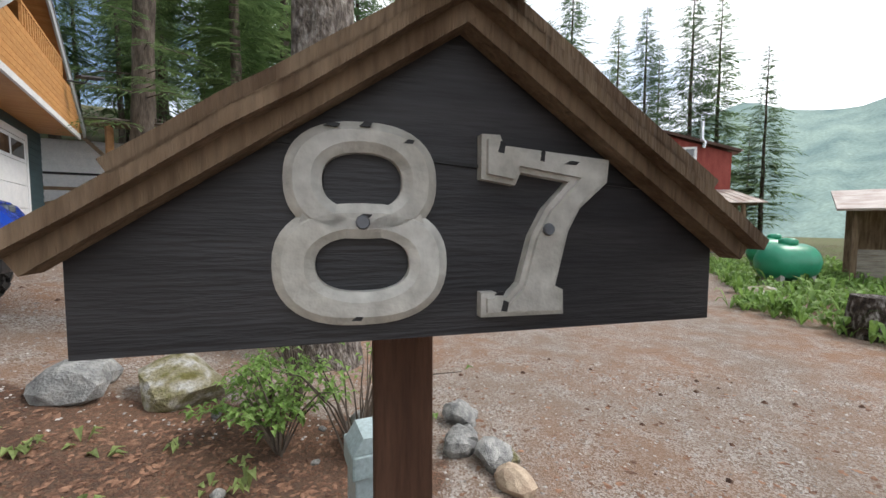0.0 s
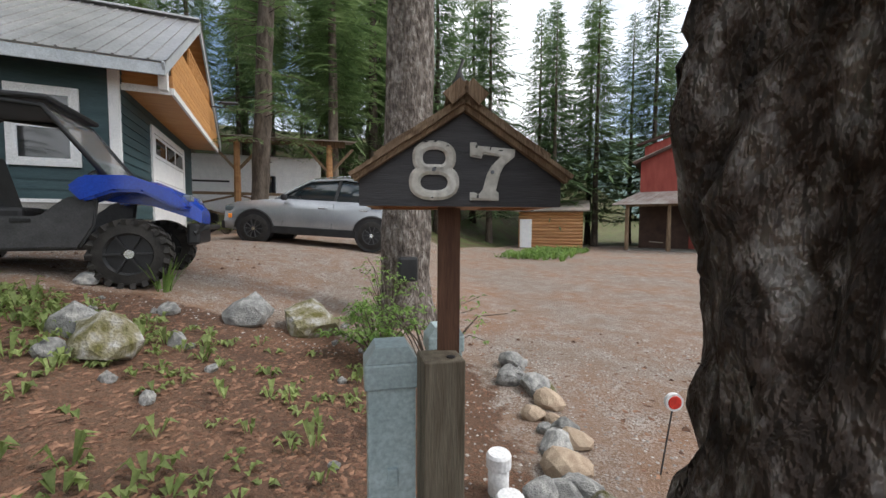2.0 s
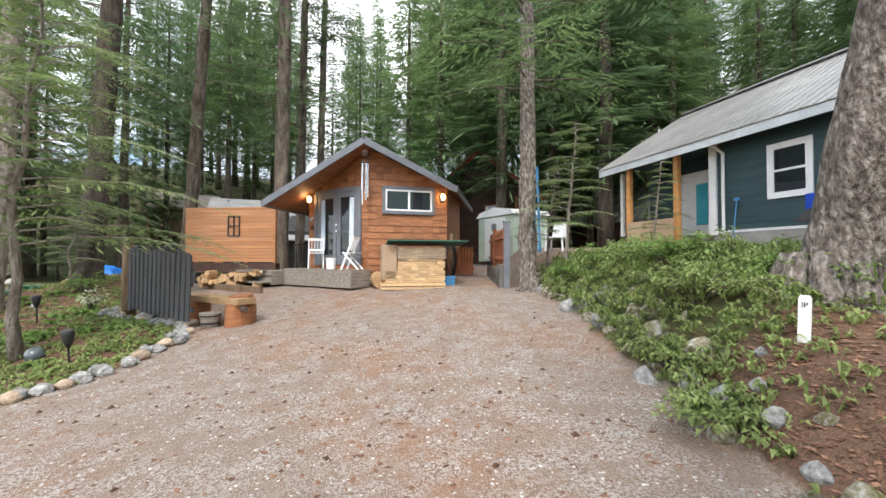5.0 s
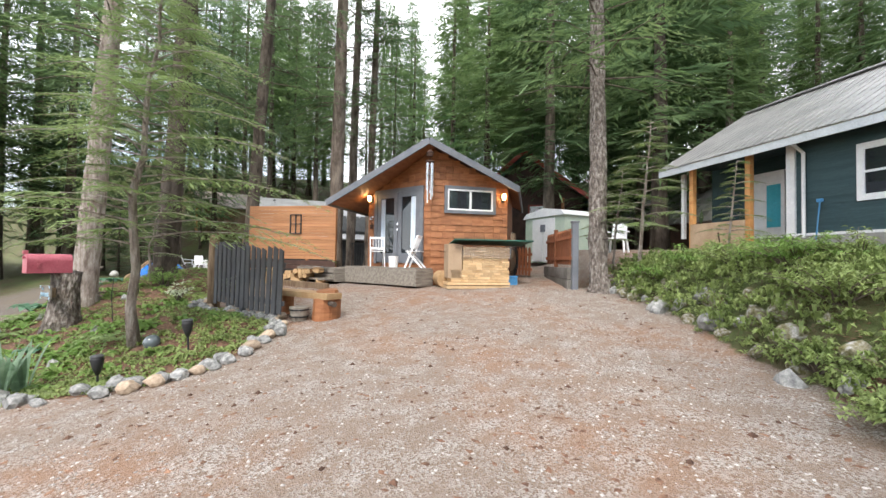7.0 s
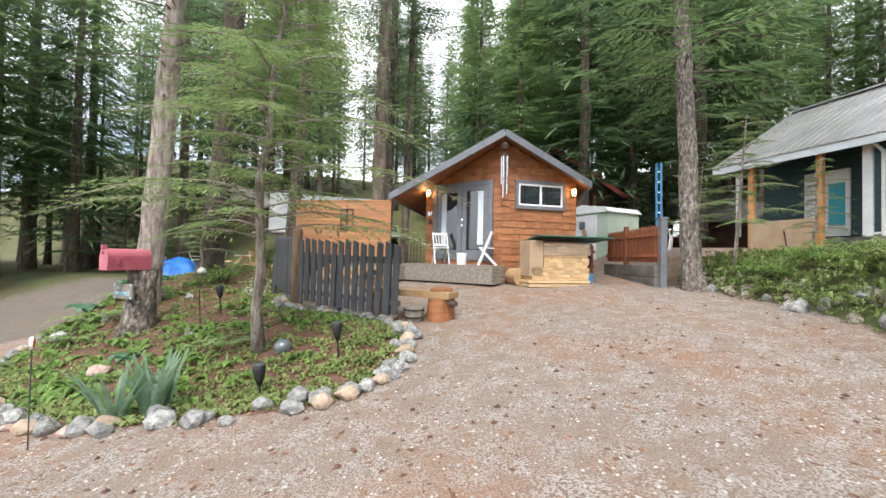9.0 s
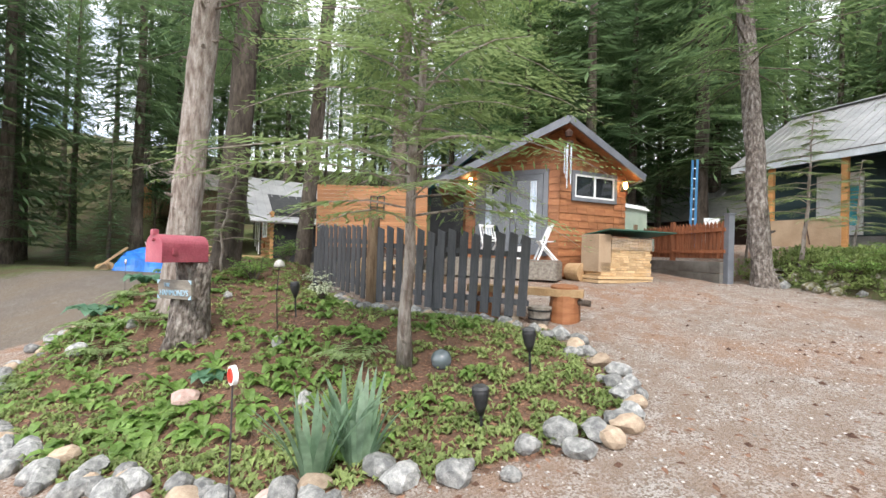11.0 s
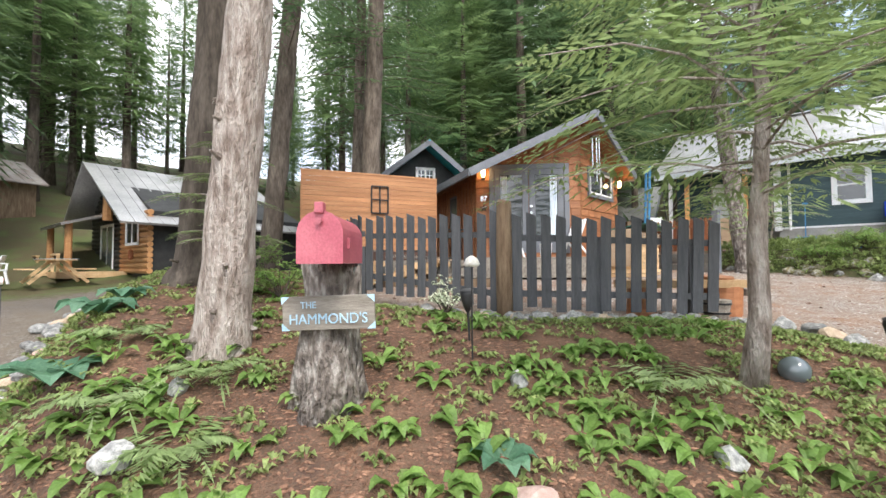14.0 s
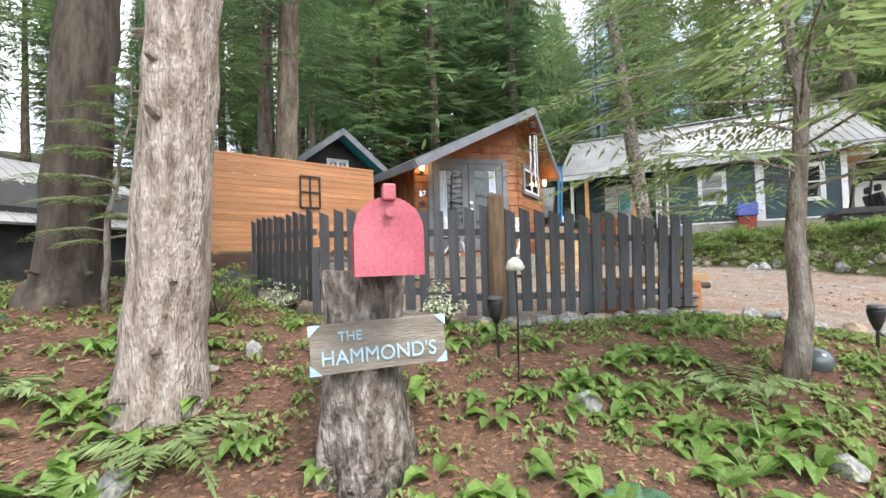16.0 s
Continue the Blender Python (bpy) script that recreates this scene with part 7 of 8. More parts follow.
def lumber_pile():
    a, b = Vector((-7.05, -7.55)), Vector((-8.2, -6.5))
    d = b - a
    m = pose(a.x + 0.12, a.y + 0.12, ground(-7, -6.7), 0, 0, math.degrees(math.atan2(d.y, d.x))) @ Matrix.Diagonal((1, -1, 1, 1))
    p = thing("lumber_pile", m, "stack of pale offcut boards on a pallet, partly wrapped", "lumber pile")
    rng = random.Random(12)
    W = d.length
    for z in (0.0, 0.09):
        part("pallet_board", box(-0.05, W, 0.0, 0.6, z, z + 0.07, 0.004), LUMBER, p)
    z = 0.17
    while z < 1.0:
        h = rng.uniform(0.05, 0.075)
        x = 0.35 if z > 0.4 else 0.05
        while x < W - 0.05:
            w = rng.uniform(0.14, 0.34)
            part("offcut", box(x, min(W, x + w) - 0.006, rng.uniform(-0.02, 0.02), 0.55, z, z + h - 0.006), LUMBER, p)
            x += w
        z += h
    part("plastic_wrap", box(0.32, W + 0.03, -0.035, 0.6, 0.75, 1.06, 0.02), CLEAR, p, "clear plastic wrap")
    part("side_sheet", box(-0.02, 0.33, -0.03, 0.55, 0.25, 1.1, 0.01), PLYWOOD, p, "plywood end sheet")
    part("lid", sheet(bmesh.new(), ((0.1, -0.1, 1.12), (W + 0.55, -0.1, 1.13), (W + 0.55, 0.75, 1.22), (0.1, 0.75, 1.22)), 0.025), GREENMETAL, p, "green metal lid")
    rnd = thing("log_round", m @ pose(-0.02, -0.25, 0.21), "thick sawn log round lying on its side", "log")
    part("bark", tube(bmesh.new(), ((-0.02, -0.12, 0), (0.02, 0.3, 0)), (0.22, 0.21), 22, 0.1, 5), CUTWOOD, rnd)
    cr = thing("crate", m @ pose(W + 0.05, -0.1, 0.0), "blue plastic crate by the lumber", "crate")
    part("body", box(0, 0.3, 0, 0.3, 0, 0.3, 0.015), BLUECRATE, cr)
    part("rim", box(-0.01, 0.31, -0.01, 0.31, 0.27, 0.31, 0.005), BLUECRATE, cr)


BLUECRATE = mat("light blue plastic", (0.05, 0.2, 0.42), (0.08, 0.27, 0.5), 4, 0.5, 0.1)
lumber_pile()


def hose():
    h = thing("garden_hose", pose(-8.62, -6.35, ground(-8.6, -6.3)), "coiled dark garden hose hanging on a post", "hose")
    part("hose_post", box(-0.05, 0.05, -0.05, 0.05, 0, 1.35), OLDWOOD, h)
    for i in range(4):
        r = 0.2 + 0.04 * i
        part("coil", tube(bmesh.new(), [(0.08 + 0.02 * i, r * 0.7 * math.sin(a), 0.62 + r * 1.6 * math.cos(a)) for a in (j * 0.4488 for j in range(15))], (0.014,) * 15, 6), BLACK, h)


hose()


def wind_chime():
    w = thing("wind_chime", pose(-6.68, -7.78, 4.0), "long silver wind chime hanging from the cabin peak", "wind chime")
    part("cap", tube(bmesh.new(), ((0, 0, 0.05), (0, 0, -0.02), (0, 0, -0.12)), (0.03, 0.1, 0.07), 10), DARKWOOD, w)
    for i in range(5):
        a = i * 1.257
        part("chime_pipe", tube(bmesh.new(), ((0.08 * math.cos(a), 0.08 * math.sin(a), -0.3), (0.08 * math.cos(a), 0.08 * math.sin(a), -1.35 + 0.09 * i)), (0.02, 0.02), 8), CHROME, w)
    part("ring", tube(bmesh.new(), ((0, 0, -0.24), (0, 0, -0.28)), (0.11, 0.11), 12), DARKWOOD, w)
    part("string", tube(bmesh.new(), ((0, 0, 0.3), (0, 0, -0.26)), (0.004, 0.004), 4), BLACK, w)


wind_chime()
for body, z in (("87", 2.36),):
    me_ = extrude_text(body, 0.17, 0.008)
    me_.materials.append(CHROME)
    ob = new("door_number", me_)
    ob.matrix_world = pose(-7.065, -10.35, z, 90, 0, 90)
    tagged(ob, "small silver house number on the cabin wall", "number")
bm = bmesh.new()
star = [(0.11 * (1 if i % 2 == 0 else 0.42) * math.sin(i * 0.6283), 0.11 * (1 if i % 2 == 0 else 0.42) * math.cos(i * 0.6283)) for i in range(10)]
prism(bm, star, 0, 0.02)
solo("wall_star", bm, DARKWOOD, "dark metal star on the cabin wall", "ornament", pose(-7.06, -10.35, 2.18, 0, 0, 90))


def gate_side():
    """Rust coloured picket panels on a timber retaining wall."""
    a, b = Vector((-8.02, -4.42)), Vector((-10.6, -6.1))
    d = b - a
    m = pose(a.x, a.y, 0, 0, 0, math.degrees(math.atan2(d.y, d.x)))
    g = thing("yard_fence", m, "rust brown picket fence on a timber retaining wall", "fence")
    L = d.length
    for k in range(3):
        part("wall_timber", box(0.05, L, -0.02, 0.18, 0.25 + k * 0.27, 0.51 + k * 0.27, 0.01), OLDCONC, g, "stained retaining wall course")
    n = 26
    for i in range(n):
        x = 0.1 + (L - 0.15) * i / (n - 1)
        part("picket", prism(bmesh.new(), ((x - 0.045, 1.13), (x + 0.045, 1.13), (x + 0.045, 1.93), (x, 2.0), (x - 0.045, 1.93)), 0.06, 0.08), RUST, g)
    for z in (1.25, 1.75):
        part("rail", box(0, L, 0.08, 0.12, z, z + 0.08), RUST, g)
    part("gate_post", box(-0.08, 0.06, -0.05, 0.09, 0.4, 2.12, 0.006), GREYTRIM, g, "grey gate post")
    part("gate_post", box(L * 0.55, L * 0.55 + 0.1, 0.04, 0.14, 0.9, 2.08, 0.006), RUST, g)
    part("post_cap", box(-0.1, 0.08, -0.07, 0.11, 2.12, 2.16, 0.005), GREYTRIM, g)
    part("plaque", box(0.22, 0.62, 0.035, 0.058, 1.68, 1.86, 0.004), GREYWOOD, g, "grey name plaque")
    for k, x0 in enumerate((0.27, 0.33, 0.39, 0.47, 0.52)):
        part("plaque_letter", box(x0, x0 + 0.035, 0.03, 0.036, 1.74, 1.80), BLACK, g)
    q = thing("picket_gate", pose(-10.1, -7.0, ground(-10.1, -7.0), 0, 0, 70), "low tan picket gate across the path", "gate")
    for i in range(9):
        part("picket", prism(bmesh.new(), ((-0.6 + i * 0.14, 0.05), (-0.51 + i * 0.14, 0.05), (-0.51 + i * 0.14, 0.85), (-0.555 + i * 0.14, 0.92), (-0.6 + i * 0.14, 0.85)), 0, 0.02), RUST, q)
    for z in (0.2, 0.65):
        part("rail", box(-0.62, 0.65, 0.02, 0.05, z, z + 0.08), RUST, q)


RUST = mat("rust brown stain", (0.20, 0.07, 0.03), (0.30, 0.11, 0.05), 4, 0.8, 0.3, fine=30, stretch=(5, 5, 0.6), vary=0.2)
gate_side()


def metal_shed():
    m = pose(-14.6, -8.0, ground(-14.6, -8.0) + 0.15, 0, 0, 62)
    s = thing("garden_shed", m, "pale green metal garden shed with white sliding doors", "shed")
    part("body", box(-1.25, 1.25, 0, 1.8, 0, 1.95), SHEDGREEN, s)
    bm = prism(bmesh.new(), ((-1.35, 1.93), (1.35, 1.93), (1.1, 2.14), (0, 2.3), (-1.1, 2.14)), -0.08, 1.9)
    part("roof", bm, WHITE, s)
    for x in (-0.72, 0.02):
        part("door", box(x, x + 0.7, -0.04, -0.01, 0.05, 1.85, 0.005), WHITE, s)
    part("crest", box(-0.15, 0.15, -0.055, -0.04, 1.3, 1.6, 0.03), GREYTRIM, s, "grey painted crest")


metal_shed()


def forest_house(x, y, rz, w, d, h, wall, roof, label, rise=2.2):
    m = pose(x, y, ground(x, y), 0, 0, rz)
    s = thing("forest_house", m, label, "house")
    bm = prism(bmesh.new(), ((-w / 2, 0), (w / 2, 0), (w / 2, h), (0, h + rise), (-w / 2, h)), 0, d)
    part("wall", bm, wall, s)
    for sg in (-1, 1):
        part("roof", ribbed_roof(bmesh.new(), (sg * (w / 2 + 0.5), -0.7, h - 0.2), (sg * (w / 2 + 0.5), d + 0.3, h - 0.2), (0, -0.7, h + rise + 0.15), (0, d + 0.3, h + rise + 0.15), 0.4, 0.06), roof, s)
        part("rake_board", beam(bmesh.new(), (sg * (w / 2 + 0.5), -0.72, h - 0.28), (0, -0.72, h + rise + 0.06), 0.05, 0.2), GREYTRIM if roof != GREENMETAL else REDSIDE, s)
    return s


s = forest_house(-17.5, -10.2, 105, 5.5, 6, 3.4, DARKWOOD, GREENMETAL, "brown house with green metal roof deep among trees")
window(s, pose(0.2, -0.02, 1.9) @ Matrix.Diagonal((1, -1, 1, 1)), 0.8, 1.1, WHITE, REDSIDE, "", 0.08)
for x in (-1.4, 1.8):
    part("porch_post", box(x, x + 0.14, -0.6, -0.46, 0, 3.3), CEDAR, s)
s = forest_house(-13.2, -12.6, 112, 4.2, 5, 2.9, BLACKLOG, TEALROOF, "dark boarded house with turquoise roof behind the cabin", 1.7)
window(s, pose(-0.35, -0.02, 3.25) @ Matrix.Diagonal((1, -1, 1, 1)), 0.7, 0.5, WHITE, WHITE, "grid", 0.06)
part("flue", tube(bmesh.new(), ((1.2, 2.0, 3.6), (1.2, 2.0, 5.1), (1.2, 2.0, 5.15)), (0.1, 0.1, 0.14), 10), CHROME, s, "metal stove pipe")
s = forest_house(-21.5, -0.5, 150, 5, 6, 1.6, DARKWOOD, METALROOF, "house with pale metal roof up behind the blue house", 1.8)


def yard_bits():
    p = thing("plywood_sheet", HOUSE_M @ pose(6.4, 0.36, 0.95, 0, 0, 0), "tan plywood sheet leaning on the porch", "plywood")
    part("sheet", box(-0.1, 1.62, -0.01, 0.015, -0.25, 1.05, 0.003), PLYWOOD, p)
    part("batten", beam(bmesh.new(), (0.6, -0.0, 0.3), (0.66, 0.03, 0.75), 0.06, 0.03), DARKWOOD, p)
    sh = thing("snow_shovel", HOUSE_M @ pose(4.75, 0.05, 1.05), "blue plastic snow shovel leaning on the wall", "shovel")
    part("handle", tube(bmesh.new(), ((0, 0.2, 0.1), (0, 0.04, 1.25)), (0.015, 0.015), 6), BLUECRATE, sh)
    part("grip", box(-0.07, 0.07, 0.02, 0.06, 1.22, 1.3, 0.015), BLUECRATE, sh)
    part("blade", box(-0.25, 0.25, 0.12, 0.3, -0.06, 0.18, 0.02), BLUECRATE, sh)
    t = thing("storage_tote", HOUSE_M @ pose(2.75, 0.15, 0.95), "dark blue plastic tote with red base near window", "tote")
    part("body", box(-0.3, 0.3, 0.0, 0.45, 0.75, 1.2, 0.03), BLUEPAINT, t)
    part("stand", box(-0.25, 0.25, 0.05, 0.4, 0, 0.75, 0.01), REDSIDE, t)
    b = thing("blue_tub", pose(-9.2, -0.1, ground(-9.2, -0.1), 0, 0, 229), "bright blue plastic tub on the ground", "tub")
    part("body", box(-0.35, 0.35, 0, 0.3, 0, 0.26, 0.04), TARP, b)
    c = thing("lawn_chair", pose(-11.3, -4.3, ground(-11.3, -4.3), 0, 0, 0), "white moulded plastic lawn chair", "chair", "lawn chairs")
    part("seat", box(-0.24, 0.24, -0.24, 0.24, 0.4, 0.44, 0.02), WHITE, c)
    part("backrest", sheet(bmesh.new(), ((-0.24, -0.22, 0.42), (-0.24, 0.22, 0.42), (-0.4, 0.2, 0.9), (-0.4, -0.2, 0.9)), 0.03), WHITE, c)
    for sx in (-1, 1):
        for sy in (-1, 1):
            part("leg", beam(bmesh.new(), (sx * 0.2, sy * 0.22, 0.42), (sx * 0.27, sy * 0.27, 0.0), 0.05, 0.05), WHITE, c)
    for sy in (-1, 1):
        part("arm", beam(bmesh.new(), (-0.3, sy * 0.27, 0.64), (0.22, sy * 0.27, 0.62), 0.05, 0.03), WHITE, c)
        part("arm_post", beam(bmesh.new(), (0.2, sy * 0.27, 0.62), (0.2, sy * 0.25, 0.42), 0.04, 0.04), WHITE, c)
    pole = thing("ladder", pose(-11.2, -4.9, ground(-11.2, -4.9)), "blue fibreglass ladder standing among shrubs", "ladder")
    for dy in (0, 0.3):
        part("stile", beam(bmesh.new(), (0, dy * 0.4, 0), (0.25, dy * 0.4, 2.6), 0.06, 0.05), BLUECRATE, pole)
    for i in range(8):
        part("rung", beam(bmesh.new(), (0.03 * i, 0, 0.25 + i * 0.3), (0.03 * i, 0.12, 0.25 + i * 0.3), 0.03, 0.03), CHROME, pole)
    return c


LAWN_CHAIR = yard_bits()


# firewood and planters behind the fence end
def fence_end():
    b = thing("log_bench", pose(-3.0, -7.75, ground(-3.0, -7.75), 0, 0, 95), "orange brown split log bench behind the fence", "bench")
    part("seat", prism(bmesh.new(), ((-0.85, 0.36), (0.85, 0.36), (0.85, 0.46), (-0.85, 0.46)), -0.17, 0.17), CUTWOOD, b)
    for x in (-0.55, 0.6):
        part("block", tube(bmesh.new(), ((x, 0, -0.05), (x, 0, 0.37)), (0.2, 0.19), 14, 0.15, 6), CEDAR, b)
    st = thing("wood_block", pose(-3.15, -7.2, ground(-3.15, -7.2)), "upright orange brown log block", "log")
    part("block", tube(bmesh.new(), ((0, 0, -0.05), (0, 0, 0.3), (0.02, 0, 0.5)), (0.23, 0.22, 0.19), 16, 0.25, 5), CEDAR, st)
    part("stub", tube(bmesh.new(), ((0.1, 0.1, 0.3), (0.15, 0.4, 0.28)), (0.05, 0.045), 8), BARKF, st)
    pl = thing("barrel_planter", pose(-2.75, -7.45, ground(-2.75, -7.45)), "small weathered wooden half barrel planter", "planter")
    part("tub", tube(bmesh.new(), ((0, 0, 0), (0, 0, 0.24)), (0.13, 0.17), 14), GREYWOOD, pl)
    for z in (0.06, 0.18):
        part("hoop", tube(bmesh.new(), ((0, 0, z), (0, 0, z + 0.025)), (0.152 + z * 0.1, 0.154 + z * 0.1), 14), BLACK, pl)
    w = thing("firewood_heap", pose(-5.55, -11.9, ground(-5.5, -11.9) + 0.0, 0, 0, -62), "heap of split firewood under clear plastic", "firewood")
    rng = random.Random(15)
    for i in range(34):
        x, z = rng.uniform(-0.9, 0.9), rng.uniform(0.08, 0.45)
        part("log", tube(bmesh.new(), ((x, -0.2, z), (x + rng.uniform(-0.05, 0.05), 0.2, z)), (0.08, 0.075), 5), CUTWOOD, w)
    part("plastic_cover", sheet(bmesh.new(), ((-1.0, -0.28, 0.5), (0.5, -0.28, 0.58), (0.5, 0.3, 0.62), (-1.0, 0.3, 0.55)), 0.01), CLEAR, w)


fence_end()
r = thing("iron_railing", pose(-7.2, -11.1, 0.5, 0, 0, 90), "black iron railing beside the deck steps", "railing")
for i in range(6):
    part("baluster", tube(bmesh.new(), ((-0.3 + i * 0.12, 0, 0), (-0.3 + i * 0.12, 0, 1.15)), (0.012, 0.012), 6), BLACK, r)
part("top_rail", box(-0.33, 0.33, -0.02, 0.02, 1.15, 1.19), BLACK, r)


# ---- mailbox and bed ornaments ----
def mailbox():
    x, y = -0.42, -11.7
    g = ground(x, y)
    st = thing("mailbox_stump", pose(x, y, g), "thick scaly tree stump holding up the mailbox", "stump")
    part("stump", tube(bmesh.new(), [(0.02, 0, -0.2), (0, 0, 0.1), (-0.02, 0, 0.5), (-0.03, 0, 0.85), (-0.03, 0.02, 0.8 - g), (-0.02, 0.02, 0.835 - g)] if g > 0.05 else [(0.02, 0, -0.2), (0, 0, 0.15), (-0.02, 0, 0.5), (-0.03, 0, 0.8), (-0.03, 0.02, 0.835 - g)], (0.31, 0.255, 0.22, 0.21, 0.22) if g <= 0.05 else (0.31, 0.255, 0.22, 0.21, 0.22, 0.2), 36, 0.25, 7), BARKG, st, "", True)
    m = pose(-0.2, -11.59, 0.83, 0, 0, 4.0)
    b = thing("mailbox", m, "faded raspberry metal mailbox with flag on a stump", "mailbox")
    W, H, L = 0.15, 0.2, 0.62
    prof = [(-W, 0), (W, 0), (W, H)] + [(W * math.cos(a), H + W * 1.0 * math.sin(a)) for a in (math.pi * i / 12 for i in range(1, 12))] + [(-W, H)]
    bm = bmesh.new()
    r0 = [bm.verts.new((-L / 2 + 0.02, y_, z_)) for y_, z_ in prof]
    r1 = [bm.verts.new((L / 2, y_, z_)) for y_, z_ in prof]
    for i in range(len(prof)):
        j = (i + 1) % len(prof)
        bm.faces.new((r0[i], r0[j], r1[j], r1[i]))
    bm.faces.new(r0[::-1])
    bm.faces.new(r1)
    bmesh.ops.recalc_face_normals(bm, faces=bm.faces)
    part("body", bm, PINK, b)
    bm = bmesh.new()
    r0 = [bm.verts.new((L / 2, y_ * 1.05, z_ * 1.02 - 0.002)) for y_, z_ in prof]
    r1 = [bm.verts.new((L / 2 + 0.018, y_ * 1.05, z_ * 1.02 - 0.002)) for y_, z_ in prof]
    for i in range(len(prof)):
        j = (i + 1) % len(prof)
        bm.faces.new((r0[i], r0[j], r1[j], r1[i]))
    bm.faces.new(r0[::-1])
    bm.faces.new(r1)
    bmesh.ops.recalc_face_normals(bm, faces=bm.faces)
    part("door", bm, PINK, b, "rounded mailbox door")
    part("latch", box(L / 2 - 0.02, L / 2 + 0.05, -0.03, 0.03, H + W * 0.9, H + W + 0.06, 0.008), PINK, b)
    part("door_knob", tube(bmesh.new(), ((L / 2 + 0.018, 0, H + W * 0.55), (L / 2 + 0.05, 0, H + W * 0.55)), (0.018, 0.022), 10), PINK, b)
    part("flag_bracket", box(L * 0.25, L * 0.32, W, W + 0.02, H * 0.5, H * 0.9, 0.004), PINK, b)
    # name board
    nb = thing("name_board", pose(-0.17, -11.61, 0.345, 0, -2.0, 92) @ Matrix.Diagonal((0.86, 1, 0.92, 1)), "weathered grey name board with pale blue letters on the stump", "name board")
    part("board", box(-0.4, 0.4, -0.015, 0.02, 0, 0.27, 0.004), GREYWOOD, nb)
    for sx in (-1, 1):
        for z0, z1 in ((0.0, 0.06), (0.27, 0.21)):
            bm = prism(bmesh.new(), ((sx * 0.405, z0), (sx * 0.335, z0), (sx * 0.405, z1)), -0.02, -0.014)
            part("corner", bm, LIGHTBLUE, nb, "pale blue corner plate")
    for body, size, x0, z0 in (("THE", 0.075, -0.17, 0.175), ("HAMMOND'S", 0.115, 0.0, 0.05)):
        me_ = extrude_text(body, size, 0.004)
        me_.materials.append(LIGHTBLUE)
        piece("letters", me_, nb, pose(x0, -0.02, z0, 90, 0, 0))
    part("spacer", box(-0.1, 0.1, 0.02, 0.12, 0.03, 0.22), OLDWOOD, nb)


mailbox()


def solar_lamp(x, y, h, rz=0):
    la = thing("solar_torch", pose(x, y, ground(x, y) - 0.03, 3, 2, rz), "black solar garden torch on a stake", "garden lamp", "solar torches")
    part("stake", tube(bmesh.new(), ((0, 0, 0), (0, 0, h)), (0.012, 0.012), 6), BLACK, la)
    part("head", tube(bmesh.new(), ((0, 0, h - 0.02), (0, 0, h + 0.06), (0, 0, h + 0.15), (0, 0, h + 0.19)), (0.02, 0.05, 0.068, 0.06), 12), BLACK, la, "", True)
    part("cap", tube(bmesh.new(), ((0, 0, h + 0.19), (0, 0, h + 0.21)), (0.072, 0.05), 12), GREYPL, la)


solar_lamp(-1.27, -10.6, 0.33)
solar_lamp(-0.9, -7.1, 0.24)
solar_lamp(-0.02, -7.25, 0.18)
mu = thing("mushroom_ornament", pose(-0.92, -10.57, ground(-0.92, -10.57)), "cream mushroom garden ornament on a wire stem", "ornament")
part("stem", tube(bmesh.new(), ((0, 0, 0), (0.03, 0, 0.5), (0, 0, 0.86)), (0.008, 0.007, 0.006), 6), BLACK, mu)
part("cap", tube(bmesh.new(), ((0, 0, 0.84), (0, 0, 0.86), (0, 0, 0.91), (0, 0, 0.94)), (0.06, 0.075, 0.055, 0.015), 14), NUMERAL, mu, "", True)
gb = bmesh.new()
bmesh.ops.create_uvsphere(gb, u_segments=18, v_segments=12, radius=0.11)
solo("gazing_ball", gb, PALEGLASS, "pale blue glass gazing ball in the bed", "ornament", pose(-0.76, -7.99, ground(-0.76, -7.99) + 0.06), smooth=True)
lb = thing("mail_tube", pose(-2.72, 4.4, ground(-2.72, 4.4) + 0.62, 0, 0, 40), "black box strapped to the spruce trunk", "box")
part("body", box(-0.12, 0.12, -0.12, 0.05, 0, 0.3, 0.03), BLACK, lb)


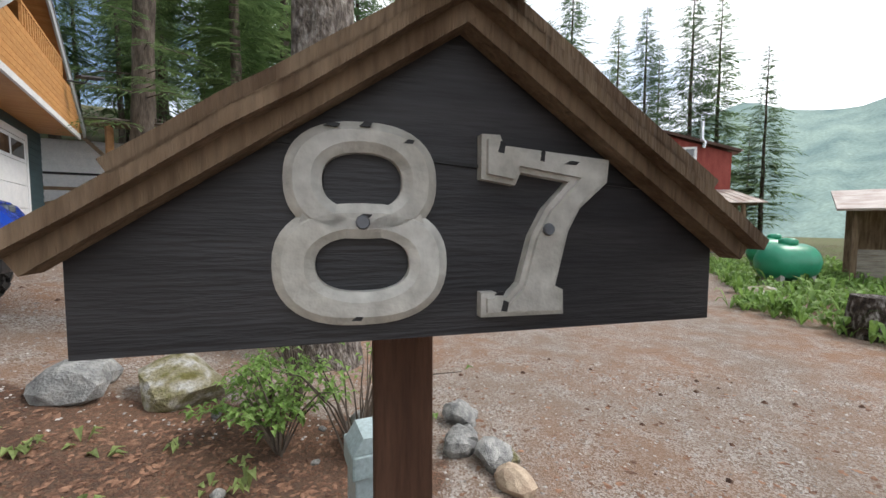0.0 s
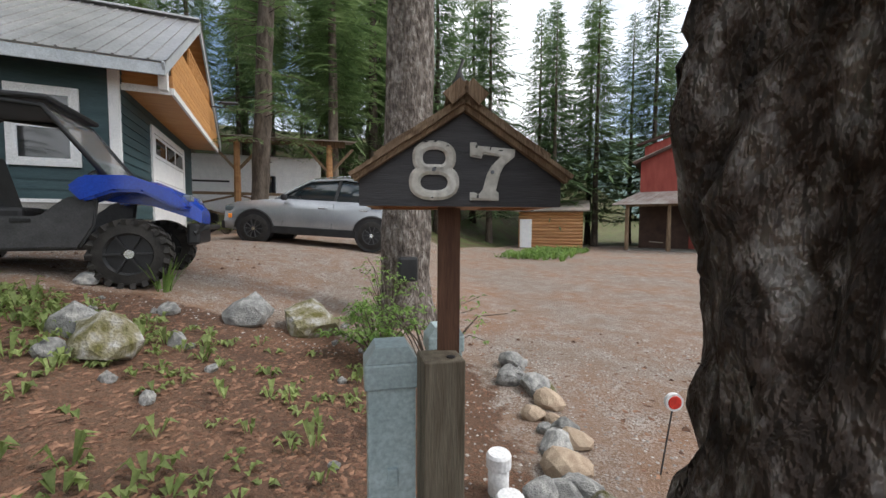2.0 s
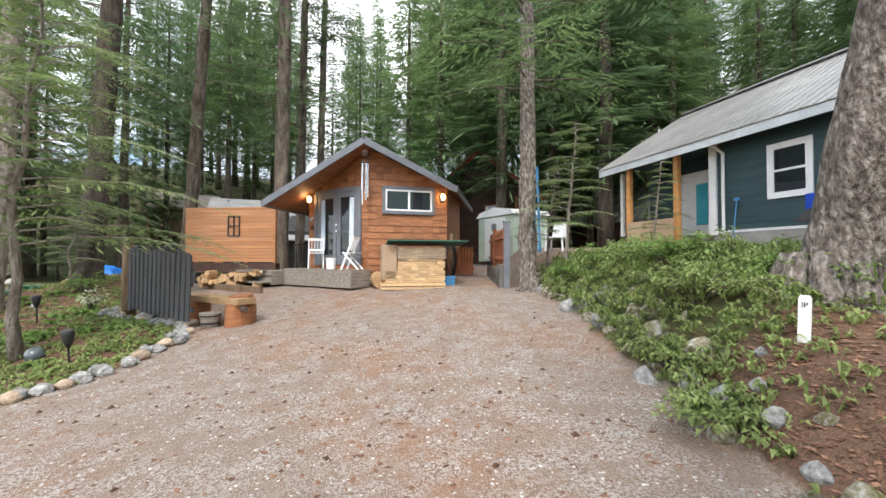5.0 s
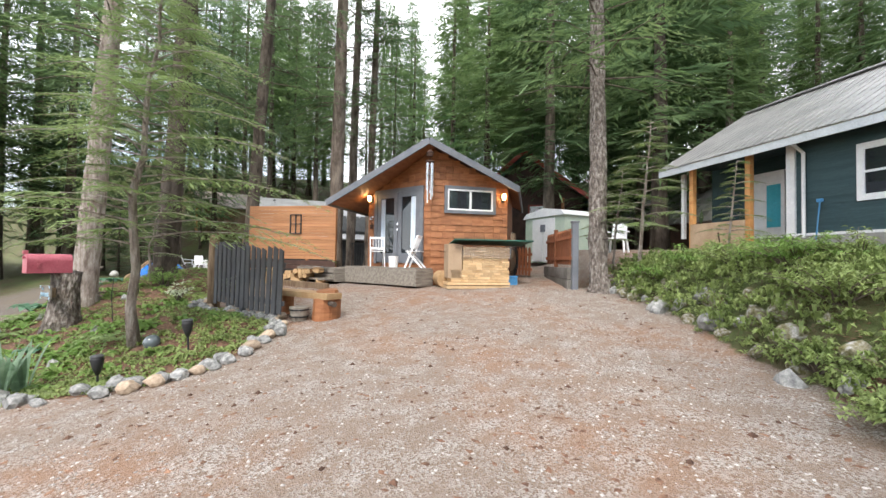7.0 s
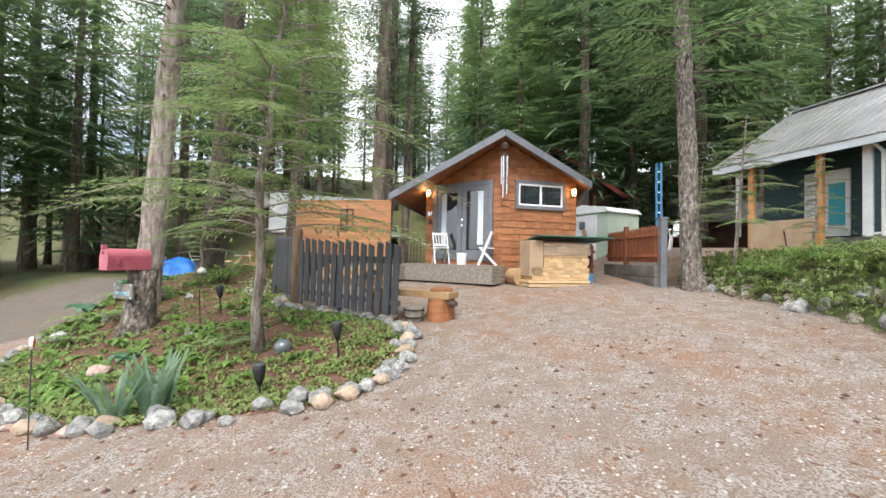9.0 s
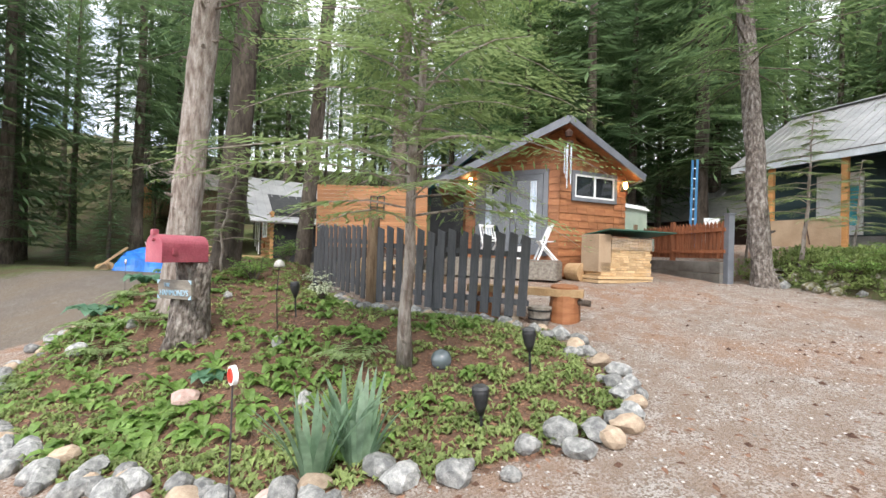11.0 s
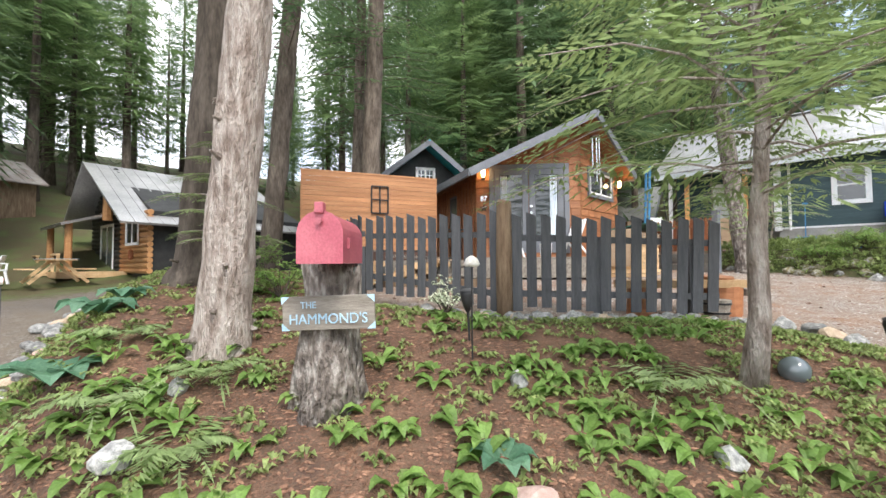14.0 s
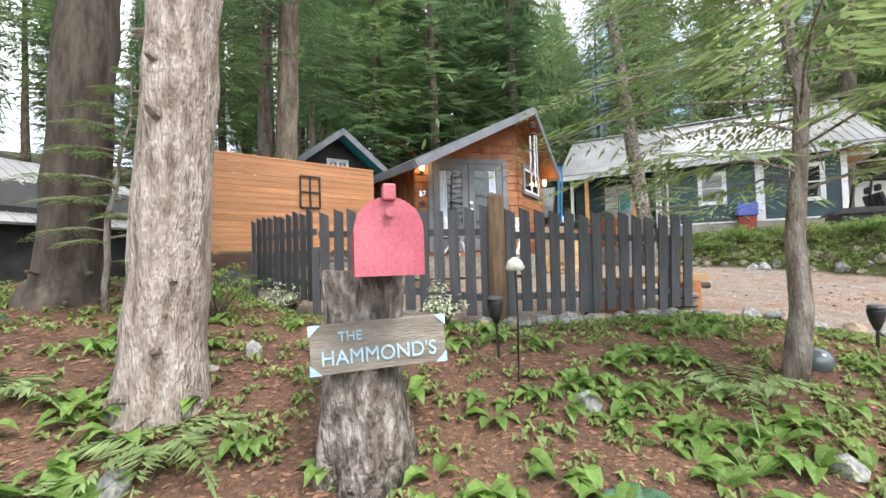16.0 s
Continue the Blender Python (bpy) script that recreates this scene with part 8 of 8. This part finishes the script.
# ---- log cabin across the side road ----
def log_cabin():
    m = pose(-12.3, -25.1, ground(-11.5, -22.8) - 0.1, 0, 0, 58)
    h = thing("log_cabin", m, "log cabin with black front gable, porch and snowy grey metal roof", "cabin")
    W, D = 7.2, 6
    z1 = 2.5
    for i in range(12):
        z = 0.35 + i * 0.19
        part("log", tube(bmesh.new(), ((0.6, -0.02, z), (W / 2 + 0.1, -0.02, z)), (0.1, 0.1), 8), LOG, h)
        part("log", tube(bmesh.new(), ((-W / 2, -0.02, z), (0.6, -0.02, z)), (0.1, 0.1), 8), BLACKLOG, h)
    for i in range(11):
        z = 2.62 + i * 0.19
        half = (1 - i / 11.5) * 3.0
        part("log", tube(bmesh.new(), ((-0.9 - half, -0.02, z), (-0.9 + half, -0.02, z)), (0.1, 0.1), 8), BLACKLOG, h)
    bm = prism(bmesh.new(), ((-W / 2, 0), (W / 2, 0), (W / 2, z1), (-0.9, 4.6), (-W / 2, z1)), 0.06, D)
    part("wall", bm, BLACKLOG, h)
    for a, b in (((-W / 2 - 0.6, 2.3), (-0.9, 4.75)), ((W / 2 + 0.6, 2.0), (-0.9, 4.75))):
        part("roof", ribbed_roof(bmesh.new(), (a[0], -1.0, a[1]), (a[0], D, a[1]), (b[0], -1.0, b[1]), (b[0], D, b[1]), 0.4, 0.08), METALROOF, h, "pale grey metal roof slope")
    part("porch_roof", sheet(bmesh.new(), ((-2.9, -1.9, 2.1), (0.9, -1.9, 2.1), (0.3, -0.05, 2.75), (-2.3, -0.05, 2.75)), 0.1), METALROOF, h, "grey porch roof")
    for x in (-2.7, 0.5):
        part("porch_post", tube(bmesh.new(), ((x, -1.6, 0), (x, -1.6, 2.2)), (0.12, 0.11), 8), LOG, h)
    part("gable_post", tube(bmesh.new(), ((0.55, -0.5, 2.3), (0.55, -0.5, 3.6)), (0.16, 0.15), 8), LOG, h)
    part("octagon_window", tube(bmesh.new(), ((-0.9, -0.16, 3.35), (-0.9, -0.1, 3.35)), (0.3, 0.3), 8), WHITE, h)
    part("pane", tube(bmesh.new(), ((-0.9, -0.17, 3.35), (-0.9, -0.15, 3.35)), (0.24, 0.24), 8), GLASS, h)
    window(h, pose(1.5, -0.12, 1.35) @ Matrix.Diagonal((1, -1, 1, 1)), 1.3, 0.85, WHITE, WHITE, "v", 0.06)
    window(h, pose(-1.9, -0.12, 0.35) @ Matrix.Diagonal((1, -1, 1, 1)), 1.7, 1.85, WHITE, WHITE, "v", 0.06, PALEGLASS)
    part("deck", box(-3.6, 1.2, -2.0, 0, 0.1, 0.32), LUMBER, h, "tan porch deck")
    for x in (-3.5, -2.8, 0.2, 1.1):
        part("rail_post", box(x - 0.04, x + 0.04, -2.0, -1.92, 0.3, 0.95), LUMBER, h)
    part("rail", box(-3.6, -2.6, -2.02, -1.92, 0.92, 0.98), LUMBER, h)
    part("rail", box(0.1, 1.2, -2.02, -1.92, 0.92, 0.98), LUMBER, h)
    for k in range(2):
        part("step", box(-1.6, -0.3, -2.3 - 0.28 * k, -2.0 - 0.28 * k, 0.18 - 0.14 * k, 0.23 - 0.14 * k), LUMBER, h)
    part("wreath", tube(bmesh.new(), [(2.1 + 0.16 * math.cos(a), -0.15, 0.95 + 0.16 * math.sin(a)) for a in (i * 0.5236 for i in range(13))], (0.05,) * 13, 6), RUST, h)
    # picnic table and fire pit before it
    t = thing("picnic_table", m @ pose(2.3, -2.2, 0), "picnic table with pale cloth before the log cabin", "table")
    part("tabletop", box(-0.9, 0.9, -0.38, 0.38, 0.72, 0.76, 0.006), LUMBER, t)
    part("tablecloth", box(-0.92, 0.92, -0.4, 0.4, 0.764, 0.775, 0.002), CURTAIN, t, "pale patterned cloth")
    for s in (-1, 1):
        part("bench", box(-0.9, 0.9, s * 0.72 - 0.13, s * 0.72 + 0.13, 0.42, 0.46, 0.005), LUMBER, t)
        part("leg", beam(bmesh.new(), (s * 0.65, -0.7, 0), (s * 0.65, 0.0, 0.74), 0.05, 0.09), LUMBER, t)
        part("leg", beam(bmesh.new(), (s * 0.65, 0.7, 0), (s * 0.65, 0.0, 0.74), 0.05, 0.09), LUMBER, t)
    f = thing("fire_pit", m @ pose(-0.6, -4.4, 0), "low fire pit of dark concrete blocks", "fire pit")
    for i in range(8):
        a = i * 0.7854
        for k in range(2):
            part("block", box(-0.17, 0.17, -0.1, 0.1, 0.16 * k, 0.16 * k + 0.15, 0.01), OLDCONC, f).matrix_basis = pose(0.55 * math.cos(a + k * 0.3), 0.55 * math.sin(a + k * 0.3), 0, 0, 0, math.degrees(a + k * 0.3) + 90)
    for x, y, rz in ((0.7, -3.6, 250), (2.2, -3.6, 20), (-2.0, -5.0, 100)):
        copy_thing(LAWN_CHAIR, m @ pose(x, y, 0, 0, 0, rz))
    for x, y in ((1.3, -4.6), (0.2, -5.6), (-1.7, -5.9)):
        bk = thing("log_stool", m @ pose(x, y, 0), "dark sawn log seat near the fire pit", "log")
        part("block", tube(bmesh.new(), ((0, 0, -0.1), (0, 0, 0.38)), (0.2, 0.19), 14), BARKD, bk)


log_cabin()


def tarp_pile():
    x, y = -6.2, -24.6
    m = pose(x, y, ground(x, y), 0, 0, 60)
    t = thing("tarp_heap", m, "blue tarpaulin over a heap of lumber with leaning planks", "tarp")
    bm = bmesh.new()
    bmesh.ops.create_grid(bm, x_segments=18, y_segments=12, size=1.0)
    for v in bm.verts:
        r = max(abs(v.co.x), abs(v.co.y))
        v.co.x *= 1.7
        v.co.y *= 0.9
        v.co.z = 0.95 * (1 - r ** 3) + 0.16 * noise.noise(v.co * 2.5) - 0.05
    part("tarpaulin", bm, TARP, t)
    for i in range(3):
        part("plank", beam(bmesh.new(), (0.1 + i * 0.3, -1.5, 0), (0.0 + i * 0.3, -0.5, 0.95), 0.2, 0.05), LUMBER, t)
    for i in range(5):
        part("log", tube(bmesh.new(), ((-1.6 + i * 0.5, -1.3, 0.14), (-1.3 + i * 0.5, -1.2, 0.14)), (0.16, 0.16), 10), CUTWOOD, t)


tarp_pile()
s = forest_house(-13.0, -37.0, 70, 5, 4, 2.3, OLDWOOD, OLDROOF, "low wooden shed with covered porch across the side road", 1.2)
for x in (-2.2, -0.7, 0.8, 2.2):
    part("porch_post", box(x - 0.07, x + 0.07, -0.66, -0.52, 0, 2.2), LOG, s)
